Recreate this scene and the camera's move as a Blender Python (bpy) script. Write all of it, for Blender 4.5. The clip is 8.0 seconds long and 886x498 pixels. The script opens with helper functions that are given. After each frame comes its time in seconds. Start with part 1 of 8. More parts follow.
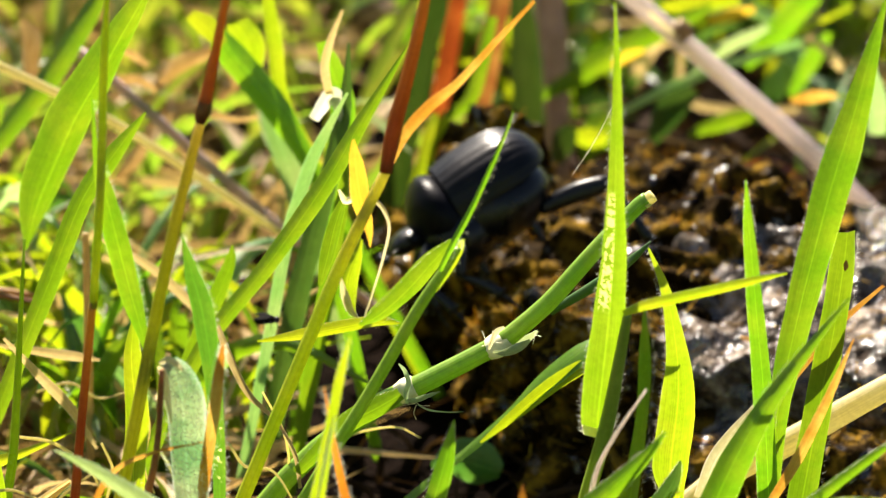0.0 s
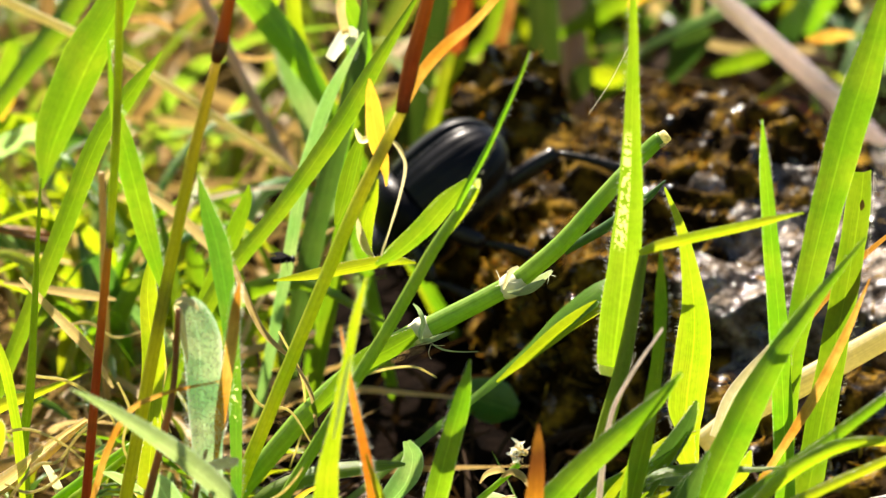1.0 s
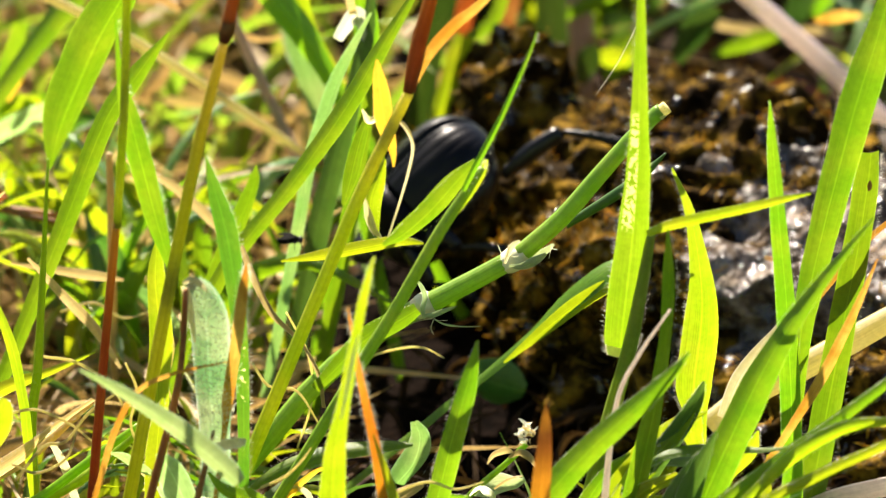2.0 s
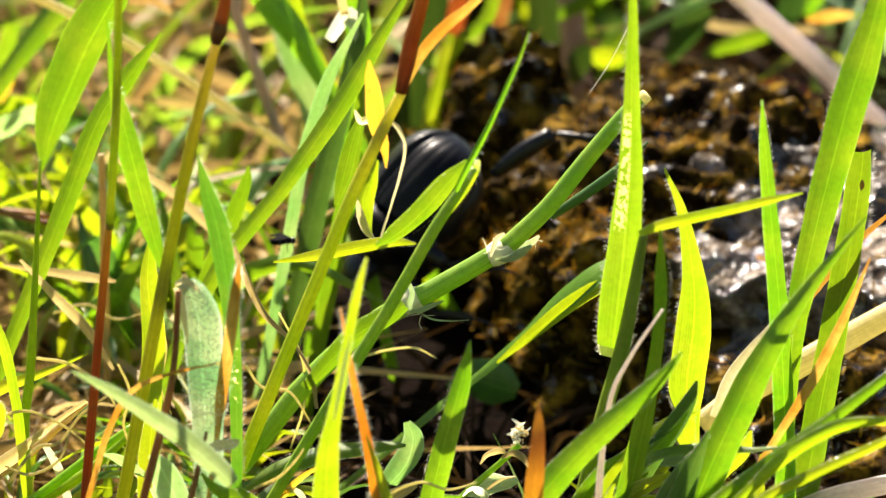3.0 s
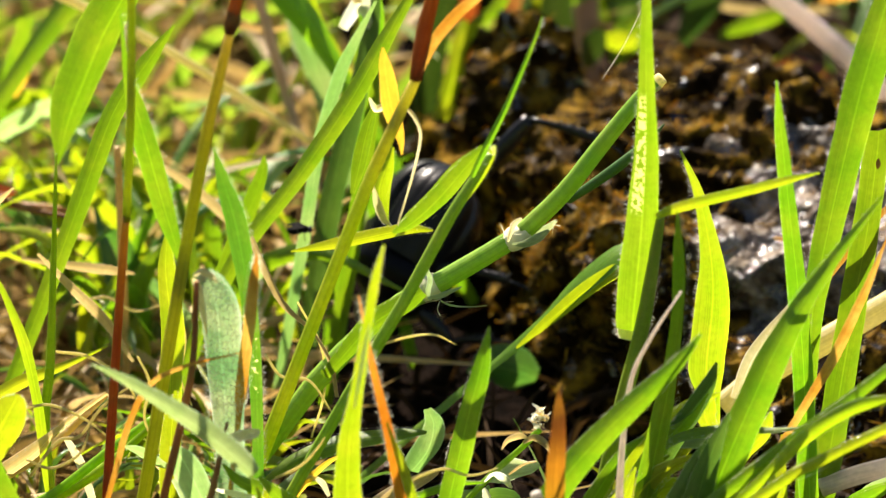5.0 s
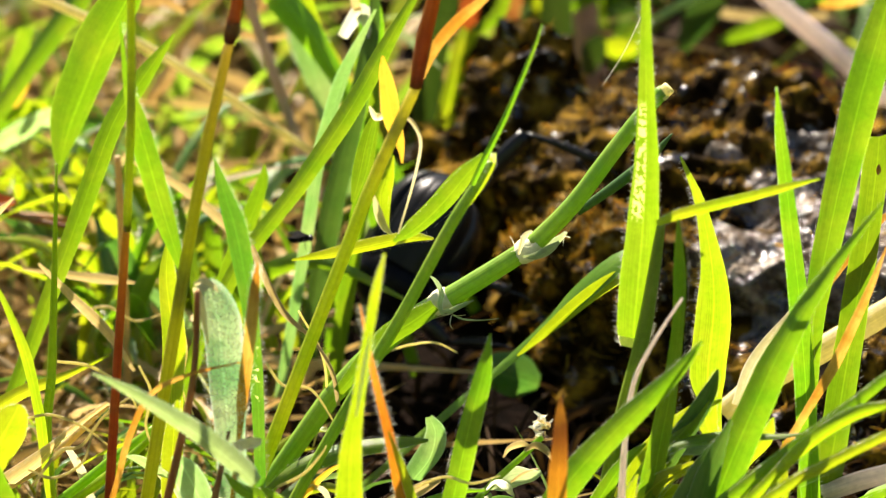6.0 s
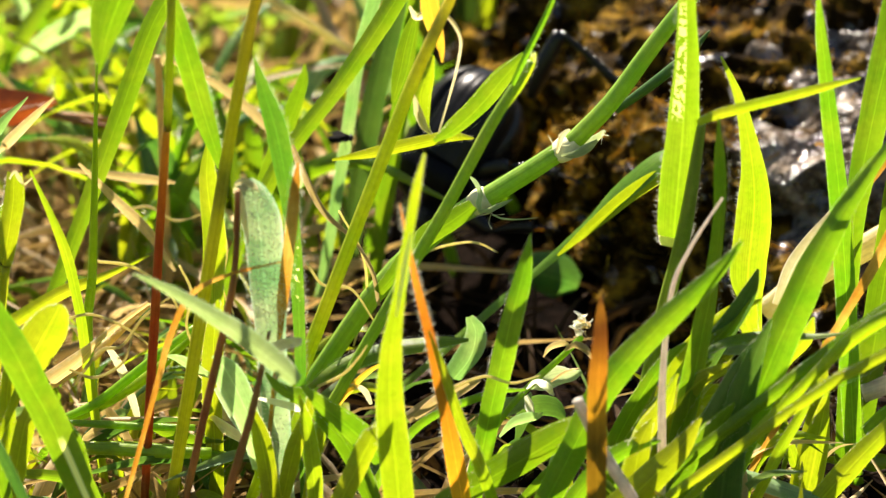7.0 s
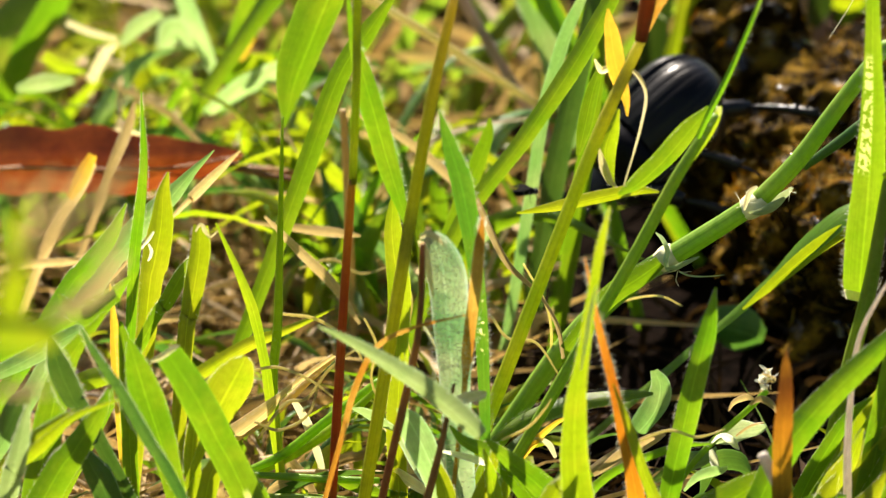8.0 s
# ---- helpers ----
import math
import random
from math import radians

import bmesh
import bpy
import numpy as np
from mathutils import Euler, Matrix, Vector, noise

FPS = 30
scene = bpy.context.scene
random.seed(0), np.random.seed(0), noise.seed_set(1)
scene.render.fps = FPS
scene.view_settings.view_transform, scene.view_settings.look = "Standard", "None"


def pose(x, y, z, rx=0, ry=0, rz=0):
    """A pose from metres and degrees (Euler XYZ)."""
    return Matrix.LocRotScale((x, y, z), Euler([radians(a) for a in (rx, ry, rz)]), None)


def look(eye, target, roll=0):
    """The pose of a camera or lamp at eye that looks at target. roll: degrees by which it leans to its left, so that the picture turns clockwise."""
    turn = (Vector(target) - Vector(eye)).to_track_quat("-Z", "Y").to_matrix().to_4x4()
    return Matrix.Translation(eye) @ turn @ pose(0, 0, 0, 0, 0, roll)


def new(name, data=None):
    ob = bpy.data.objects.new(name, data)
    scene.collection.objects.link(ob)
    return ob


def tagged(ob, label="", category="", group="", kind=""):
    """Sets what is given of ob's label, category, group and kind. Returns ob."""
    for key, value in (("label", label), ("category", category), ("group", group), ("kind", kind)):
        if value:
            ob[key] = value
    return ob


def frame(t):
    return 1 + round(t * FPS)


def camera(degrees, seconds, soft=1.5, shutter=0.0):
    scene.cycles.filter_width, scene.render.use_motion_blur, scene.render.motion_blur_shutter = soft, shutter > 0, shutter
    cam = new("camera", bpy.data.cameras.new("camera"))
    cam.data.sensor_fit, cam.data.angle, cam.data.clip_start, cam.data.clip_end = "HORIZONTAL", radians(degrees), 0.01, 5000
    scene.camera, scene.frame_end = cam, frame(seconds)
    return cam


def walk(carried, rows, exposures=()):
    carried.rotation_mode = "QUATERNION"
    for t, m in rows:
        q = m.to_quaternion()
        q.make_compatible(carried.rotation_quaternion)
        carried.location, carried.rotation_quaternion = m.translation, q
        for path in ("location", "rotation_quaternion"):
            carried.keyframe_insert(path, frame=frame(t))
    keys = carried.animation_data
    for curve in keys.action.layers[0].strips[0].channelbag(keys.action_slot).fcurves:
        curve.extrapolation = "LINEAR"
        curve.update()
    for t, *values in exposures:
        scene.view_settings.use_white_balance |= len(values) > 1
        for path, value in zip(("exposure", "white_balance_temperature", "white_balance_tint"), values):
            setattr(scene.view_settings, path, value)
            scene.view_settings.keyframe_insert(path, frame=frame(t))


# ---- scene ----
cam = camera(12.0, 8.0, soft=1.25)
cam.data.dof.use_dof = True
cam.data.dof.focus_distance = 0.49
cam.data.dof.aperture_fstop = 29.0
EYE = (0.0, -0.49198, 0.23984)


def aim(t, rx, ry, rz):
    return (t, pose(*EYE, rx, ry, rz))


walk(cam, [
    aim(0.0, 67.040, -0.234, -0.187),
    aim(0.1, 66.860, -0.162, -0.080),
    aim(0.2, 66.645, -0.141, -0.089),
    aim(0.3, 66.476, -0.148, -0.162),
    aim(0.4, 66.423, -0.176, -0.283),
    aim(0.5, 66.408, -0.164, -0.314),
    aim(0.6, 66.369, -0.155, -0.226),
    aim(0.7, 66.231, -0.161, -0.172),
    aim(0.8, 66.100, -0.146, -0.070),
    aim(0.9, 66.100, -0.149, -0.009),
    aim(1.0, 66.216, -0.165, 0.022),
    aim(1.1, 66.215, -0.149, 0.108),
    aim(1.2, 66.260, -0.145, 0.165),
    aim(2.3, 65.809, -0.116, 0.045),
    aim(2.4, 65.785, -0.121, -0.097),
    aim(2.5, 65.991, -0.152, -0.300),
    aim(2.6, 66.031, -0.160, -0.319),
    aim(2.7, 66.069, -0.118, -0.225),
    aim(2.8, 66.069, -0.071, -0.119),
    aim(2.9, 65.985, -0.039, -0.049),
    aim(3.0, 65.958, -0.034, -0.037),
    aim(3.1, 65.939, -0.051, -0.082),
    aim(3.2, 65.939, -0.068, -0.129),
    aim(3.3, 65.969, -0.059, -0.117),
    aim(3.4, 65.969, -0.025, -0.048),
    aim(3.5, 66.000, -0.000, 0.000),
    aim(3.6, 66.031, 0.028, 0.029),
    aim(3.7, 66.131, 0.053, 0.051),
    aim(3.8, 66.169, 0.084, 0.088),
    aim(3.9, 66.231, 0.120, 0.134),
    aim(4.0, 66.264, 0.154, 0.177),
    aim(4.1, 66.301, 0.233, 0.170),
    aim(4.2, 66.333, 0.326, 0.194),
    aim(4.3, 66.410, 0.394, 0.162),
    aim(4.4, 66.426, 0.449, 0.102),
    aim(4.5, 66.417, 0.514, 0.061),
    aim(4.6, 66.236, 0.665, -0.042),
    aim(4.7, 65.755, 0.850, -0.073),
    aim(5.8, 65.850, 1.148, -0.375),
    aim(5.9, 65.815, 1.209, -0.350),
    aim(6.0, 65.878, 1.259, -0.346),
    aim(6.1, 65.815, 1.255, -0.414),
    aim(6.2, 65.543, 1.210, -0.571),
    aim(6.3, 65.273, 1.218, -0.609),
    aim(6.4, 65.089, 1.252, -0.591),
    aim(6.5, 64.962, 1.290, -0.565),
    aim(6.6, 64.891, 1.290, -0.524),
    aim(6.7, 64.831, 1.306, -0.451),
    aim(6.8, 64.660, 1.390, -0.227),
    aim(6.9, 64.596, 1.480, 0.006),
    aim(7.0, 64.527, 1.521, 0.135),
    aim(7.1, 64.585, 1.544, 0.206),
    aim(7.2, 64.621, 1.563, 0.269),
    aim(7.3, 64.689, 1.592, 0.353),
    aim(7.4, 64.848, 1.682, 0.573),
    aim(7.5, 65.022, 1.803, 0.864),
    aim(7.6, 65.173, 1.921, 1.148),
    aim(7.7, 65.272, 2.014, 1.376),
    aim(7.8, 65.303, 2.111, 1.610),
    aim(7.9, 65.318, 2.285, 2.015),
    aim(8.0, 65.333, 2.478, 2.461),
], [(0.0, 1.67, 6950, 10), (3.5, 1.79, 6950, 10), (4.7, 1.60, 6950, 10), (6.4, 1.76, 6950, 10), (7.5, 1.52, 6950, 10), (8.0, 1.40, 6950, 10)])

# world and sun
SUN_FROM = Vector((-0.20, 0.65, 0.73)).normalized()
sky_world = bpy.data.worlds.new("sky")
scene.world = sky_world
sky_world.use_nodes = True
wt = sky_world.node_tree
sky = wt.nodes.new("ShaderNodeTexSky")
sky.sky_type = "NISHITA"
sky.sun_disc = False
sky.sun_elevation = math.asin(SUN_FROM.z)
sky.sun_rotation = math.atan2(SUN_FROM.x, SUN_FROM.y)
wt.links.new(sky.outputs[0], wt.nodes["Background"].inputs[0])
wt.nodes["Background"].inputs[1].default_value = 0.038
sun = new("sun", bpy.data.lights.new("sun", "SUN"))
sun.data.energy = 5.0
sun.data.angle = radians(0.6)
sun.data.color = (1.0, 0.92, 0.83)
sun.matrix_world = look(SUN_FROM, (0, 0, 0))


# materials
def node_mat(name):
    m = bpy.data.materials.new(name)
    m.use_nodes = True
    nt = m.node_tree
    return m, nt, nt.nodes["Principled BSDF"], nt.nodes["Material Output"]


def put(nt, kind, **values):
    n = nt.nodes.new(kind)
    for key, value in values.items():
        n.inputs[key.replace("_", " ")].default_value = value
    return n


def ramp(nt, source, stops):
    n = nt.nodes.new("ShaderNodeValToRGB")
    e = n.color_ramp.elements
    while len(e) < len(stops):
        e.new(0.5)
    for k, (p, c) in enumerate(stops):
        e[k].position, e[k].color = p, (*c, 1)
    nt.links.new(source, n.inputs[0])
    return n


def mixed(nt, a, b, fac, blend="MIX"):
    n = nt.nodes.new("ShaderNodeMix")
    n.data_type, n.blend_type = "RGBA", blend
    for slot, value in ((0, fac), (6, a), (7, b)):
        if isinstance(value, (int, float)):
            n.inputs[slot].default_value = value
        elif isinstance(value, tuple):
            n.inputs[slot].default_value = (*value, 1)
        else:
            nt.links.new(value, n.inputs[slot])
    return n.outputs[2]


def leaf_mat(name, base, spot, shine=0.3, through_light=0.5, glow=(1.75, 1.6, 0.8), veins=9.0, spotty=0.5, island=False, gloss=0.6, vary=(0.7, 1.3), streak=None, grade=None):
    """Thin plant tissue: lengthwise veins, blotches, gloss, and light that comes through."""
    m, nt, bsdf, out = node_mat(name)
    L = nt.links.new
    base_red = base[0] / base[1] * 0.25 if base[0] > base[1] else 0.1
    uv = nt.nodes.new("ShaderNodeUVMap")
    uv.uv_map = "UVMap"
    sep = nt.nodes.new("ShaderNodeSeparateXYZ")
    L(uv.outputs[0], sep.inputs[0])
    lanes = nt.nodes.new("ShaderNodeCombineXYZ")
    for k, much in ((0, veins * 5.5), (1, 0.5)):
        mul = nt.nodes.new("ShaderNodeMath")
        mul.operation = "MULTIPLY"
        L(sep.outputs[k], mul.inputs[0])
        mul.inputs[1].default_value = much
        L(mul.outputs[0], lanes.inputs[k])
    sine = put(nt, "ShaderNodeTexNoise", Scale=1.0, Detail=2.0)
    L(lanes.outputs[0], sine.inputs["Vector"])
    geo = nt.nodes.new("ShaderNodeNewGeometry")
    info = nt.nodes.new("ShaderNodeObjectInfo")
    coords = nt.nodes.new("ShaderNodeTexCoord")
    blot = put(nt, "ShaderNodeTexNoise", Scale=160.0, Detail=5.0, Roughness=0.6)
    L(coords.outputs["Object"], blot.inputs["Vector"])
    fine = put(nt, "ShaderNodeTexNoise", Scale=1500.0, Detail=3.0)
    L(coords.outputs["Object"], fine.inputs["Vector"])
    patches = ramp(nt, blot.outputs[0], [(0.42, (0, 0, 0)), (0.70, (1, 1, 1))])
    fac = nt.nodes.new("ShaderNodeMath")
    fac.operation = "MULTIPLY"
    L(patches.outputs[0], fac.inputs[0])
    fac.inputs[1].default_value = spotty
    if grade:
        # colour from root to tip, by millimetres along the blade
        along = nt.nodes.new("ShaderNodeMapRange")
        along.inputs[2].default_value = grade[-1][0] / 10
        L(sep.outputs[1], along.inputs[0])
        base = ramp(nt, along.outputs[0], [(mm / grade[-1][0], c) for mm, c in grade]).outputs[0]
    col = mixed(nt, base, spot, fac.outputs[0])
    vein = nt.nodes.new("ShaderNodeMapRange")
    vein.inputs[1].default_value, vein.inputs[2].default_value = 0.25, 0.75
    vein.inputs[3].default_value, vein.inputs[4].default_value = 0.82, 1.16
    L(sine.outputs[0], vein.inputs[0])
    col = mixed(nt, col, vein.outputs[0], 1.0, "MULTIPLY")
    off = nt.nodes.new("ShaderNodeMath")
    off.operation = "SUBTRACT"
    L(sep.outputs[0], off.inputs[0])
    off.inputs[1].default_value = 0.5
    dist = nt.nodes.new("ShaderNodeMath")
    dist.operation = "ABSOLUTE"
    L(off.outputs[0], dist.inputs[0])
    # paler midrib; a bright rim is painted into the colour along both edges
    rib_and_rim = ramp(nt, dist.outputs[0], [(0.0, (1.35, 1.35, 1.5)), (0.035, (0.92, 0.92, 0.9)), (0.40, (1.0, 1.0, 1.0)), (0.465, (1.1, 1.1, 1.3)), (0.49, (1.7, 1.6, 2.6))])
    col = mixed(nt, col, rib_and_rim.outputs[0], 1.0, "MULTIPLY")
    grain = nt.nodes.new("ShaderNodeMapRange")
    grain.inputs[3].default_value, grain.inputs[4].default_value = 0.78, 1.22
    L(fine.outputs[0], grain.inputs[0])
    col = mixed(nt, col, grain.outputs[0], 1.0, "MULTIPLY")
    hsv = nt.nodes.new("ShaderNodeHueSaturation")
    rnd = nt.nodes.new("ShaderNodeMapRange")
    rnd.inputs[3].default_value, rnd.inputs[4].default_value = vary
    L(geo.outputs["Random Per Island"] if island else info.outputs["Random"], rnd.inputs[0])
    L(rnd.outputs[0], hsv.inputs["Value"])
    hue = nt.nodes.new("ShaderNodeMapRange")
    hue.inputs[3].default_value, hue.inputs[4].default_value = (0.480, 0.511) if base_red < 0.24 else (0.498, 0.503)
    both_ways = nt.nodes.new("ShaderNodeMath")
    both_ways.operation = "SUBTRACT"
    L(geo.outputs["Random Per Island"] if island else info.outputs["Random"], both_ways.inputs[0])
    L(fac.outputs[0], both_ways.inputs[1])
    L(both_ways.outputs[0], hue.inputs[0])
    L(hue.outputs[0], hsv.inputs["Hue"])
    L(col, hsv.inputs["Color"])
    skin = hsv.outputs[0]
    if streak:
        # a pale grazed patch: between two places across and along the blade, broken up by specks
        u0, u1, v0, v1, level = streak
        edges = []
        for source, low, high, soft_edge in ((sep.outputs[0], u0, u1, 0.06), (sep.outputs[1], v0, v1, 0.12)):
            for start, end in ((low, low + soft_edge), (high, high - soft_edge)):
                e = nt.nodes.new("ShaderNodeMapRange")
                e.inputs[1].default_value, e.inputs[2].default_value = start, end
                L(source, e.inputs[0])
                edges.append(e.outputs[0])
        speck = put(nt, "ShaderNodeTexNoise", Scale=1900.0, Detail=2.0)
        L(coords.outputs["Object"], speck.inputs["Vector"])
        cut = nt.nodes.new("ShaderNodeMapRange")
        cut.inputs[1].default_value, cut.inputs[2].default_value = level, level + 0.04
        L(speck.outputs[0], cut.inputs[0])
        mask = cut.outputs[0]
        for e in edges:
            mul = nt.nodes.new("ShaderNodeMath")
            mul.operation = "MULTIPLY"
            L(mask, mul.inputs[0])
            L(e, mul.inputs[1])
            mask = mul.outputs[0]
        skin = mixed(nt, skin, (0.74, 0.78, 0.56), mask)
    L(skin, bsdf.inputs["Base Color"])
    sheen = nt.nodes.new("ShaderNodeMapRange")
    sheen.inputs[3].default_value, sheen.inputs[4].default_value = shine * 0.7, shine * 1.5
    L(blot.outputs[0], sheen.inputs[0])
    L(sheen.outputs[0], bsdf.inputs["Roughness"])
    bsdf.inputs["Specular IOR Level"].default_value = gloss
    bump = put(nt, "ShaderNodeBump", Strength=0.35, Distance=0.00015)
    L(sine.outputs[0], bump.inputs["Height"])
    bump_b = put(nt, "ShaderNodeBump", Strength=0.25, Distance=0.0002)
    L(fine.outputs[0], bump_b.inputs["Height"])
    L(bump.outputs[0], bump_b.inputs["Normal"])
    L(bump_b.outputs[0], bsdf.inputs["Normal"])
    trans = nt.nodes.new("ShaderNodeBsdfTranslucent")
    tcol = mixed(nt, skin, glow, 1.0, "MULTIPLY")
    L(tcol, trans.inputs["Color"])
    both = nt.nodes.new("ShaderNodeMixShader")
    both.inputs[0].default_value = through_light
    L(bsdf.outputs[0], both.inputs[1])
    L(trans.outputs[0], both.inputs[2])
    L(both.outputs[0], out.inputs["Surface"])
    return m


def solid_mat(name, a, b, rough=0.6, scale=300.0, bump=0.4, distance=0.0003, detail=6.0, spec=0.4, stretch=(1, 1, 1)):
    m, nt, bsdf, out = node_mat(name)
    L = nt.links.new
    coords = nt.nodes.new("ShaderNodeTexCoord")
    mapping = nt.nodes.new("ShaderNodeMapping")
    mapping.inputs["Scale"].default_value = stretch
    L(coords.outputs["Object"], mapping.inputs[0])
    n = put(nt, "ShaderNodeTexNoise", Scale=scale, Detail=detail, Roughness=0.65)
    L(mapping.outputs[0], n.inputs["Vector"])
    big = put(nt, "ShaderNodeTexNoise", Scale=scale * 0.12, Detail=3.0)
    L(mapping.outputs[0], big.inputs["Vector"])
    r = ramp(nt, n.outputs[0], [(0.32, a), (0.68, b)])
    shade = nt.nodes.new("ShaderNodeMapRange")
    shade.inputs[3].default_value, shade.inputs[4].default_value = 0.6, 1.4
    L(big.outputs[0], shade.inputs[0])
    col = mixed(nt, r.outputs[0], shade.outputs[0], 1.0, "MULTIPLY")
    L(col, bsdf.inputs["Base Color"])
    bsdf.inputs["Roughness"].default_value = rough
    bsdf.inputs["Specular IOR Level"].default_value = spec
    bp = put(nt, "ShaderNodeBump", Strength=bump, Distance=distance)
    L(n.outputs[0], bp.inputs["Height"])
    L(bp.outputs[0], bsdf.inputs["Normal"])
    return m


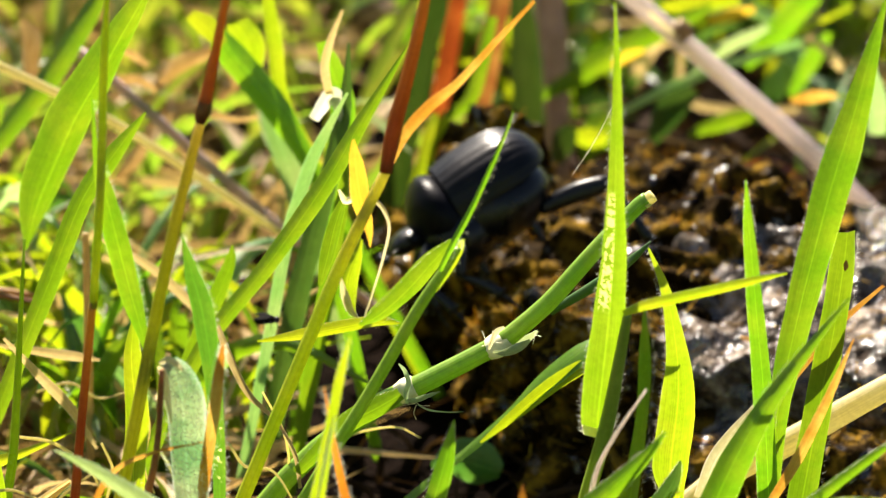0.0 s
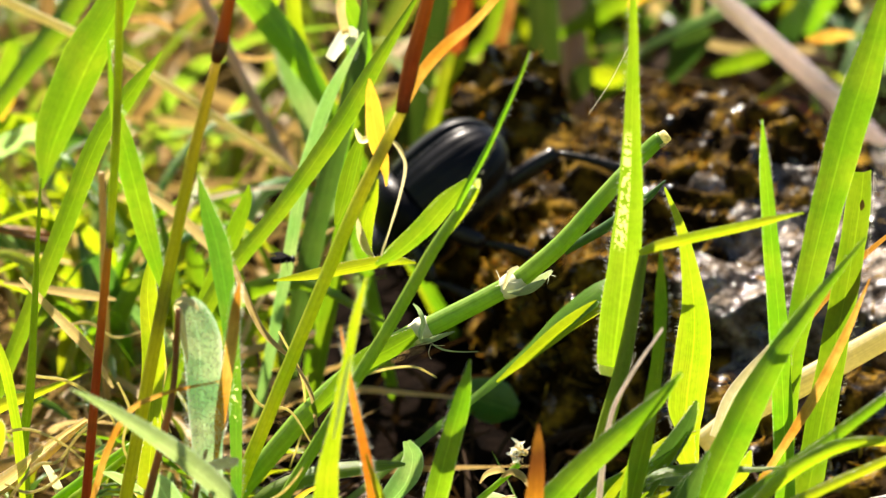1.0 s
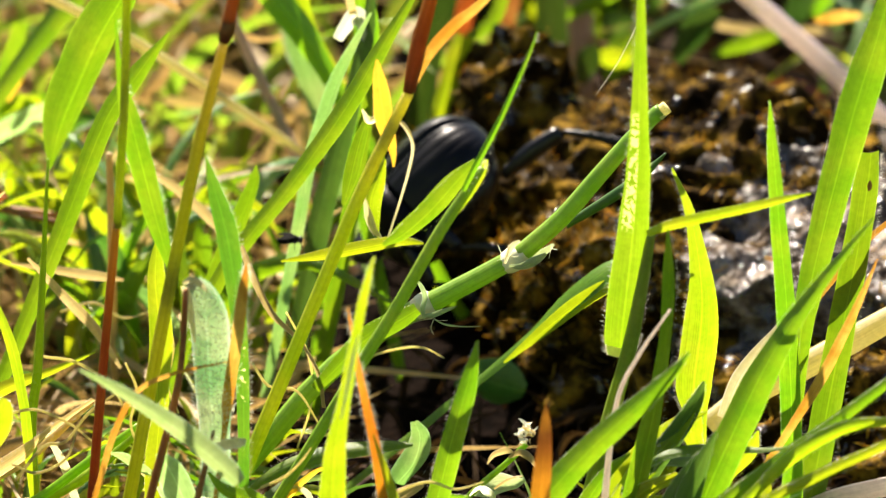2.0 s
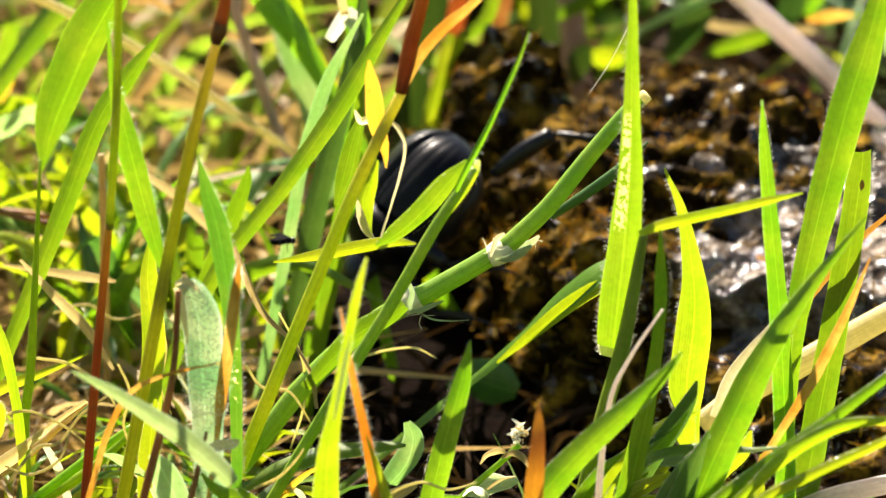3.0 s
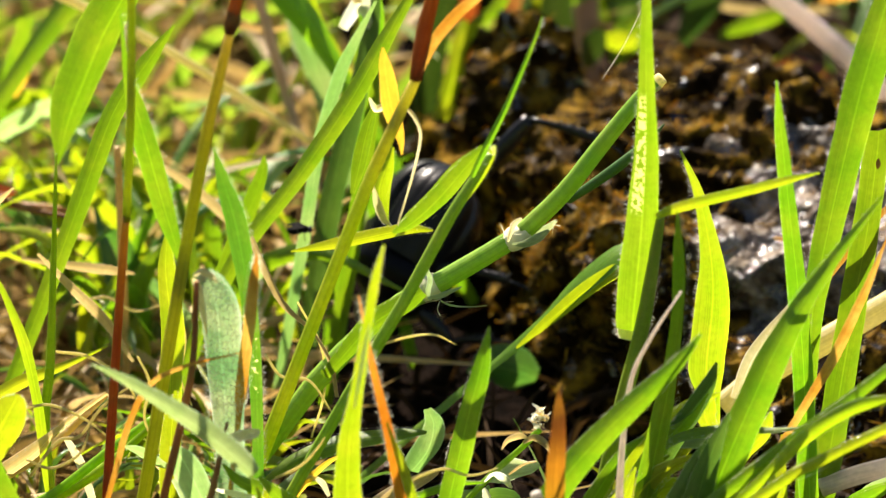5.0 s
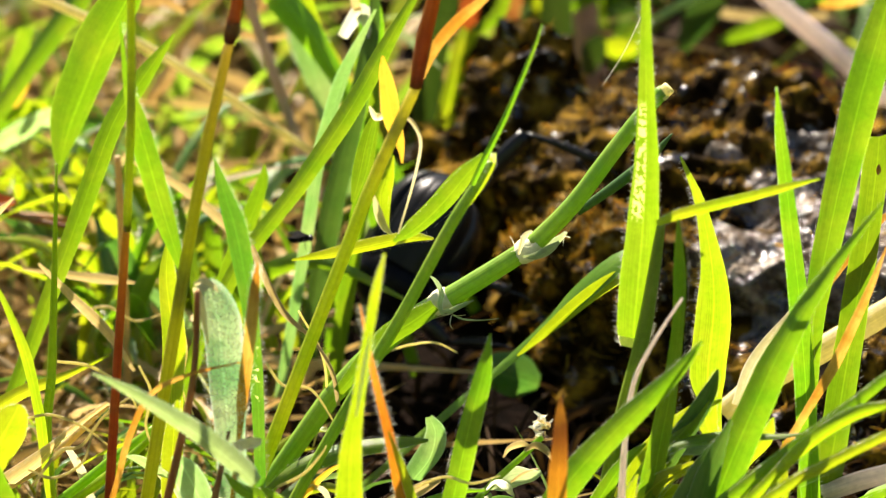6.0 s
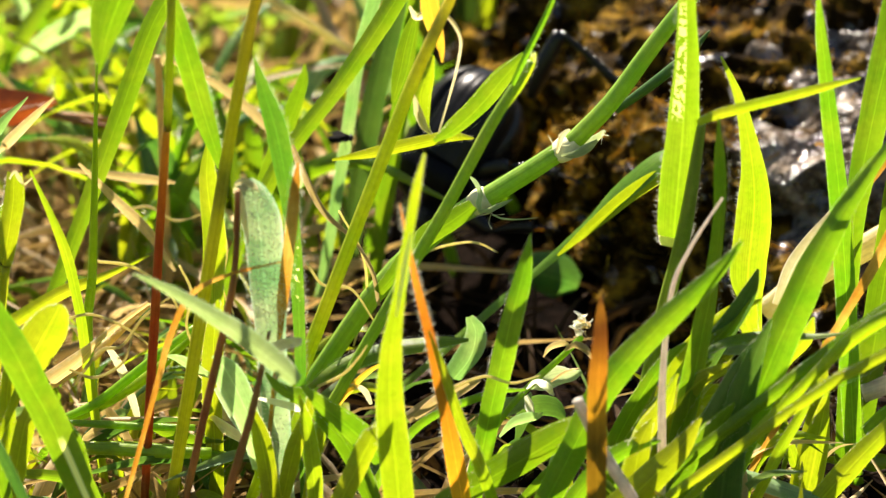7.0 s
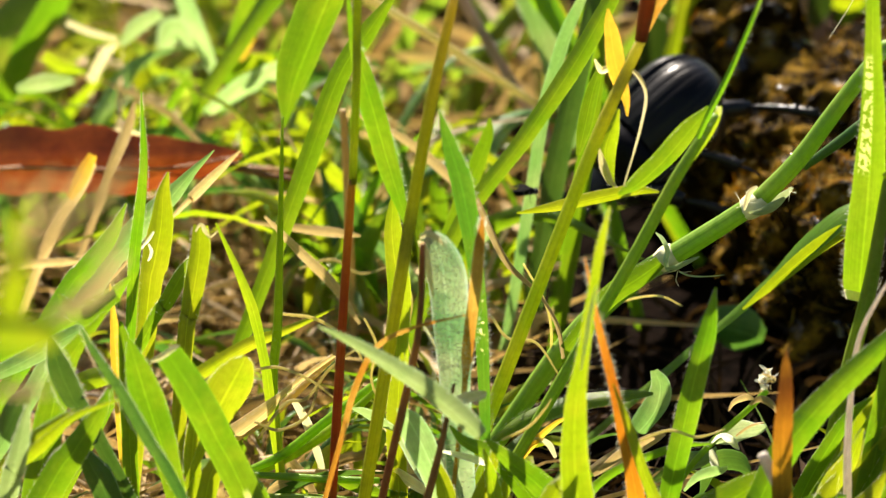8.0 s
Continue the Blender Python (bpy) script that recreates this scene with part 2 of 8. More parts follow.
MATS = {
    "green": leaf_mat("fresh_grass", (0.105, 0.220, 0.014), (0.20, 0.30, 0.03), glow=(1.55, 1.6, 0.5), vary=(0.7, 1.2)),
    "lime": leaf_mat("sunlit_young_grass", (0.225, 0.315, 0.018), (0.33, 0.37, 0.04), glow=(1.55, 1.55, 0.5), vary=(0.8, 1.15)),
    "grazed": leaf_mat("grazed_grass", (0.175, 0.29, 0.018), (0.22, 0.34, 0.04), glow=(1.55, 1.55, 0.5), vary=(0.85, 1.1), streak=(0.08, 0.52, 1.5, 3.0, 0.47)),
    "nibbled": leaf_mat("nibbled_grass", (0.055, 0.17, 0.016), (0.11, 0.24, 0.03), vary=(0.9, 1.1), streak=(0.3, 0.95, 3.0, 3.9, 0.62)),
    "scarred": leaf_mat("scarred_grass", (0.105, 0.220, 0.014), (0.20, 0.30, 0.03), glow=(1.55, 1.6, 0.5), vary=(0.9, 1.1), streak=(0.42, 0.68, 0.4, 2.6, -1.0)),
    # sky sheen and sunlit white are put into this pale colour
    "pale_sheen": leaf_mat("pale_blue_green_grass_sheen", (0.30, 0.45, 0.20), (0.52, 0.62, 0.40), veins=12, shine=0.32, through_light=0.5, glow=(1.2, 1.25, 0.75), gloss=0.8),
    "burnt": leaf_mat("half_withered_grass", (0.4, 0.2, 0.02), (0.5, 0.25, 0.03), shine=0.4, through_light=0.5, glow=(1.5, 1.25, 0.6), spotty=0.3, vary=(0.95, 1.05),
                      grade=[(0, (0.26, 0.24, 0.02)), (11, (0.38, 0.27, 0.02)), (15, (0.13, 0.10, 0.01)), (24, (0.11, 0.075, 0.01)), (28, (0.36, 0.21, 0.025)), (33, (0.28, 0.13, 0.02)), (37, (0.12, 0.045, 0.012)), (40, (0.05, 0.02, 0.01))]),
    "ember": leaf_mat("orange_withered_grass", (0.5, 0.2, 0.02), (0.6, 0.3, 0.04), shine=0.4, through_light=0.55, glow=(1.5, 1.2, 0.6), spotty=0.4, vary=(0.95, 1.05),
                      grade=[(0, (0.55, 0.30, 0.02)), (14, (0.60, 0.34, 0.03)), (24, (0.38, 0.17, 0.02)), (36, (0.30, 0.11, 0.015)), (48, (0.36, 0.18, 0.04))]),
    # deep green, lowered further so that blades in shade look dim
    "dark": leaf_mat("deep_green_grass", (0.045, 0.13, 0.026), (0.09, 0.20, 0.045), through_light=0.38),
    "blue": leaf_mat("glaucous_grass", (0.17, 0.32, 0.12), (0.34, 0.44, 0.25), shine=0.4, through_light=0.35, glow=(1.4, 1.4, 0.7)),
    "pale": leaf_mat("pale_hairy_grass", (0.34, 0.46, 0.26), (0.62, 0.66, 0.46), shine=0.4, through_light=0.35, glow=(1.2, 1.2, 0.8)),
    "hairy": leaf_mat("hairy_blue_green_grass", (0.12, 0.25, 0.12), (0.42, 0.50, 0.34), veins=14, shine=0.4, through_light=0.45, glow=(1.4, 1.4, 1.0), spotty=0.8),
    "straw": leaf_mat("dry_straw", (0.54, 0.41, 0.18), (0.70, 0.57, 0.31), shine=0.45, through_light=0.42, glow=(1.2, 1.15, 0.9)),
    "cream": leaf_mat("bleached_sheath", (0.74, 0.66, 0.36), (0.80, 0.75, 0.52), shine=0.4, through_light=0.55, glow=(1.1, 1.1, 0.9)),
    "yellow": leaf_mat("yellowed_leaf", (0.72, 0.52, 0.06), (0.78, 0.36, 0.05), shine=0.5, glow=(1.3, 1.2, 0.7)),
    "orange": leaf_mat("withered_orange_leaf", (0.33, 0.16, 0.025), (0.48, 0.34, 0.09), shine=0.5, glow=(1.3, 1.15, 0.7), spotty=1.0),
    "rust": leaf_mat("withered_brown_leaf", (0.22, 0.08, 0.025), (0.44, 0.26, 0.07), shine=0.45, through_light=0.3, glow=(1.4, 1.1, 0.7), spotty=1.0),
    "olive": leaf_mat("olive_culm", (0.30, 0.335, 0.04), (0.42, 0.41, 0.08), shine=0.35, through_light=0.58, veins=5, glow=(1.6, 1.7, 0.7), vary=(0.9, 1.1)),
    "sheath": leaf_mat("russet_sheath", (0.3, 0.12, 0.03), (0.44, 0.24, 0.07), shine=0.35, through_light=0.58, veins=5, glow=(1.5, 1.3, 0.8), spotty=0.3, vary=(0.9, 1.1),
                       grade=[(0, (0.17, 0.04, 0.018)), (14, (0.21, 0.065, 0.02)), (34, (0.30, 0.14, 0.035)), (60, (0.34, 0.19, 0.05))]),
    "ripe": leaf_mat("ripening_culm", (0.30, 0.335, 0.04), (0.42, 0.41, 0.08), shine=0.35, through_light=0.58, veins=5, glow=(1.6, 1.7, 0.7), vary=(0.9, 1.1),
                     grade=[(0, (0.26, 0.32, 0.035)), (36, (0.31, 0.34, 0.04)), (52, (0.42, 0.38, 0.09)), (60, (0.50, 0.42, 0.16))]),
    "reddened": leaf_mat("reddened_culm", (0.24, 0.08, 0.03), (0.34, 0.20, 0.05), shine=0.35, through_light=0.58, veins=5, glow=(1.5, 1.3, 0.8), spotty=0.4, vary=(0.95, 1.05),
                         grade=[(0, (0.34, 0.14, 0.03)), (22, (0.24, 0.05, 0.02)), (36, (0.24, 0.08, 0.025)), (50, (0.36, 0.23, 0.05)), (60, (0.36, 0.27, 0.05))]),
    # darker copy of the green: shade put into colour and low translucency
    "deep": leaf_mat("shade_coloured_green_grass", (0.026, 0.075, 0.014), (0.06, 0.12, 0.03), through_light=0.25),
    "stem": leaf_mat("green_culm", (0.20, 0.36, 0.03), (0.28, 0.43, 0.05), shine=0.28, through_light=0.5, veins=6, vary=(0.9, 1.1)),
    "culm": leaf_mat("thick_green_culm", (0.19, 0.33, 0.04), (0.30, 0.42, 0.08), shine=0.3, through_light=0.4, veins=6, vary=(0.9, 1.1)),
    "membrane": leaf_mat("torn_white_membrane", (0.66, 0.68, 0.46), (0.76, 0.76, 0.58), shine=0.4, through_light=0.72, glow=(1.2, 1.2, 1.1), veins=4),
    "russet": leaf_mat("russet_tree_leaf", (0.17, 0.035, 0.008), (0.32, 0.10, 0.02), shine=0.35, through_light=0.35, veins=3, glow=(1.3, 1.0, 0.7), spotty=1.0),
    "twig": leaf_mat("grey_twig", (0.40, 0.32, 0.26), (0.60, 0.50, 0.44), shine=0.45, through_light=0.4, veins=4, glow=(1.2, 1.1, 1.0), spotty=0.8),
    "tan": leaf_mat("tan_dead_leaf", (0.30, 0.19, 0.07), (0.56, 0.42, 0.20), shine=0.5, through_light=0.32, veins=5, glow=(1.3, 1.15, 0.8), spotty=1.0),
    "node": solid_mat("cream_node", (0.60, 0.60, 0.30), (0.80, 0.78, 0.52), 0.5, 900),
    "reed": leaf_mat("pink_dry_reed", (0.78, 0.70, 0.62), (0.84, 0.80, 0.74), shine=0.3, through_light=0.5, veins=4, glow=(1.15, 1.12, 1.08)),
    "hair": leaf_mat("plant_hair", (0.75, 0.75, 0.6), (0.8, 0.8, 0.7), shine=0.4, through_light=0.5, glow=(1.1, 1.1, 1)),
}
GRASS = leaf_mat("meadow_grass", (0.145, 0.25, 0.028), (0.34, 0.36, 0.07), island=True, vary=(0.4, 1.25))
# shade before the heap is put into this litter's dark colour
LITTER = leaf_mat("litter_darkened_for_shade", (0.03, 0.017, 0.009), (0.10, 0.062, 0.03), island=True, shine=0.7, through_light=0.15, gloss=0.1)
THATCH = leaf_mat("dead_thatch", (0.54, 0.38, 0.15), (0.80, 0.65, 0.38), island=True, vary=(0.4, 1.2), shine=0.6, through_light=0.25, glow=(1.2, 1.1, 0.8))


# plant builders, sizes in millimetres
def smooth_path(points, n):
    """n + 1 rows along a smooth curve through the points (x, y, z, width)."""
    p = np.array(points, float)
    if len(p) == 2:
        p = np.array([p[0], (p[0] + p[1]) / 2, p[1]])
    q = np.vstack([2 * p[0] - p[1], p, 2 * p[-1] - p[-2]])
    out = []
    for t in np.linspace(0, len(p) - 1, n + 1):
        k = min(int(t), len(p) - 2)
        s = t - k
        a, b, c, d = q[k], q[k + 1], q[k + 2], q[k + 3]
        out.append(0.5 * (2 * b + (c - a) * s + (2 * a - 5 * b + 4 * c - d) * s * s + (3 * b - a - 3 * c + d) * s ** 3))
    out = np.array(out)
    out[:, 3] = np.maximum(out[:, 3], 0.05)
    return out


def unit(v):
    return v / max(np.linalg.norm(v), 1e-9)


def ribbon(points, face=0.0, fold=0.12, twist=0.0, n=22, wavy=0.03, seed=0, tilt=0.0):
    """A leaf blade: a creased strip. Its vertices, faces and texture places."""
    rows = smooth_path(points, n)
    rng = np.random.default_rng(seed)
    ph = rng.uniform(0, 6.28, 4)
    across = (-1.0, -0.55, 0.0, 0.55, 1.0)
    verts, uvs = [], []
    length = np.concatenate([[0], np.cumsum(np.linalg.norm(np.diff(rows[:, :3], axis=0), axis=1))])
    for k, row in enumerate(rows):
        c, w = row[:3], row[3]
        tan = unit(rows[min(k + 1, n), :3] - rows[max(k - 1, 0), :3])
        a = radians(face + twist * k / n)
        hint = np.array([math.sin(a), -math.cos(a), tilt])
        side = unit(np.cross(tan, hint))
        out = unit(np.cross(side, tan))
        for u in across:
            edge = 1 + wavy * math.sin(length[k] * 0.7 + ph[0] + (2 if u > 0 else 0)) * abs(u)
            lift = -fold * w * (abs(u) ** 1.3) + wavy * w * math.sin(length[k] * 0.5 + ph[1] + u)
            verts.append((c + side * u * edge * w / 2 + out * lift) / 1000)
            uvs.append(((u + 1) / 2, length[k] / 10))
    m = len(across)
    faces = [(k * m + j, k * m + j + 1, (k + 1) * m + j + 1, (k + 1) * m + j) for k in range(n) for j in range(m - 1)]
    return verts, faces, uvs


def tube(points, sides=9, n=24, flat=1.0):
    """A stalk of round section, closed at both ends."""
    rows = smooth_path(points, n)
    verts, uvs, faces = [], [], []
    ref = np.array([0.3, -1.0, 0.2])
    for k, row in enumerate(rows):
        tan = unit(rows[min(k + 1, n), :3] - rows[max(k - 1, 0), :3])
        side = unit(np.cross(tan, ref))
        out = np.cross(side, tan)
        for j in range(sides):
            a = 2 * math.pi * j / sides
            verts.append((row[:3] + (side * math.cos(a) + out * math.sin(a) * flat) * row[3] / 2) / 1000)
            uvs.append((j / sides, k / 4))
    for k in range(n):
        for j in range(sides):
            faces.append((k * sides + j, k * sides + (j + 1) % sides, (k + 1) * sides + (j + 1) % sides, (k + 1) * sides + j))
    faces.append(tuple(range(sides))[::-1])
    faces.append(tuple(n * sides + j for j in range(sides)))
    return verts, faces, uvs


def mesh_of(name, chunks, material, origin=(0, 0, 0)):
    """One mesh out of chunks (vertices, faces, texture places); origin in metres."""
    verts, faces, uvs, base = [], [], [], 0
    for v, f, u in chunks:
        verts.append(np.array(v))
        uvs.append(np.array(u))
        faces.extend(tuple(i + base for i in face) for face in f)
        base += len(v)
    verts = np.vstack(verts) - np.array(origin)
    uvs = np.vstack(uvs)
    me = bpy.data.meshes.new(name)
    me.from_pydata(verts.tolist(), [], faces)
    layer = me.uv_layers.new(name="UVMap")
    idx = np.empty(len(me.loops), int)
    me.loops.foreach_get("vertex_index", idx)
    layer.data.foreach_set("uv", uvs[idx].ravel())
    me.polygons.foreach_set("use_smooth", np.ones(len(me.polygons), bool))
    me.materials.append(material)
    me.update()
    return me


def piece(name, chunks, material, parent=None, label="", origin=(0, 0, 0)):
    """A mesh object; as a part its mesh is in its thing's space."""
    ob = new(name, mesh_of(name, chunks, material, origin))
    if parent:
        ob.parent = parent
        if label:
            tagged(ob, label)
    else:
        ob.location = origin
    return ob


def hairs(points, face, twist, sides, length=0.62, every=0.17, seed=0, tilt=0.0):
    """Fine bristles along a blade's edges."""
    rng = np.random.default_rng(seed)
    total = sum(np.linalg.norm(np.array(points[k + 1][:3]) - np.array(points[k][:3])) for k in range(len(points) - 1))
    n = max(6, int(total / every))
    rows = smooth_path(points, n)
    out_v, out_f, out_u = [], [], []
    for k in range(2, n - 1):
        row = rows[k]
        tan = unit(rows[k + 1, :3] - rows[k - 1, :3])
        a = radians(face + twist * k / n)
        side = unit(np.cross(tan, np.array([math.sin(a), -math.cos(a), tilt])))
        for s in sides:
            if rng.random() < 0.35:
                continue
            root = row[:3] + side * s * row[3] / 2
            up = np.cross(side, tan) * 0.6 + side * rng.choice((-0.9, 0.9)) if abs(s) < 1 else side * s
            way = unit(up + tan * rng.uniform(-0.2, 1.1) + rng.normal(0, 0.3, 3))
            tip = root + way * length * rng.uniform(0.5, 1.15)
            b = len(out_v)
            wide = tan * (0.016 if abs(s) == 1 else 0.05)
            out_v += [(root - wide) / 1000, (root + wide) / 1000, (tip + wide * 0.4) / 1000, (tip - wide * 0.4) / 1000]
            out_f.append((b, b + 1, b + 2, b + 3))
            out_u += [(0, 0), (1, 0), (1, 1), (0, 1)]
    return out_v, out_f, out_u


COUNT = [0]


def grass_blade(label, material, points, face=0.0, fold=0.18, twist=None, hair=(), parent=None, name="grass_blade", wavy=0.03, part="blade", category="grass", tilt=0.0):
    """One blade, rooted at its first point, or one leaf of a plant."""
    COUNT[0] += 1
    if twist is None:
        twist = (COUNT[0] * 37 % 61) - 30
    o = (0, 0, 0) if parent else tuple(c / 1000 for c in points[0][:3])
    chunk = ribbon(points, face, fold, twist, seed=COUNT[0], wavy=wavy, tilt=tilt)
    ob = piece(part if parent else name, [chunk], MATS[material], parent, label, o)
    if not parent:
        tagged(ob, label, category)
    downy = not hair and points[0][1] < -40 and max(q[3] for q in points) > 1.2 and material in ("green", "lime", "blue", "dark", "pale_sheen", "grazed")
    if hair or downy:
        piece("hair_fringe", [hairs(points, face, twist, hair or (1, -1), 0.24 if downy else 0.55, seed=COUNT[0], tilt=tilt)], MATS["hair"], ob, "fine white hairs", o)
    return ob


def stalk(label, material, points, parent=None, name="grass_stem", flat=1.0, part="culm", category="grass stem"):
    o = (0, 0, 0) if parent else tuple(c / 1000 for c in points[0][:3])
    ob = piece(part if parent else name, [tube(points, flat=flat)], MATS[material], parent, label, o)
    if not parent:
        tagged(ob, label, category)
    return ob


def plant(name, label, category, group=""):
    return tagged(new(name), label, category, group)



# ground
def fbm(p, octaves, gain=0.5):
    total, amp = 0.0, 1.0
    for k in range(octaves):
        total += amp * noise.noise(p * (2 ** k) + Vector((7.3 * k, 1.9, 3.1)))
        amp *= gain
    return total


def make_ground():
    axis = np.linspace(-1, 1, 241)
    axis = np.sinh(axis * 9.0) / math.sinh(9.0) * 150
    verts, faces, uvs = [], [], []
    n = len(axis)
    for y in axis:
        for x in axis:
            r = math.hypot(x, y)
            z = -0.004 + 0.0025 * fbm(Vector((x, y, 0)) * 60, 4) if r < 2 else -0.004 + 0.02 * fbm(Vector((x, y, 0)) * 0.7, 3)
            verts.append((x, y, z))
            uvs.append((x, y))
    for j in range(n - 1):
        for i in range(n - 1):
            faces.append((j * n + i, j * n + i + 1, (j + 1) * n + i + 1, (j + 1) * n + i))
    # soil colour taken near black in place of the shade by the dung
    soil = solid_mat("shade_dark_soil", (0.002, 0.0014, 0.001), (0.010, 0.006, 0.004), 1.0, 350, 1.0, 0.002, spec=0.02)
    nt = soil.node_tree
    bsdf = nt.nodes["Principled BSDF"]
    earth = bsdf.inputs["Base Color"].links[0].from_socket
    place = nt.nodes.new("ShaderNodeTexCoord")
    far = nt.nodes.new("ShaderNodeVectorMath")
    far.operation = "LENGTH"
    nt.links.new(place.outputs["Object"], far.inputs[0])
    step = nt.nodes.new("ShaderNodeMapRange")
    step.inputs[1].default_value, step.inputs[2].default_value = 0.26, 0.48
    nt.links.new(far.outputs["Value"], step.inputs[0])
    sward = put(nt, "ShaderNodeTexNoise", Scale=9.0, Detail=6.0)
    nt.links.new(place.outputs["Object"], sward.inputs["Vector"])
    turf = ramp(nt, sward.outputs[0], [(0.35, (0.05, 0.09, 0.015)), (0.55, (0.10, 0.15, 0.03)), (0.72, (0.24, 0.20, 0.08))])
    axes = nt.nodes.new("ShaderNodeSeparateXYZ")
    nt.links.new(place.outputs["Object"], axes.inputs[0])
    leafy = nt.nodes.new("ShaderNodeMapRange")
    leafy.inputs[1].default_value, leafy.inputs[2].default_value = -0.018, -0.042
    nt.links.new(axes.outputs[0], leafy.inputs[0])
    crumbs = put(nt, "ShaderNodeTexNoise", Scale=420.0, Detail=5.0)
    nt.links.new(place.outputs["Object"], crumbs.inputs["Vector"])
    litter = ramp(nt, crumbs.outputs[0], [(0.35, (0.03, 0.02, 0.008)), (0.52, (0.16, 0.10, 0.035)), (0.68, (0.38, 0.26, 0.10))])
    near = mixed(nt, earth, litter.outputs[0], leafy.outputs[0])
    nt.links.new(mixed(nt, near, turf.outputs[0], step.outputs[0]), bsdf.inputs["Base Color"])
    tagged(piece("ground", [(verts, faces, uvs)], soil), "brown crumbly soil under the grass, darkened near black for shade", "ground", kind="structure")


make_ground()


# dung
def lump(center, radii, seed, levels=6, rough=0.2, crumbs=0.0012, tilt=0.0):
    """A crumbly lump, in metres."""
    bm = bmesh.new()
    bmesh.ops.create_icosphere(bm, subdivisions=levels, radius=1)
    off = Vector((seed * 3.7, seed * 1.3, seed * 5.1))
    turn = Matrix.Rotation(radians(tilt), 3, "Y")
    verts = []
    for v in bm.verts:
        d = v.co.normalized()
        k = 1 + rough * fbm(d * 1.6 + off, 3)
        p = turn @ Vector((d.x * radii[0] * k, d.y * radii[1] * k, d.z * radii[2] * k)) + Vector(center)
        n = (turn @ Vector((d.x / radii[0], d.y / radii[1], d.z / radii[2]))).normalized()
        crag = 1 - abs(noise.noise(p * 150 + off)) * 2.4
        p += n * (crumbs * 1.6 * fbm(p * 110 + off, 3) + crumbs * 1.9 * crag + crumbs * 0.6 * noise.noise(p * 420) + crumbs * 0.2 * noise.noise(p * 1500))
        verts.append(tuple(p))
    faces = [tuple(v.index for v in f.verts) for f in bm.faces]
    bm.free()
    return verts, faces, [(v[0] * 10, v[1] * 10) for v in verts]


def dung_mat(name, dark, mid, light, wet_from, wet_to, clod=190.0, lumpy=0.0014):
    """Crumbly dung with scattered wet glints."""
    m, nt, bsdf, out = node_mat(name)
    L = nt.links.new
    coords = nt.nodes.new("ShaderNodeTexCoord")
    a = put(nt, "ShaderNodeTexNoise", Scale=190.0, Detail=6.0, Roughness=0.65)
    h = put(nt, "ShaderNodeTexNoise", Scale=clod, Detail=2.5, Roughness=0.5)
    b = put(nt, "ShaderNodeTexNoise", Scale=45.0, Detail=3.0)
    c = put(nt, "ShaderNodeTexVoronoi", Scale=420.0)
    w = put(nt, "ShaderNodeTexNoise", Scale=330.0, Detail=2.0)
    for n in (a, b, c, w, h):
        L(coords.outputs["Object"], n.inputs["Vector"])
    r = ramp(nt, a.outputs[0], [(0.34, dark), (0.50, mid), (0.66, light)])
    shade = nt.nodes.new("ShaderNodeMapRange")
    shade.inputs[3].default_value, shade.inputs[4].default_value = 0.45, 1.5
    L(b.outputs[0], shade.inputs[0])
    L(mixed(nt, r.outputs[0], shade.outputs[0], 1.0, "MULTIPLY"), bsdf.inputs["Base Color"])
    wet = nt.nodes.new("ShaderNodeMapRange")
    wet.inputs[1].default_value, wet.inputs[2].default_value = wet_from, wet_to
    wet.inputs[3].default_value, wet.inputs[4].default_value = 0.02, 1.0
    L(w.outputs[0], wet.inputs[0])
    L(wet.outputs[0], bsdf.inputs["Specular IOR Level"])
    gloss = nt.nodes.new("ShaderNodeMapRange")
    gloss.inputs[1].default_value, gloss.inputs[2].default_value = wet_from, wet_to
    gloss.inputs[3].default_value, gloss.inputs[4].default_value = 0.7, 0.14
    L(w.outputs[0], gloss.inputs[0])
    L(gloss.outputs[0], bsdf.inputs["Roughness"])
    b1 = put(nt, "ShaderNodeBump", Strength=1.0, Distance=lumpy)
    L(h.outputs[0], b1.inputs["Height"])
    b2 = put(nt, "ShaderNodeBump", Strength=0.35, Distance=0.0006)
    L(c.outputs[0], b2.inputs["Height"])
    L(b1.outputs[0], b2.inputs["Normal"])
    L(b2.outputs[0], bsdf.inputs["Normal"])
    return m


DUNG = dung_mat("moist_dung", (0.003, 0.0016, 0.0007), (0.022, 0.012, 0.002), (0.25, 0.145, 0.014), 0.60, 0.66, 460.0, 0.0012)
CRUST = dung_mat("grey_wet_dung_crust", (0.006, 0.004, 0.003), (0.075, 0.055, 0.04), (0.34, 0.28, 0.22), 0.42, 0.54, 820.0, 0.0012)
FIBRE = leaf_mat("dung_fibre", (0.34, 0.22, 0.012), (0.64, 0.46, 0.06), island=True, vary=(0.1, 1.4), shine=0.5, through_light=0.4, glow=(1.7, 1.35, 0.6), gloss=0.2)


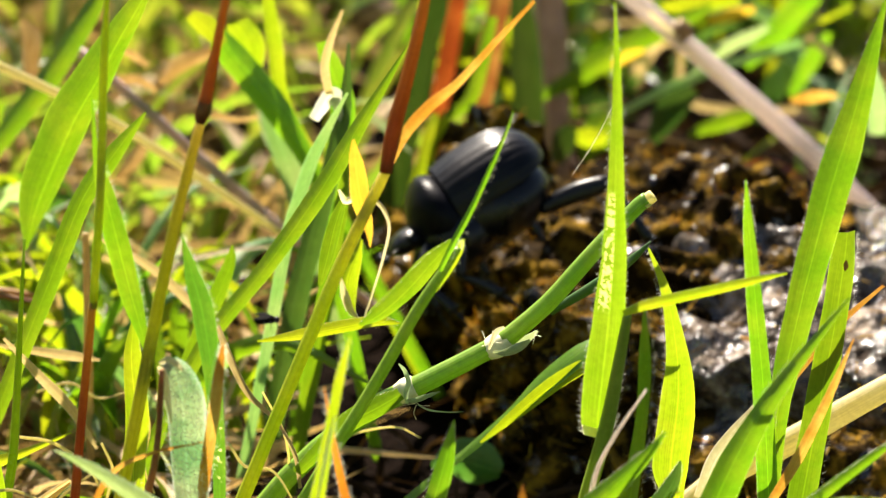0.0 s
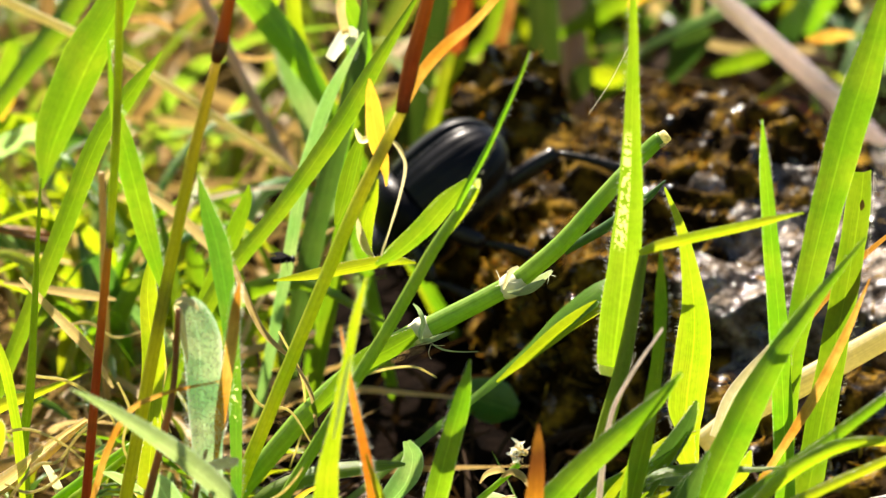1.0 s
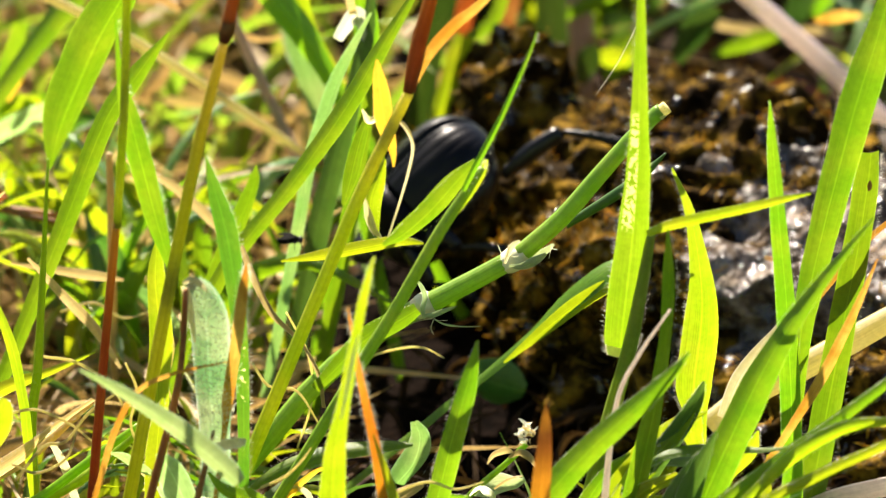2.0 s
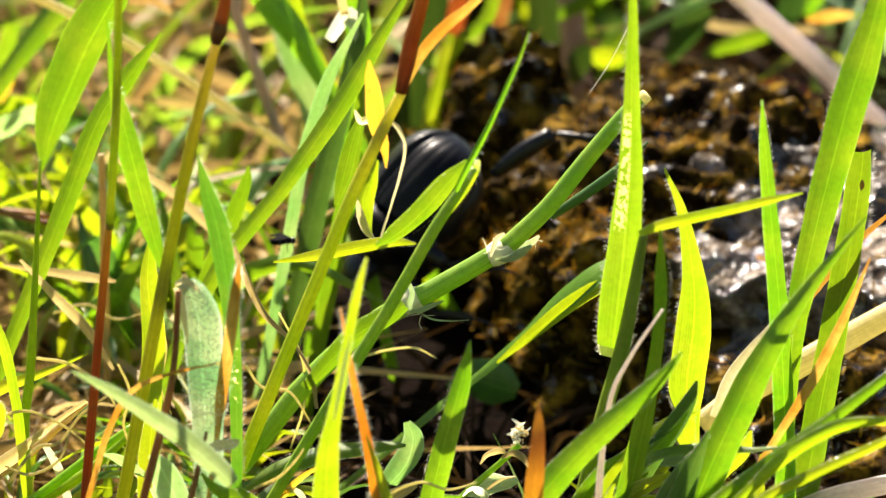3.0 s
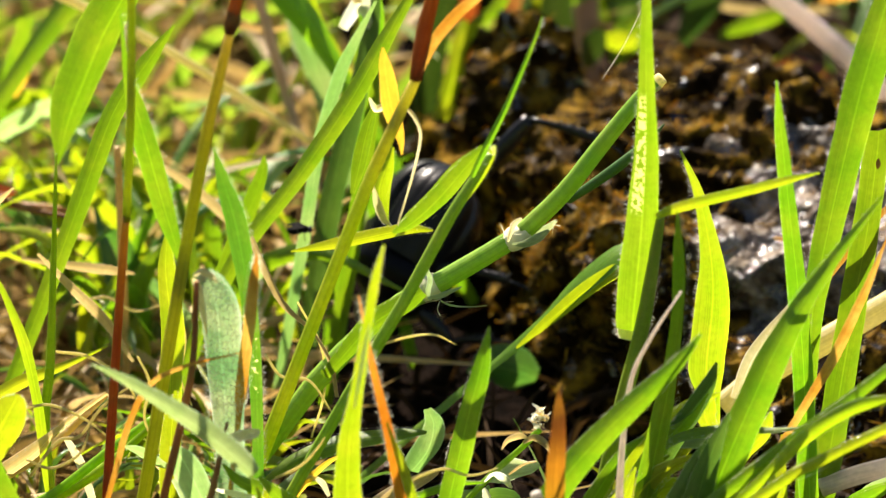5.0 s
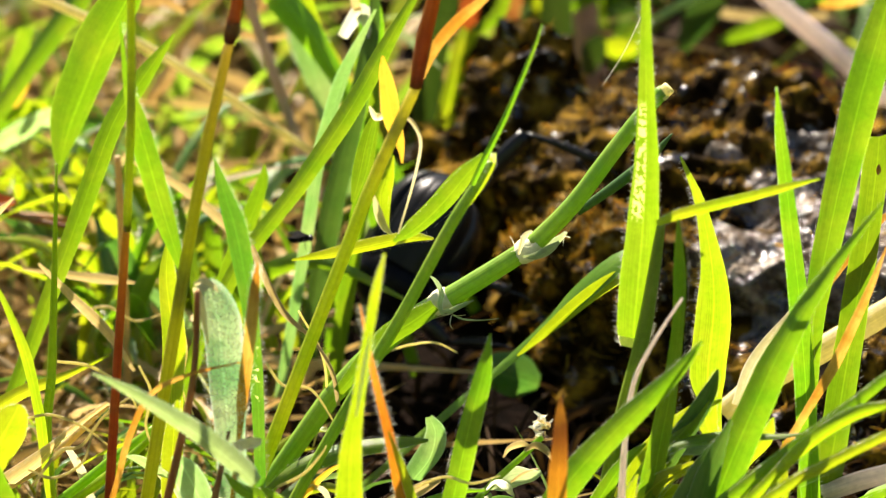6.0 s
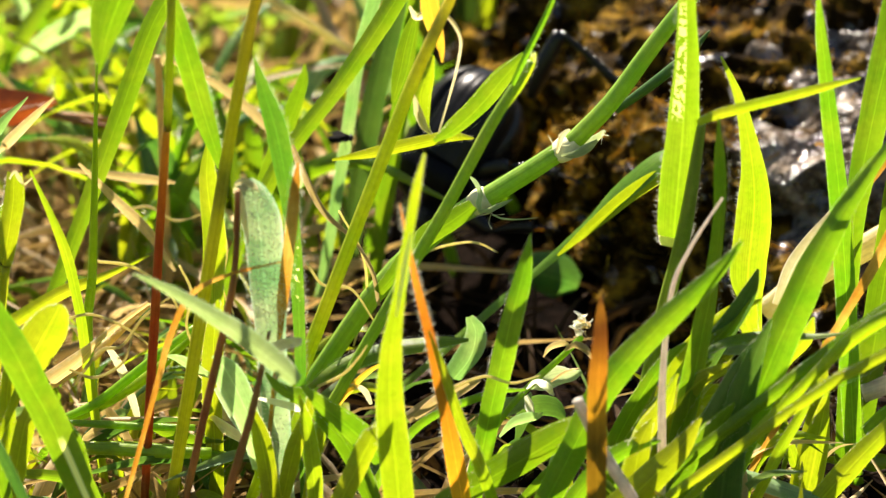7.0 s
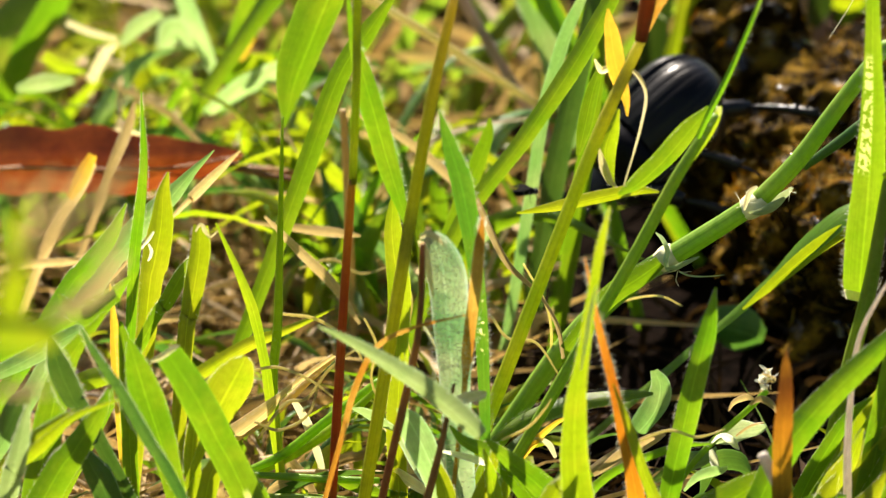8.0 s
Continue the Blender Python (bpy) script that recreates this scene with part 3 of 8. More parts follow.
def fibres(chunk, count, seed, lengths=(0.5, 3.2), thick=0.19):
    """Chewed plant fibres that stick out of a lump's upper, sunward side; left off its shaded side."""
    rng = np.random.default_rng(seed)
    v = np.array(chunk[0])
    f = np.array([q[:3] for q in chunk[1]])
    pick = f[rng.integers(0, len(f), count * 3)]
    a, b, c = v[pick[:, 0]], v[pick[:, 1]], v[pick[:, 2]]
    nrm = np.cross(b - a, c - a)
    nrm /= np.linalg.norm(nrm, axis=1)[:, None] + 1e-12
    places = (a + b + c) / 3
    # bright fibres only where sun would fall, which darkens the shaded side
    keep = np.where((nrm[:, 2] * 0.68 + nrm[:, 1] * 0.7 > -0.12) & (nrm[:, 1] < 0.9))[0][:count]
    verts, faces, uvs = [], [], []
    for k in keep:
        along = unit(rng.normal(0, 1, 3) + nrm[k] * rng.uniform(-0.3, 0.6))
        side = unit(np.cross(along, nrm[k] + rng.normal(0, 0.2, 3)))
        up = np.cross(side, along)
        length = rng.uniform(*lengths) / 1000
        w = thick * rng.uniform(0.3, 1.9) / 2000
        bend = nrm[k] * length * rng.uniform(-0.25, 0.15)
        base = len(verts)
        for s, e, wide in ((-0.5, 0.0, 0.6), (0.0, 1.0, 1.0), (0.5, 0.0, 0.4)):
            m = places[k] + nrm[k] * 0.0003 + along * s * length - bend * (1 - e)
            for q in ((1, -0.6), (-1, -0.6), (0, 1)):
                verts.append(m + (side * q[0] + up * q[1]) * w * wide)
                uvs.append((q[0] / 2 + 0.5, s))
        for r in (0, 3):
            for q in range(3):
                faces.append((base + r + q, base + r + (q + 1) % 3, base + r + 3 + (q + 1) % 3, base + r + 3 + q))
    return verts, faces, uvs


def make_dung():
    pat = plant("dung_pat", "moist crumbly brown dung heap with wet grey crust among grass", "dung")
    spec = (
        ((0.034, 0.034, 0.009), (0.026, 0.023, 0.0155), 1, 7, 0.0016, DUNG, 1500, "crumbly brown lobe"),
        ((0.054, 0.022, 0.005), (0.034, 0.026, 0.0170), 2, 7, 0.0009, CRUST, 500, "wet grey crusted lobe"),
        ((0.012, 0.044, 0.008), (0.016, 0.013, 0.0100), 3, 6, 0.0016, DUNG, 400, "crumbly brown lobe"),
        ((0.009, 0.046, 0.019), (0.0074, 0.008, 0.0112), 8, 6, 0.0014, DUNG, 250, "crumbly brown knob"),
        ((0.022, 0.013, 0.0065), (0.0155, 0.013, 0.0115), 4, 7, 0.0015, DUNG, 4200, "fibrous brown lobe"),
        ((0.066, -0.006, 0.000), (0.030, 0.018, 0.0090), 5, 6, 0.0015, DUNG, 900, "crumbly brown lobe"),
        ((0.034, 0.000, 0.000), (0.020, 0.012, 0.0060), 6, 6, 0.0013, DUNG, 500, "dark brown lobe"),
    )
    for center, radii, seed, levels, crumbs, material, count, label in spec:
        chunk = lump(center, radii, seed, levels, crumbs=crumbs)
        lobe = piece("lobe", [chunk], material, pat, label)
        tagged(piece("fibre", [fibres(chunk, count, seed)], FIBRE, lobe, "chewed ochre plant fibres"), kind="stuff")
    return pat


make_dung()


# meadow behind and around
def tuft(label, spots, material, heights, widths, lean, seed, name="grass_tuft", kind="stuff", category="grass"):
    rng = np.random.default_rng(seed)
    chunks = []
    for x, y in spots:
        h = rng.uniform(*heights)
        a = rng.uniform(0, 6.28)
        l = rng.uniform(*lean) * h
        w = rng.uniform(*widths)
        dx, dy = math.cos(a) * l, math.sin(a) * l
        pts = [(x, y, -4, w * 0.8), (x + dx * 0.25, y + dy * 0.25, h * 0.45, w), (x + dx * 0.65, y + dy * 0.65, h * 0.82, w * 0.8),
               (x + dx * 1.15, y + dy * 1.15, h * rng.uniform(0.8, 1.05), 0.1)]
        chunks.append(ribbon(pts, rng.uniform(-70, 70), rng.uniform(0.08, 0.25), rng.uniform(-60, 60), n=9, seed=int(rng.integers(1e6)), tilt=rng.uniform(-0.9, 0.6)))
    return tagged(piece(name, chunks, material), label, category, kind=kind)


def scatter(rng, n, x0, x1, y0, y1, keep=lambda x, y: True):
    out = []
    while len(out) < n:
        x, y = rng.uniform(x0, x1), rng.uniform(y0, y1)
        if keep(x, y):
            out.append((x, y))
    return out


def off_dung(x, y):
    return not (-16 < x < 100 and -14 < y < 66) and not (-5 < x < 110 and y < 100)


def behind_left(x, y):
    return off_dung(x, y) and (x < -12 or y > 205 or x > 70 and y > 120)


# keeps pale thatch out of the patch that is to look shaded
def clear_of_shade(x, y):
    return x < -22 or y < -58


def low_plant(x, y, seed, count, heights, widths, lean, spread=7.0):
    """A low grass plant: blades that fan out from one root."""
    rng = np.random.default_rng(seed)
    thing = plant("grass_plant", "low green meadow grass plant with fanned-out blades", "grass plant", "low grass plants")
    for k in range(count):
        bx, by = x + rng.normal(0, spread), y + rng.normal(0, spread)
        h = rng.uniform(*heights)
        a = rng.uniform(0, 6.28)
        l = rng.uniform(*lean) * h
        w = rng.uniform(*widths)
        dx, dy = math.cos(a) * l, math.sin(a) * l
        pts = [(bx, by, -4, w * 0.8), (bx + dx * 0.2, by + dy * 0.2, h * 0.5, w), (bx + dx * 0.6, by + dy * 0.6, h * 0.9, w * 0.75), (bx + dx * 1.15, by + dy * 1.15, h * rng.uniform(0.7, 1.1), 0.1)]
        mat = MATS[("lime", "green", "green", "blue", "lime", "straw", "dark")[int(rng.integers(7))]]
        piece("blade", [ribbon(pts, rng.uniform(-70, 70), rng.uniform(0.12, 0.35), rng.uniform(-80, 80), n=10, seed=int(rng.integers(1e6)), tilt=rng.uniform(-0.9, 0.5))], mat, thing)


rng = np.random.default_rng(5)
tuft("dense green meadow grass behind the dung heap", scatter(rng, 520, -150, 140, 62, 260, behind_left), GRASS, (12, 34), (1.2, 3.6), (0.3, 1.6), 11)
tuft("bleached dry thatch matted in the meadow", scatter(rng, 700, -150, 140, 50, 260, behind_left), THATCH, (2, 16), (0.8, 3.0), (1.2, 4.5), 12, "dead_thatch")
tuft("bleached dry thatch matted between the stems", scatter(rng, 900, -150, -10, -95, 60, clear_of_shade), THATCH, (0.5, 8), (0.4, 1.8), (2.0, 8.0), 14, "dead_thatch")
tuft("dry thatch in front", scatter(rng, 320, -60, 100, -110, -58), THATCH, (0.5, 4), (0.4, 1.5), (2.0, 8.0), 18, "dead_thatch")
tuft("dull litter, coloured dark for the shade before the dung heap", scatter(rng, 310, -24, 60, -62, 6), LITTER, (0.3, 3), (0.3, 1.3), (3.0, 10.0), 19, "dead_litter")
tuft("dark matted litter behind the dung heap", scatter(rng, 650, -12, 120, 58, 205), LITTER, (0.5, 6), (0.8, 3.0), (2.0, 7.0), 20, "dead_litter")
for k, (x, y) in enumerate(scatter(rng, 13, -6, 110, 84, 190)):
    low_plant(x, y, 500 + k, 11, (5, 20), (1.4, 3.6), (0.5, 2.0))
for k, (x, y) in enumerate(scatter(rng, 9, -8, 70, 125, 185)[:4]):
    low_plant(x, y, 600 + k, 11, (24, 46), (1.8, 4.0), (0.1, 0.7))
for k, (x, y) in enumerate(scatter(rng, 15, -130, -26, -5, 66)):
    low_plant(x, y, 100 + k, 15, (9, 26), (1.2, 3.2), (0.3, 1.5))
for k, (x, y) in enumerate(scatter(rng, 11, -120, -26, -58, -8)):
    low_plant(x, y, 200 + k, 12, (3, 11), (0.9, 2.4), (0.5, 2.2))
for k, (x, y) in enumerate(scatter(rng, 12, -120, 4, -104, -64)):
    low_plant(x, y, 300 + k, 12, (3, 11), (0.9, 2.6), (0.4, 2.0))
for k, (x, y) in enumerate(scatter(rng, 9, 14, 80, -104, -60)):
    low_plant(x, y, 400 + k, 15, (4, 15), (0.8, 2.0), (0.4, 1.6))


def wide_meadow():
    """Grass all round, thinner with distance, clear of the view to the heap."""
    rng = np.random.default_rng(77)
    chunks = []
    while len(chunks) < 4600:
        r, a = 0.9 * math.sqrt(rng.random()) * 1000, rng.uniform(0, 6.28)
        x, y = r * math.cos(a), r * math.sin(a)
        if -165 < x < 160 and -600 < y < 270:
            continue
        h, w, t = rng.uniform(14, 48), rng.uniform(1.6, 4.2), rng.uniform(0, 6.28)
        l = h * rng.uniform(0.2, 1.3)
        dx, dy = math.cos(t) * l, math.sin(t) * l
        chunks.append(ribbon([(x, y, -4, w), (x + dx * 0.3, y + dy * 0.3, h * 0.6, w), (x + dx, y + dy, h, 0.1)], rng.uniform(-90, 90), 0.15, 0, n=5, seed=1, tilt=rng.uniform(0, 0.8)))
    tagged(piece("meadow_grass", chunks, GRASS), "green meadow grass growing all round", "grass", kind="stuff")


wide_meadow()


# insects
def chitin(name, rough, spec=0.45):
    m, nt, bsdf, out = node_mat(name)
    L = nt.links.new
    coords = nt.nodes.new("ShaderNodeTexCoord")
    fine = put(nt, "ShaderNodeTexNoise", Scale=2200.0, Detail=3.0)
    big = put(nt, "ShaderNodeTexNoise", Scale=240.0, Detail=4.0)
    L(coords.outputs["Object"], fine.inputs["Vector"])
    L(coords.outputs["Object"], big.inputs["Vector"])
    r = ramp(nt, big.outputs[0], [(0.3, (0.002, 0.002, 0.003)), (0.7, (0.006, 0.006, 0.009))])
    L(r.outputs[0], bsdf.inputs["Base Color"])
    rr = nt.nodes.new("ShaderNodeMapRange")
    rr.inputs[3].default_value, rr.inputs[4].default_value = rough * 0.7, rough * 1.4
    L(big.outputs[0], rr.inputs[0])
    L(rr.outputs[0], bsdf.inputs["Roughness"])
    bsdf.inputs["Specular IOR Level"].default_value = spec
    bump = put(nt, "ShaderNodeBump", Strength=0.35, Distance=0.0001)
    L(fine.outputs[0], bump.inputs["Height"])
    L(bump.outputs[0], bsdf.inputs["Normal"])
    return m


SOOT = solid_mat("dull_black", (0.006, 0.006, 0.006), (0.015, 0.014, 0.013), 0.9, 900, spec=0.05)
SHELL = chitin("black_shell", 0.32, 0.22)
LIMB = chitin("black_limb", 0.28, 0.35)
SHIELD = chitin("black_neck_shield", 0.34, 0.08)


def blob(center, radii, levels=4, shape=None):
    bm = bmesh.new()
    bmesh.ops.create_icosphere(bm, subdivisions=levels, radius=1)
    verts = []
    for v in bm.verts:
        c = shape(Vector(v.co)) if shape else v.co
        verts.append(tuple((c[k] * radii[k] + center[k]) / 1000 for k in range(3)))
    faces = [tuple(v.index for v in f.verts) for f in bm.faces]
    bm.free()
    return verts, faces, [(0, 0)] * len(verts)


def make_fly(at):
    """A small fly, 3 mm long; at in millimetres."""
    fly = tagged(new("fly"), "tiny black fly sitting on a grass blade", "fly")
    fly.location = tuple(c / 1000 for c in at)
    piece("abdomen", [blob((-0.7, 0, 0.2), (1.0, 0.55, 0.5), 3)], SOOT, fly)
    piece("thorax", [blob((0.4, 0, 0.35), (0.6, 0.5, 0.5), 3)], SOOT, fly)
    piece("head", [blob((1.1, 0, 0.3), (0.35, 0.45, 0.4), 3)], LIMB, fly)
    for s in (1, -1):
        piece("wing", [ribbon([(0.4, 0.2 * s, 0.75, 0.2), (-0.5, 0.5 * s, 0.85, 0.8), (-1.7, 0.7 * s, 0.7, 0.2)], 0, 0.05, 0, 8, tilt=4)], SOOT, fly, "dark folded wing")
        for x in (-0.3, 0.3, 0.8):
            piece("leg", [tube([(x, 0.3 * s, 0.2, 0.12), (x * 1.4, 1.0 * s, 0.4, 0.1), (x * 1.7, 1.5 * s, -0.6, 0.06)], sides=5, n=6)], LIMB, fly)
    return fly


def make_wilted_flower():
    rng = np.random.default_rng(8)
    thing = plant("wilted_flower", "wilted white flower on a crumpled pale stalk with curled leaves", "flower")
    piece("stalk", [tube([(-2.4, -62.0, 9.6, 0.65), (0.2, -62.0, 14.0, 0.72), (3.5, -62.0, 17.9, 0.78), (6.8, -62.0, 21.1, 0.71), (9.1, -62.0, 23.6, 0.77)])], MATS["stem"], thing)
    piece("leaflet", [ribbon([(4.7, -63.0, 21.5, 0.19), (5.5, -63.0, 22.4, 0.77), (6.8, -63.0, 22.9, 0.90), (7.6, -63.0, 23.0, 0.32)], 10, 0.45, 60, 12, wavy=0.3, seed=62, tilt=-0.4)], MATS["straw"], thing, "crumpled tan leaf")
    piece("leaflet", [ribbon([(3.2, -61.0, 16.3, 0.52), (5.1, -61.0, 16.4, 2.21), (7.4, -61.0, 17.7, 2.60), (9.0, -61.0, 18.6, 0.78)], 10, 0.45, 60, 12, wavy=0.3, seed=96, tilt=-0.4)], MATS["pale"], thing, "curled green-brown leaf")
    piece("leaflet", [ribbon([(5.5, -62.5, 18.1, 0.26), (7.1, -62.5, 19.3, 0.65), (8.7, -62.5, 19.7, 0.26)], 10, 0.45, 60, 12, wavy=0.3, seed=38, tilt=-0.4)], MATS["straw"], thing, "tan leaf edge")
    piece("leaflet", [ribbon([(2.7, -64.0, 18.0, 0.39), (3.8, -64.0, 18.7, 1.16), (5.3, -64.0, 17.9, 0.77), (5.9, -64.0, 17.2, 0.26)], 10, 0.45, 60, 12, wavy=0.3, seed=42, tilt=-0.4)], MATS["membrane"], thing, "white curled leaf")
    piece("leaflet", [ribbon([(2.6, -64.0, 17.2, 0.32), (3.1, -64.0, 15.7, 1.04), (3.5, -64.0, 14.2, 0.65)], 10, 0.45, 60, 12, wavy=0.3, seed=79, tilt=-0.4)], MATS["membrane"], thing, "white curled leaf")
    piece("leaflet", [ribbon([(-0.5, -66.0, 12.8, 0.39), (1.4, -66.0, 14.2, 1.42), (3.7, -66.0, 15.3, 1.29), (4.4, -66.0, 16.0, 0.39)], 10, 0.45, 60, 12, wavy=0.3, seed=90, tilt=-0.4)], MATS["pale_sheen"], thing, "pale boat-shaped leaf")
    piece("leaflet", [ribbon([(-2.8, -60.0, 8.9, 0.92), (-0.5, -60.0, 11.5, 2.88), (2.2, -60.0, 14.0, 2.35), (3.2, -60.0, 15.4, 0.52)], 10, 0.45, 60, 12, wavy=0.3, seed=32, tilt=-0.4)], MATS["blue"], thing, "dull green leaf")
    piece("leaflet", [ribbon([(1.4, -58.0, 8.1, 0.66), (3.4, -58.0, 9.9, 3.42), (5.8, -58.0, 11.0, 3.28), (7.1, -58.0, 10.9, 0.92)], 10, 0.45, 60, 12, wavy=0.3, seed=64, tilt=-0.4)], MATS["dark"], thing, "round dull green leaf")
    piece("leaflet", [ribbon([(5.2, -68.0, 10.1, 0.52), (6.8, -68.0, 11.9, 2.19), (8.2, -68.0, 13.3, 1.54), (8.8, -68.0, 14.4, 0.39)], 10, 0.45, 60, 12, wavy=0.3, seed=2, tilt=-0.4)], MATS["pale_sheen"], thing, "pale veined leaf")
    piece("leaflet", [ribbon([(0.1, -60.0, 6.3, 1.97), (2.7, -60.0, 6.9, 2.89), (5.3, -60.0, 7.2, 1.71)], 10, 0.45, 60, 12, wavy=0.3, seed=34, tilt=-0.4)], MATS["dark"], thing, "dark green leaf")
    piece("leaflet", [ribbon([(-1.1, -66.0, 9.5, 0.39), (0.1, -66.0, 11.7, 0.58), (2.0, -66.0, 10.9, 0.45), (3.3, -66.0, 10.3, 0.19)], 10, 0.45, 60, 12, wavy=0.3, seed=36, tilt=-0.4)], MATS["stem"], thing, "thin green leaf edge")
    piece("leaflet", [ribbon([(7.1, -63.0, 22.3, 0.26), (8.4, -63.0, 22.9, 0.77), (9.7, -63.0, 22.2, 0.64), (10.3, -63.0, 21.1, 0.26)], 10, 0.45, 60, 12, wavy=0.3, seed=72, tilt=-0.4)], MATS["straw"], thing, "crumpled tan leaf")
    head = np.array([9.1, -62.0, 24.8])
    for k in range(46):
        root = head + rng.normal(0, 0.5, 3) * np.array([0.6, 0.6, 1.7])
        a = unit(rng.normal(0, 0.7, 3) + np.array([-0.35, 0, 0.9]))
        mid, tip = root + a * 0.4 + rng.normal(0, 0.12, 3), root + a * rng.uniform(0.4, 0.9) + rng.normal(0, 0.15, 3)
        piece("petal", [ribbon([(*root, 0.3), (*mid, 0.42), (*tip, 0.12)], rng.uniform(-60, 60), 0.2, 90, 6, seed=k)], MATS["straw" if k % 4 == 0 else "hair"], thing)
    return thing


# grasses close to the camera

# tall stems
p = plant("grass_plant", "olive flowering grass stem, dark red above its node", "grass stem")
stalk("olive green culm", "ripe", [(-39.9, -66.0, -1.0, 1.22), (-35.9, -66.0, 19.2, 1.52), (-28.2, -66.0, 57.7, 1.36), (-24.1, -66.0, 74.7, 1.07)], parent=p)
stalk("dark red sheath", "sheath", [(-24.2, -66.0, 74.2, 1.22), (-23.8, -66.0, 76.0, 1.59), (-22.9, -66.0, 80.2, 1.22), (-21.3, -66.0, 88.3, 0.85), (-20.3, -66.0, 96.2, 0.60)], part='sheath', parent=p)
stalk("dark red node", "sheath", [(-24.2, -66.0, 74.4, 1.35), (-23.9, -66.0, 75.5, 1.77), (-23.6, -66.0, 76.7, 1.53)], part='node', parent=p)
p = plant("grass_plant", "thin grass stem, red-brown below and olive above, with one leaf", "grass stem")
stalk("red-brown culm", "reddened", [(-42.5, -62.0, -1.0, 0.89), (-40.6, -62.0, 17.1, 1.12), (-38.1, -62.0, 40.1, 0.99), (-36.8, -62.0, 51.2, 0.88)], parent=p)
stalk("olive upper culm", "olive", [(-36.8, -62.0, 50.5, 0.96), (-35.6, -62.0, 64.8, 0.95), (-34.9, -62.0, 78.1, 0.89), (-34.3, -62.0, 87.2, 0.62), (-33.9, -62.0, 94.9, 0.41)], part='sheath', parent=p)
grass_blade("narrow green leaf with hairy edge", "green", [(-31.0, -60.0, 44.1, 0.64), (-32.8, -60.0, 51.7, 2.40), (-34.8, -60.0, 61.3, 2.38), (-36.0, -60.0, 67.4, 0.87), (-36.4, -60.0, 74.8, 0.19)], hair=(1,), face=12, parent=p)
p = plant("grass_plant", "slender green grass stem with one broad sunlit leaf", "grass stem")
stalk("green culm", "stem", [(-47.6, -52.0, -3.0, 1.21), (-48.4, -52.0, 18.8, 1.19), (-47.2, -52.0, 29.7, 1.05), (-45.2, -52.0, 54.5, 0.30)], parent=p)
grass_blade("broad sunlit leaf", "green", [(-49.2, -12.0, 36.2, 0.30), (-47.2, -12.0, 43.0, 4.58), (-43.0, -12.0, 52.6, 5.79), (-37.6, -12.0, 62.5, 4.11), (-33.6, -12.0, 69.8, 1.64), (-32.2, -12.0, 73.0, 0.20)], fold=0.35, face=20, twist=0, parent=p)
p = plant("grass_plant", "tall olive grass stem with red sheath and forked orange leaf", "grass stem")
stalk("olive green culm", "ripe", [(-31.0, -60.0, -1.0, 1.37), (-24.3, -60.0, 16.1, 1.72), (-14.3, -60.0, 42.0, 1.57), (-9.1, -60.0, 55.2, 1.50), (-4.1, -60.0, 66.3, 1.21)], parent=p)
stalk("red-brown sheath", "sheath", [(-4.2, -60.0, 66.1, 1.50), (-3.4, -60.0, 70.7, 1.74), (-2.1, -60.0, 76.0, 1.61), (-0.6, -60.0, 82.6, 1.35), (0.4, -60.0, 87.8, 1.10)], part='sheath', parent=p)
grass_blade("orange withered leaf", "orange", [(-4.3, -60.0, 65.7, 0.87), (-2.0, -60.0, 70.4, 1.49), (0.7, -60.0, 73.7, 1.49), (3.8, -60.0, 76.5, 1.24), (8.4, -60.0, 81.9, 0.86), (12.0, -60.0, 86.1, 0.49)], face=20, parent=p)
grass_blade("yellow shrivelled leaf", "yellow", [(-7.8, -58.0, 69.1, 0.19), (-7.6, -58.0, 66.5, 1.38), (-7.2, -58.0, 63.1, 2.13), (-6.6, -58.0, 60.2, 1.64), (-6.1, -58.0, 57.9, 0.76), (-6.0, -58.0, 56.2, 0.19)], face=0, fold=0.2, wavy=0.12, twist=0, parent=p)
grass_blade("cream shrivelled leaf", "cream", [(-5.7, -59.0, 62.6, 0.25), (-4.3, -59.0, 61.1, 0.56), (-3.7, -59.0, 59.0, 0.57), (-4.4, -59.0, 55.2, 0.44), (-5.3, -59.0, 51.8, 0.57), (-6.5, -59.0, 48.1, 0.32)], face=30, fold=0.4, wavy=0.1, twist=70, parent=p)
grass_blade("yellow-green curled leaf", "lime", [(-7.0, -57.0, 56.7, 0.32), (-7.9, -57.0, 54.1, 1.90), (-8.7, -57.0, 51.4, 2.03), (-8.3, -57.0, 48.6, 1.15), (-7.7, -57.0, 47.1, 0.32)], face=-20, fold=0.4, wavy=0.12, parent=p)
grass_blade("cream curled tip", "cream", [(-9.3, -57.5, 52.3, 0.19), (-8.8, -57.5, 50.0, 0.89), (-8.2, -57.5, 48.1, 0.76), (-7.4, -57.5, 47.3, 0.19)], face=10, fold=0.4, wavy=0.1, parent=p)
grass_blade("pale shrivelled strip", "cream", [(-9.5, -56.0, 62.3, 0.19), (-8.8, -56.0, 60.9, 0.76), (-7.9, -56.0, 61.0, 0.76), (-7.1, -56.0, 60.5, 0.25)], fold=0.4, parent=p)
grass_blade("green leaf behind the red sheath", "green", [(-12.1, -40.0, 43.8, 0.53), (-11.2, -40.0, 47.3, 1.71), (-10.2, -40.0, 51.6, 1.57), (-9.1, -40.0, 55.1, 0.52)], face=10, parent=p)

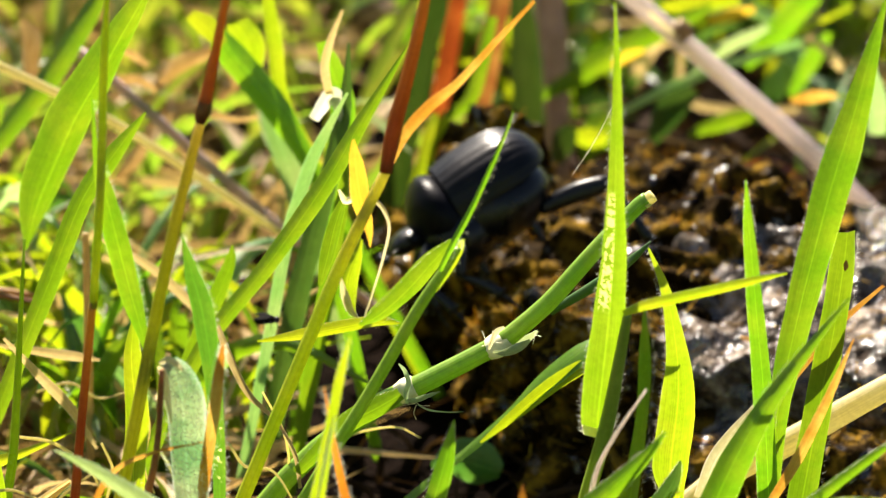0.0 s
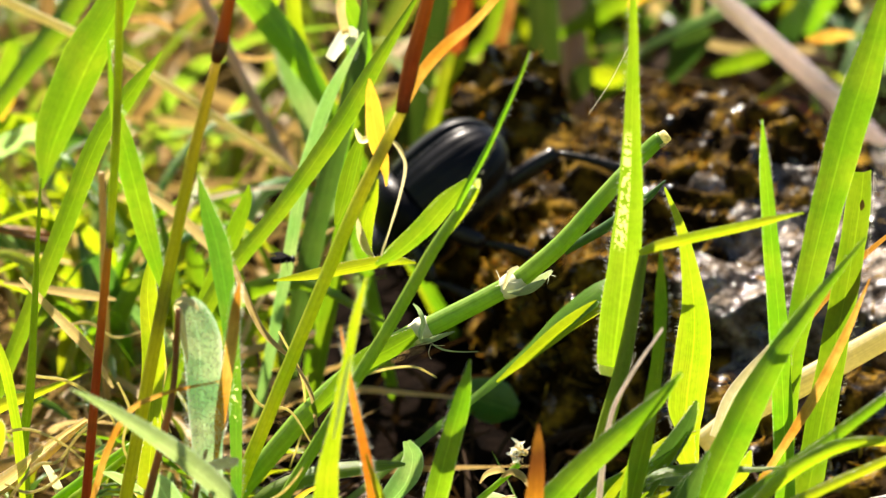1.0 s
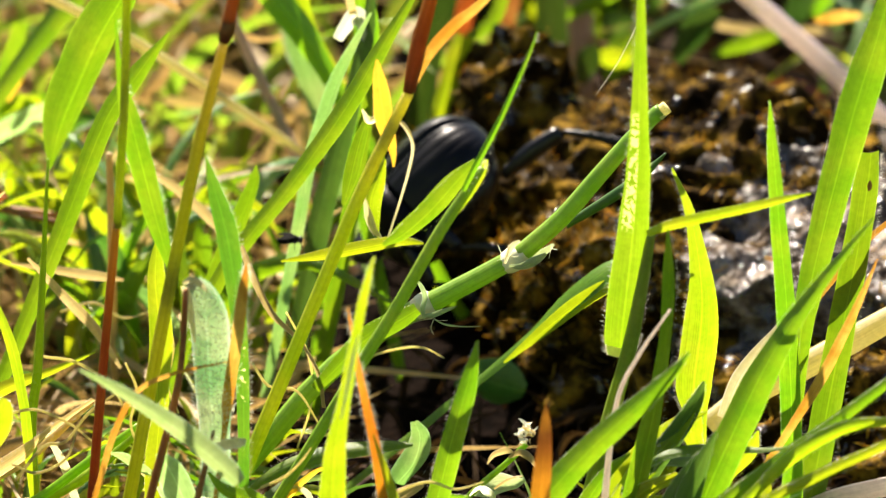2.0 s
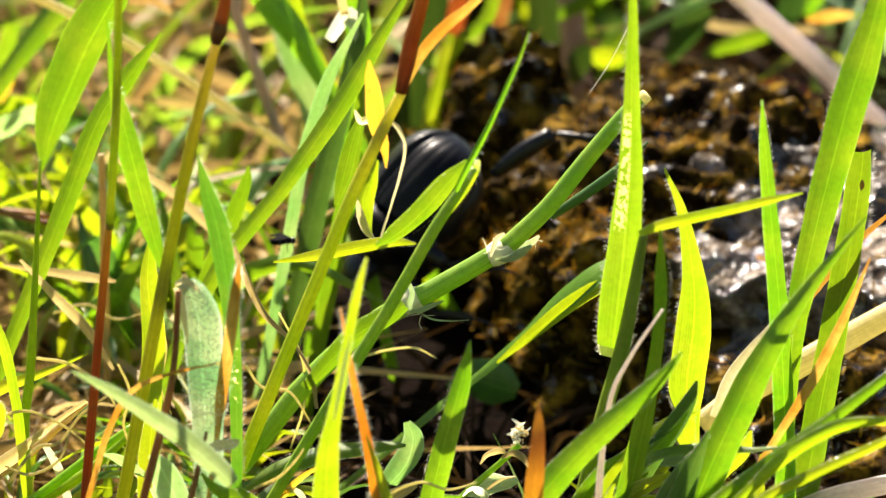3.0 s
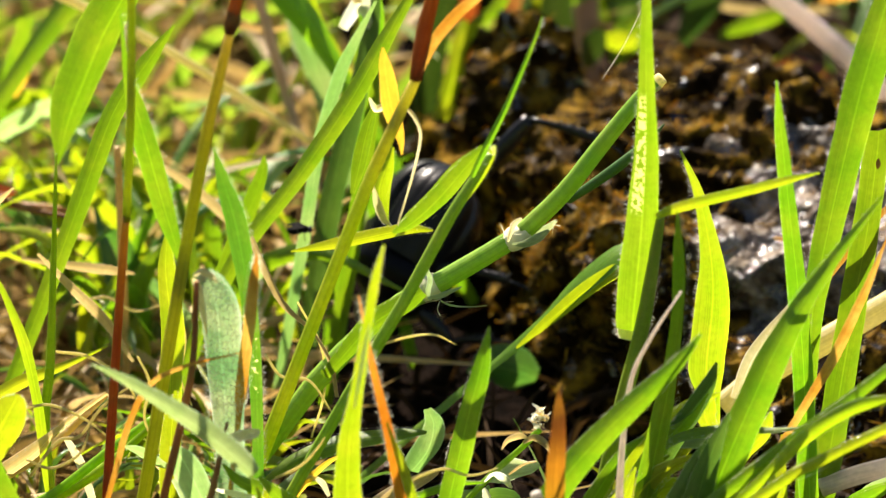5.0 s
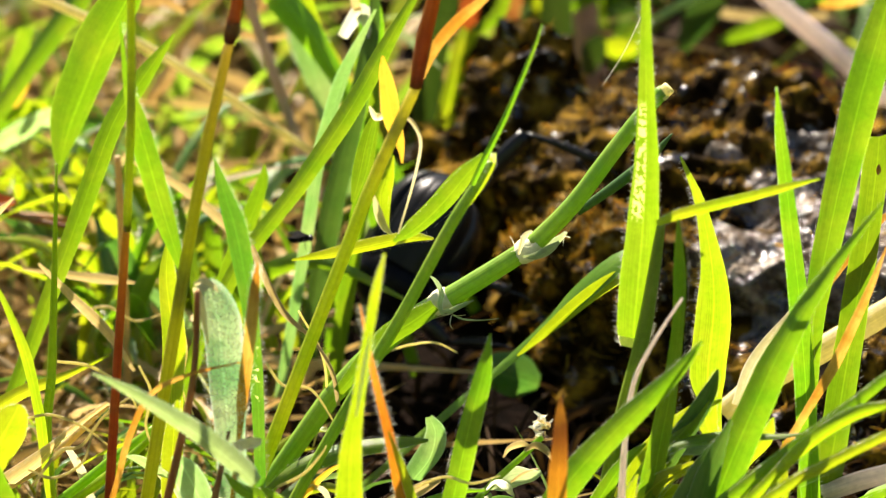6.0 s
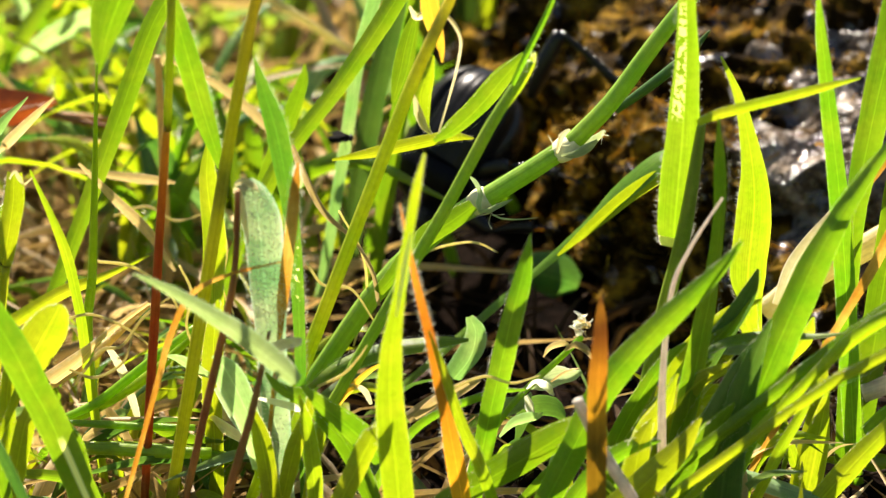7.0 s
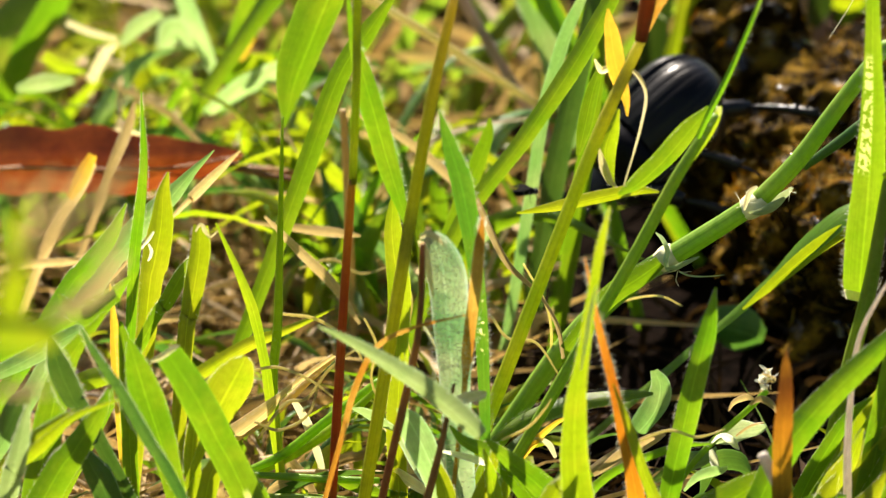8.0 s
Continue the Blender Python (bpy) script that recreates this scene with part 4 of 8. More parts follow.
# leaves round the tall stems
p = plant("grass_plant", "grass plant with hairy green, pale and withered orange blades", "grass plant")
grass_blade("upright green blade with pale nibbled spots", "nibbled", [(-23.3, -64.0, -1.0, 0.90), (-23.0, -64.0, 24.1, 1.28), (-23.0, -64.0, 31.9, 1.53), (-23.5, -64.0, 42.4, 1.90), (-24.5, -64.0, 50.7, 2.51), (-25.7, -64.0, 55.8, 1.62), (-26.6, -64.0, 60.0, 0.12)], hair=(1,), face=15, parent=p)
grass_blade("withered orange blade sliver standing upright with hairy edge", "orange", [(-29.0, -70.0, -1.0, 0.44), (-25.0, -70.0, 27.8, 0.63), (-24.4, -70.0, 32.7, 1.26), (-23.1, -70.0, 41.1, 1.38), (-22.4, -70.0, 46.6, 1.12), (-22.0, -70.0, 49.7, 0.25)], hair=(1, -1), face=8, parent=p)
grass_blade("broad pale blue-green blade covered in white hairs, torn at the top", "hairy", [(-25.6, -70.0, -1.0, 2.84), (-26.1, -70.0, 26.8, 3.55), (-26.2, -70.0, 32.4, 4.03), (-26.4, -70.0, 38.0, 4.39), (-26.6, -70.0, 42.9, 4.50), (-27.3, -70.0, 46.0, 3.49), (-28.0, -70.0, 47.7, 1.62)], hair=(1, -1, 0.85, 0.6, 0.35, 0.1, -0.15, -0.4, -0.65, -0.85), fold=0.2, face=-15, twist=0, parent=p)
grass_blade("cream torn edge", "cream", [(-29.1, -71.0, 47.4, 0.25), (-28.6, -71.0, 46.5, 0.87), (-28.2, -71.0, 44.1, 0.81), (-27.8, -71.0, 40.6, 0.25)], parent=p)
grass_blade("cream torn tip", "cream", [(-29.0, -71.0, 47.8, 0.31), (-28.0, -71.0, 48.2, 0.74), (-27.0, -71.0, 47.6, 0.62), (-26.4, -71.0, 46.8, 0.25)], tilt=0.5, part='torn_edge', parent=p)
grass_blade("white frayed base of the hairy blade", "membrane", [(-25.6, -76.0, 29.8, 1.12), (-24.3, -76.0, 30.3, 1.50), (-23.0, -76.0, 30.6, 1.37), (-22.1, -76.0, 31.1, 0.37)], tilt=-0.3, hair=(1, -1, 0.5, -0.5), parent=p)
grass_blade("pale green blade below the torn hairy blade", "pale_sheen", [(-32.0, -74.0, 28.4, 0.63), (-30.6, -74.0, 26.0, 3.02), (-29.2, -74.0, 22.4, 3.28), (-28.0, -74.0, 18.1, 2.53), (-27.6, -74.0, 13.9, 1.53)], face=20, parent=p)
grass_blade("broad green leaf bending over the ground", "green", [(-22.3, -78.0, 26.4, 0.31), (-19.9, -78.0, 23.6, 2.13), (-16.9, -78.0, 20.6, 3.14), (-13.5, -78.0, 16.7, 3.15)], face=10, tilt=-0.3, parent=p)
grass_blade("pale frayed strip lying level", "membrane", [(-27.7, -72.0, 21.8, 0.32), (-25.2, -72.0, 21.0, 1.01), (-22.6, -72.0, 20.2, 0.89), (-20.7, -72.0, 20.5, 0.25)], tilt=-0.3, parent=p)
grass_blade("green sliver", "green", [(-20.3, -70.0, -1.0, 0.92), (-22.1, -70.0, 11.6, 1.16), (-22.6, -70.0, 14.5, 1.41), (-23.5, -70.0, 17.4, 1.28), (-22.7, -70.0, 20.3, 0.19)], face=10, parent=p)
grass_blade("green sliver", "lime", [(-24.4, -70.0, -1.0, 1.03), (-21.6, -70.0, 13.0, 1.28), (-20.7, -70.0, 16.6, 1.02), (-21.3, -70.0, 19.5, 0.19)], face=-10, parent=p)
# paleness here stands in for sky reflected off the upturned blade
grass_blade("bent folded blade, its sunlit sheen painted pale blue-green", "pale_sheen", [(-39.2, -88.0, 45.4, 0.12), (-36.8, -88.0, 44.0, 0.96), (-32.7, -88.0, 41.2, 1.81), (-28.1, -88.0, 37.6, 2.42), (-24.0, -88.0, 33.8, 2.43), (-22.3, -88.0, 31.8, 1.58)], face=10, fold=0.3, twist=10, tilt=-0.3, parent=p)
grass_blade("yellow-green blade with frayed top behind the olive stem", "lime", [(-34.9, -50.0, -1.0, 1.81), (-34.4, -50.0, 9.5, 2.27), (-33.8, -50.0, 22.9, 2.51), (-33.3, -50.0, 31.7, 2.88), (-33.6, -50.0, 38.8, 2.21), (-33.2, -50.0, 43.7, 0.52)], hair=(1,), face=-10, parent=p)
stalk("thin brown dead grass stem leaning", "rust", [(-39.0, -74.0, -1.0, 0.76), (-32.9, -74.0, 23.3, 0.94), (-30.2, -74.0, 34.0, 0.87), (-29.1, -74.0, 40.2, 0.74), (-28.5, -74.0, 48.4, 0.62)], name='dry_straw', category='dry straw')
grass_blade("curved thin orange withered blade", "orange", [(-46.5, -76.0, -1.0, 0.44), (-38.8, -76.0, 24.5, 0.63), (-36.7, -76.0, 31.5, 0.81), (-34.1, -76.0, 36.7, 0.74), (-30.0, -76.0, 39.1, 0.50), (-24.0, -76.0, 40.6, 0.19)], face=10, parent=p)
stalk("thin red-brown dead grass straw leaning", "rust", [(-35.4, -80.0, -1.0, 0.80), (-31.4, -80.0, 12.4, 1.01), (-27.9, -80.0, 23.8, 0.87), (-25.4, -80.0, 34.2, 0.37)], name='dry_straw', category='dry straw')
p = plant("grass_plant", "grass plant with thin bright blades among dry straw", "grass plant")
grass_blade("thin yellow-green blade leaning on a stem", "lime", [(-47.0, -55.0, -1.0, 0.94), (-48.4, -55.0, 19.5, 1.18), (-48.8, -55.0, 25.4, 1.17), (-50.1, -55.0, 33.3, 1.17), (-53.3, -55.0, 42.9, 0.19)], face=20, parent=p)
grass_blade("narrow folded green blade lying slantwise", "lime", [(-58.4, -40.0, 16.1, 1.76), (-52.8, -40.0, 19.6, 1.75), (-48.0, -40.0, 21.6, 1.08), (-41.7, -40.0, 24.6, 0.20)], face=5, fold=0.3, parent=p)
grass_blade("dark green blade with bright tip behind stems", "green", [(-61.0, -28.0, -1.0, 1.44), (-49.5, -28.0, 27.3, 2.05), (-45.0, -28.0, 38.5, 2.44), (-40.6, -28.0, 49.5, 2.42), (-36.7, -28.0, 55.3, 2.14), (-32.8, -28.0, 60.7, 0.20)], face=-14, fold=0.2, parent=p)
p = plant("grass_plant", "grass plant with long arching green blades", "grass plant")
grass_blade("long arching green blade with sharp tip", "green", [(-42.3, -26.0, -1.0, 1.33), (-31.3, -26.0, 20.4, 1.66), (-26.3, -26.0, 30.2, 1.98), (-19.3, -26.0, 39.5, 2.06), (-12.4, -26.0, 49.8, 2.38), (-8.0, -26.0, 57.7, 1.82), (-1.5, -26.0, 69.1, 0.10)], face=-10, fold=0.2, parent=p)
grass_blade("dull green blade beside long arching blade", "blue", [(-24.0, -10.0, -1.0, 1.19), (-18.6, -10.0, 26.9, 1.70), (-16.8, -10.0, 36.8, 1.96), (-13.5, -10.0, 47.4, 2.09), (-9.3, -10.0, 56.3, 0.55)], face=15, parent=p)
grass_blade("bright blade behind the arching blade", "green", [(-17.3, -8.0, -1.0, 1.94), (-13.8, -8.0, 18.2, 2.43), (-11.6, -8.0, 30.6, 2.40), (-10.1, -8.0, 40.6, 2.10), (-9.5, -8.0, 46.6, 0.42)], face=25, parent=p)
grass_blade("green blade standing behind the olive stem", "dark", [(-21.0, -0.0, -1.0, 2.32), (-18.4, 0.0, 12.9, 2.91), (-16.1, 0.0, 25.6, 3.17), (-13.1, 0.0, 37.3, 2.85), (-10.2, -0.0, 50.2, 2.12), (-9.4, -0.0, 59.2, 0.35)], face=-20, parent=p)
grass_blade("short green blade behind olive stem", "green", [(-39.0, -20.0, -1.0, 1.67), (-30.3, -20.0, 20.6, 2.09), (-26.6, -20.0, 29.8, 2.35), (-23.7, -20.0, 37.3, 1.79), (-23.2, -20.0, 40.3, 0.27)], face=10, parent=p)
grass_blade("bright upright young blade", "green", [(-5.8, 5.0, -1.0, 1.52), (-9.8, 5.0, 18.6, 1.90), (-11.5, 5.0, 27.4, 2.46), (-11.9, 5.0, 37.5, 2.88), (-10.3, 5.0, 47.5, 3.14), (-11.6, 5.0, 53.6, 2.84), (-13.0, 5.0, 57.4, 1.42)], face=-5, parent=p)

# big leaf and the stems before the dung
p = plant("grass_plant", "leaning grass stem with torn sheath and thin awn", "grass stem")
stalk("green culm", "culm", [(-29.0, -62.0, -1.0, 1.14), (-16.4, -62.0, 21.6, 1.42), (-11.8, -62.0, 29.9, 1.41), (-9.9, -62.0, 33.3, 1.47), (-6.0, -62.0, 40.1, 1.46), (-3.1, -62.0, 45.6, 1.45), (-0.6, -62.0, 50.4, 1.39), (2.5, -62.0, 55.5, 1.13), (3.9, -62.0, 57.8, 0.75)], parent=p)
grass_blade("thin rolled leaf tip", "green", [(1.8, -63.0, 55.4, 0.63), (3.4, -63.0, 59.0, 0.69), (5.4, -63.0, 63.2, 0.62), (7.2, -63.0, 67.6, 0.50), (8.9, -63.0, 71.9, 0.37), (9.7, -63.0, 74.4, 0.12)], fold=0.5, hair=(1,), parent=p)
grass_blade("torn yellow-green sheath end", "lime", [(1.0, -61.0, 51.8, 0.50), (2.6, -61.0, 54.6, 1.38), (3.8, -61.0, 56.8, 1.26), (4.4, -61.0, 58.4, 0.44)], face=15, parent=p)
grass_blade("frayed white fibre", "membrane", [(4.1, -62.0, 58.4, 0.05), (4.3, -62.0, 58.7, 0.06), (4.5, -62.0, 58.2, 0.03)], part='fray', parent=p)
grass_blade("frayed white fibre", "membrane", [(4.0, -62.0, 58.4, 0.06), (3.9, -62.0, 58.9, 0.06), (4.0, -62.0, 58.9, 0.03)], part='fray', parent=p)
grass_blade("frayed white fibre", "membrane", [(4.1, -62.0, 58.3, 0.05), (4.3, -62.0, 57.8, 0.06), (3.9, -62.0, 57.7, 0.03)], part='fray', parent=p)
grass_blade("broad sunlit leaf bent back", "green", [(3.2, -56.0, 56.2, 0.63), (1.1, -56.0, 53.6, 2.29), (-1.8, -56.0, 50.0, 2.80), (-4.9, -56.0, 47.1, 2.30), (-7.2, -56.0, 45.7, 0.51)], face=0, fold=0.2, twist=0, tilt=-0.4, parent=p)
grass_blade("short side leaf with yellow tip", "lime", [(-19.1, -50.0, 41.0, 0.26), (-14.5, -50.0, 41.7, 1.30), (-9.3, -50.0, 42.8, 1.69), (-5.4, -50.0, 43.5, 1.30), (-2.7, -50.0, 43.3, 0.19)], face=10, parent=p)
grass_blade("thin dry bristle", "rust", [(4.1, -61.0, 59.7, 0.13), (5.1, -61.0, 61.4, 0.13), (6.1, -61.0, 62.9, 0.06)], parent=p)
p = pushed_stem = plant("grass_plant", "thick green grass stem lying slantwise, cut off, with torn sheaths", "grass stem")
stalk("thick green culm", "culm", [(-32.3, -44.0, -1.0, 1.93), (-21.1, -44.0, 14.0, 2.42), (-14.9, -44.0, 22.2, 2.54), (-6.9, -44.0, 29.6, 2.65), (-0.9, -44.0, 33.2, 2.51), (7.6, -44.0, 38.3, 2.37), (10.9, -44.0, 41.1, 2.23), (14.2, -44.0, 44.5, 2.16), (17.4, -44.0, 48.7, 2.09), (20.6, -44.0, 52.8, 1.95), (23.7, -44.0, 56.5, 1.82), (24.8, -44.0, 57.5, 1.75)], parent=p)
stalk("pale cut end", "cream", [(24.4, -44.0, 57.0, 1.69), (25.4, -44.0, 57.9, 1.55)], part='cut_end', parent=p)
stalk("cream node", "node", [(7.0, -44.0, 37.8, 2.30), (7.6, -44.0, 38.2, 2.85), (8.4, -44.0, 38.7, 3.05), (9.0, -44.0, 39.1, 2.70), (9.5, -44.0, 39.5, 2.37)], part='node', parent=p)
stalk("swollen torn node", "node", [(-3.4, -44.0, 31.8, 2.52), (-2.6, -44.0, 32.3, 2.85), (-2.1, -44.0, 32.7, 2.95), (-1.3, -44.0, 33.1, 2.65)], part='node', parent=p)
grass_blade("torn pale sheath", "pale", [(8.7, -42.0, 36.5, 1.32), (10.3, -42.0, 37.4, 1.72), (11.9, -42.0, 38.5, 1.72), (12.9, -42.0, 39.6, 0.79)], face=10, tilt=-0.7, parent=p)
grass_blade("frayed white fibre", "membrane", [(7.1, -46.0, 39.6, 0.06), (7.4, -46.0, 40.6, 0.06), (7.5, -46.0, 41.3, 0.03)], part='fray', parent=p)
grass_blade("frayed white fibre", "membrane", [(7.2, -46.0, 40.1, 0.07), (8.3, -46.0, 39.8, 0.06), (8.7, -46.0, 40.0, 0.03)], part='fray', parent=p)
grass_blade("frayed white fibre", "membrane", [(7.0, -46.0, 39.9, 0.07), (6.7, -46.0, 39.5, 0.06), (6.2, -46.0, 39.3, 0.03)], part='fray', parent=p)
grass_blade("frayed white fibre", "membrane", [(6.8, -46.0, 39.8, 0.08), (6.4, -46.0, 40.9, 0.06), (6.2, -46.0, 41.3, 0.03)], part='fray', parent=p)
grass_blade("frayed white fibre", "membrane", [(12.5, -43.0, 39.7, 0.08), (12.6, -43.0, 39.9, 0.06), (12.8, -43.0, 40.2, 0.03)], part='fray', parent=p)
grass_blade("frayed white fibre", "membrane", [(12.4, -43.0, 39.6, 0.05), (13.2, -43.0, 39.4, 0.06), (13.1, -43.0, 39.4, 0.03)], part='fray', parent=p)
grass_blade("frayed white fibre", "membrane", [(12.6, -43.0, 39.6, 0.06), (12.5, -43.0, 39.5, 0.06), (12.3, -43.0, 38.3, 0.03)], part='fray', parent=p)
grass_blade("frayed white fibre", "membrane", [(-1.1, -45.0, 31.2, 0.07), (-1.4, -45.0, 30.1, 0.06), (-1.1, -45.0, 29.3, 0.03)], part='fray', parent=p)
grass_blade("frayed white fibre", "membrane", [(-1.3, -45.0, 31.3, 0.06), (-0.5, -45.0, 32.2, 0.06), (0.2, -45.0, 32.2, 0.03)], part='fray', parent=p)
grass_blade("frayed white fibre", "membrane", [(-1.3, -45.0, 31.3, 0.08), (-2.4, -45.0, 31.1, 0.06), (-3.3, -45.0, 30.8, 0.03)], part='fray', parent=p)
grass_blade("frayed white fibre", "membrane", [(-1.4, -45.0, 31.8, 0.07), (-0.7, -45.0, 31.1, 0.06), (0.5, -45.0, 31.1, 0.03)], part='fray', parent=p)
grass_blade("frayed white fibre", "membrane", [(-1.4, -45.0, 31.6, 0.05), (-1.4, -45.0, 32.2, 0.06), (-1.2, -45.0, 32.4, 0.03)], part='fray', parent=p)
grass_blade("frayed white fibre", "membrane", [(-1.1, -45.0, 31.6, 0.08), (-1.6, -45.0, 31.3, 0.06), (-2.2, -45.0, 31.3, 0.03)], part='fray', parent=p)
stalk("thin green side shoot", "dark", [(14.3, -40.0, 41.2, 0.93), (19.5, -40.0, 44.8, 1.32), (23.4, -40.0, 48.0, 1.05), (25.7, -40.0, 50.5, 0.20)], part='shoot', parent=p)
grass_blade("cream torn collar", "cream", [(7.1, -46.2, 39.0, 0.26), (7.5, -46.2, 40.3, 0.59), (8.0, -46.2, 41.3, 0.65), (8.8, -46.2, 41.9, 0.33)], part='sheath_tear', parent=p, fold=0.2, wavy=0.04, twist=0, tilt=-0.2)
grass_blade("pale green sheath scale", "pale", [(7.6, -46.0, 38.6, 0.33), (9.1, -46.0, 38.5, 0.98), (10.6, -46.0, 39.2, 1.18), (11.9, -46.0, 40.2, 0.39)], part='sheath_tear', parent=p, fold=0.2, wavy=0.04, twist=0, tilt=-0.2)
grass_blade("pale torn collar", "pale", [(-3.3, -46.2, 36.9, 0.20), (-2.6, -46.2, 36.0, 0.53), (-2.1, -46.2, 34.5, 0.59), (-2.4, -46.2, 33.1, 0.59), (-2.2, -46.2, 31.8, 0.26)], part='sheath_tear', parent=p, fold=0.2, wavy=0.04, twist=0, tilt=-0.2)
grass_blade("pale sheath flap", "pale", [(-2.5, -46.2, 32.2, 0.33), (-1.3, -46.2, 32.2, 0.73), (0.3, -46.2, 32.9, 0.59), (1.6, -46.2, 33.5, 0.13)], part='sheath_tear', parent=p, fold=0.2, wavy=0.04, twist=0, tilt=-0.2)
grass_blade("frayed pale fibres", "pale", [(-0.9, -46.5, 31.8, 0.13), (0.4, -46.5, 31.2, 0.26), (2.4, -46.5, 31.0, 0.13), (4.4, -46.5, 31.1, 0.07)], part='sheath_tear', parent=p, fold=0.2, wavy=0.04, twist=0, tilt=-0.2)
grass_blade("green sheath below the stem", "green", [(-14.9, -47.0, 22.9, 1.33), (-9.5, -47.0, 28.9, 2.64), (-5.5, -47.0, 31.7, 2.63), (-3.0, -47.0, 33.4, 1.58)], face=10, parent=p)
p = plant("grass_plant", "upright grass stem with one broad hairy leaf, its surface grazed white", "grass stem")
stalk("dark green culm", "culm", [(12.9, -62.0, -1.0, 1.66), (16.6, -62.0, 17.1, 2.07), (18.7, -62.0, 27.4, 1.93), (20.8, -62.0, 36.6, 1.72), (22.6, -62.0, 48.5, 1.14), (22.8, -62.0, 50.2, 0.50)], parent=p)
grass_blade("broad ribbed sunlit leaf, grazed white", "grazed", [(19.8, -60.0, 34.0, 2.82), (19.8, -60.0, 36.4, 3.97), (20.4, -60.0, 43.4, 4.07), (20.9, -60.0, 50.3, 3.41), (21.2, -60.0, 57.2, 2.64), (21.2, -60.0, 67.4, 1.62), (21.1, -60.0, 77.3, 0.93), (20.7, -60.0, 86.0, 0.18)], hair=(1, -1), fold=0.1, face=4, parent=p)
grass_blade("cream leaf base", "cream", [(19.6, -60.5, 33.8, 2.82), (19.8, -60.5, 35.0, 3.58)], face=4, parent=p)
p = plant("grass_plant", "grass plant with a twisted blade reaching before the dung", "grass plant")
grass_blade("twisted blade, its upper side pale", "green", [(-17.1, -34.0, -1.0, 0.99), (-5.4, -34.0, 9.7, 1.24), (0.4, -34.0, 15.1, 1.23), (5.9, -34.0, 20.0, 1.36), (10.6, -34.0, 24.6, 2.03), (14.6, -34.0, 28.8, 3.11), (18.6, -34.0, 32.5, 3.37), (21.9, -34.0, 34.2, 1.35)], face=0, fold=0.1, tilt=2.5, parent=p)
grass_blade("yellow underside of the twisted blade", "lime", [(6.9, -35.0, 21.0, 0.27), (10.6, -35.0, 24.3, 1.35), (14.6, -35.0, 27.9, 2.03), (18.6, -35.0, 30.7, 2.02), (21.3, -35.0, 32.0, 0.67)], fold=0.1, parent=p)
# the dung's shade on this leaf is put into its dark colour
grass_blade("round herb leaf, coloured dark green as if in shade", "dark", [(1.1, -5.0, 3.2, 0.72), (4.1, -5.0, 4.0, 5.07), (7.6, -5.0, 3.2, 6.09), (10.0, -5.0, 2.4, 2.18)], face=0, name='herb', category='herb')
grass_blade("short upright green blade with pointed tip", "green", [(-5.9, -72.0, -1.0, 2.03), (-1.0, -72.0, 21.7, 2.53), (0.1, -72.0, 26.7, 2.65), (1.4, -72.0, 32.3, 2.38), (2.6, -72.0, 37.2, 1.87), (3.4, -72.0, 41.5, 0.12)], face=-8, fold=0.16, parent=p)
stalk("thin bleached dead grass stem", "reed", [(17.4, -76.0, -1.0, 0.81), (17.6, -76.0, 16.0, 1.01), (17.7, -76.0, 25.2, 0.81), (18.7, -76.0, 35.7, 0.56), (20.8, -76.0, 41.2, 0.43), (24.3, -76.0, 47.1, 0.25)], name='dry_straw', category='dry straw')
p = plant("grass_plant", "grass plant with yellow-green and blue-green upright blades", "grass plant")
grass_blade("yellow-green leaf with hairy edge and twisted thin tip", "lime", [(30.6, -50.0, -1.0, 1.91), (29.2, -50.0, 19.2, 2.38), (28.8, -50.0, 25.1, 4.21), (29.5, -50.0, 33.8, 3.92), (29.1, -50.0, 40.3, 2.34), (27.7, -50.0, 47.4, 1.16), (25.6, -50.0, 52.8, 0.19)], face=-8, hair=(-1,), fold=0.16, parent=p)
grass_blade("thin leaf resting across other blades", "lime", [(22.2, -64.0, 50.7, 0.75), (24.8, -64.0, 51.8, 1.25), (31.7, -64.0, 53.5, 1.25), (36.6, -64.0, 54.8, 0.88), (40.2, -64.0, 55.7, 0.19)], face=0, parent=p)
grass_blade("narrow blue-green blade with hairs", "green", [(17.4, -70.0, -1.0, 2.24), (21.1, -70.0, 20.0, 2.80), (23.1, -70.0, 31.3, 2.27), (24.3, -70.0, 40.4, 1.50), (24.5, -70.0, 47.9, 1.62), (24.2, -70.0, 53.9, 0.25)], face=12, hair=(1,), parent=p)
grass_blade("arching bright blade with orange edge", "green", [(-1.8, -80.0, -1.0, 2.50), (7.3, -80.0, 18.1, 3.13), (10.9, -80.0, 25.9, 3.23), (15.8, -80.0, 32.1, 2.84), (20.1, -80.0, 36.6, 2.34), (23.7, -80.0, 40.4, 1.47), (26.3, -80.0, 43.9, 0.18)], face=-18, fold=0.2, parent=p)
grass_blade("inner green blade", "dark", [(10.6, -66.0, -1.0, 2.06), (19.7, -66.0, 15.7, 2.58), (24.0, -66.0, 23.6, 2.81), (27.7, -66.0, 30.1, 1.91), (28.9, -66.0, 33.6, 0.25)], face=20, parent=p)

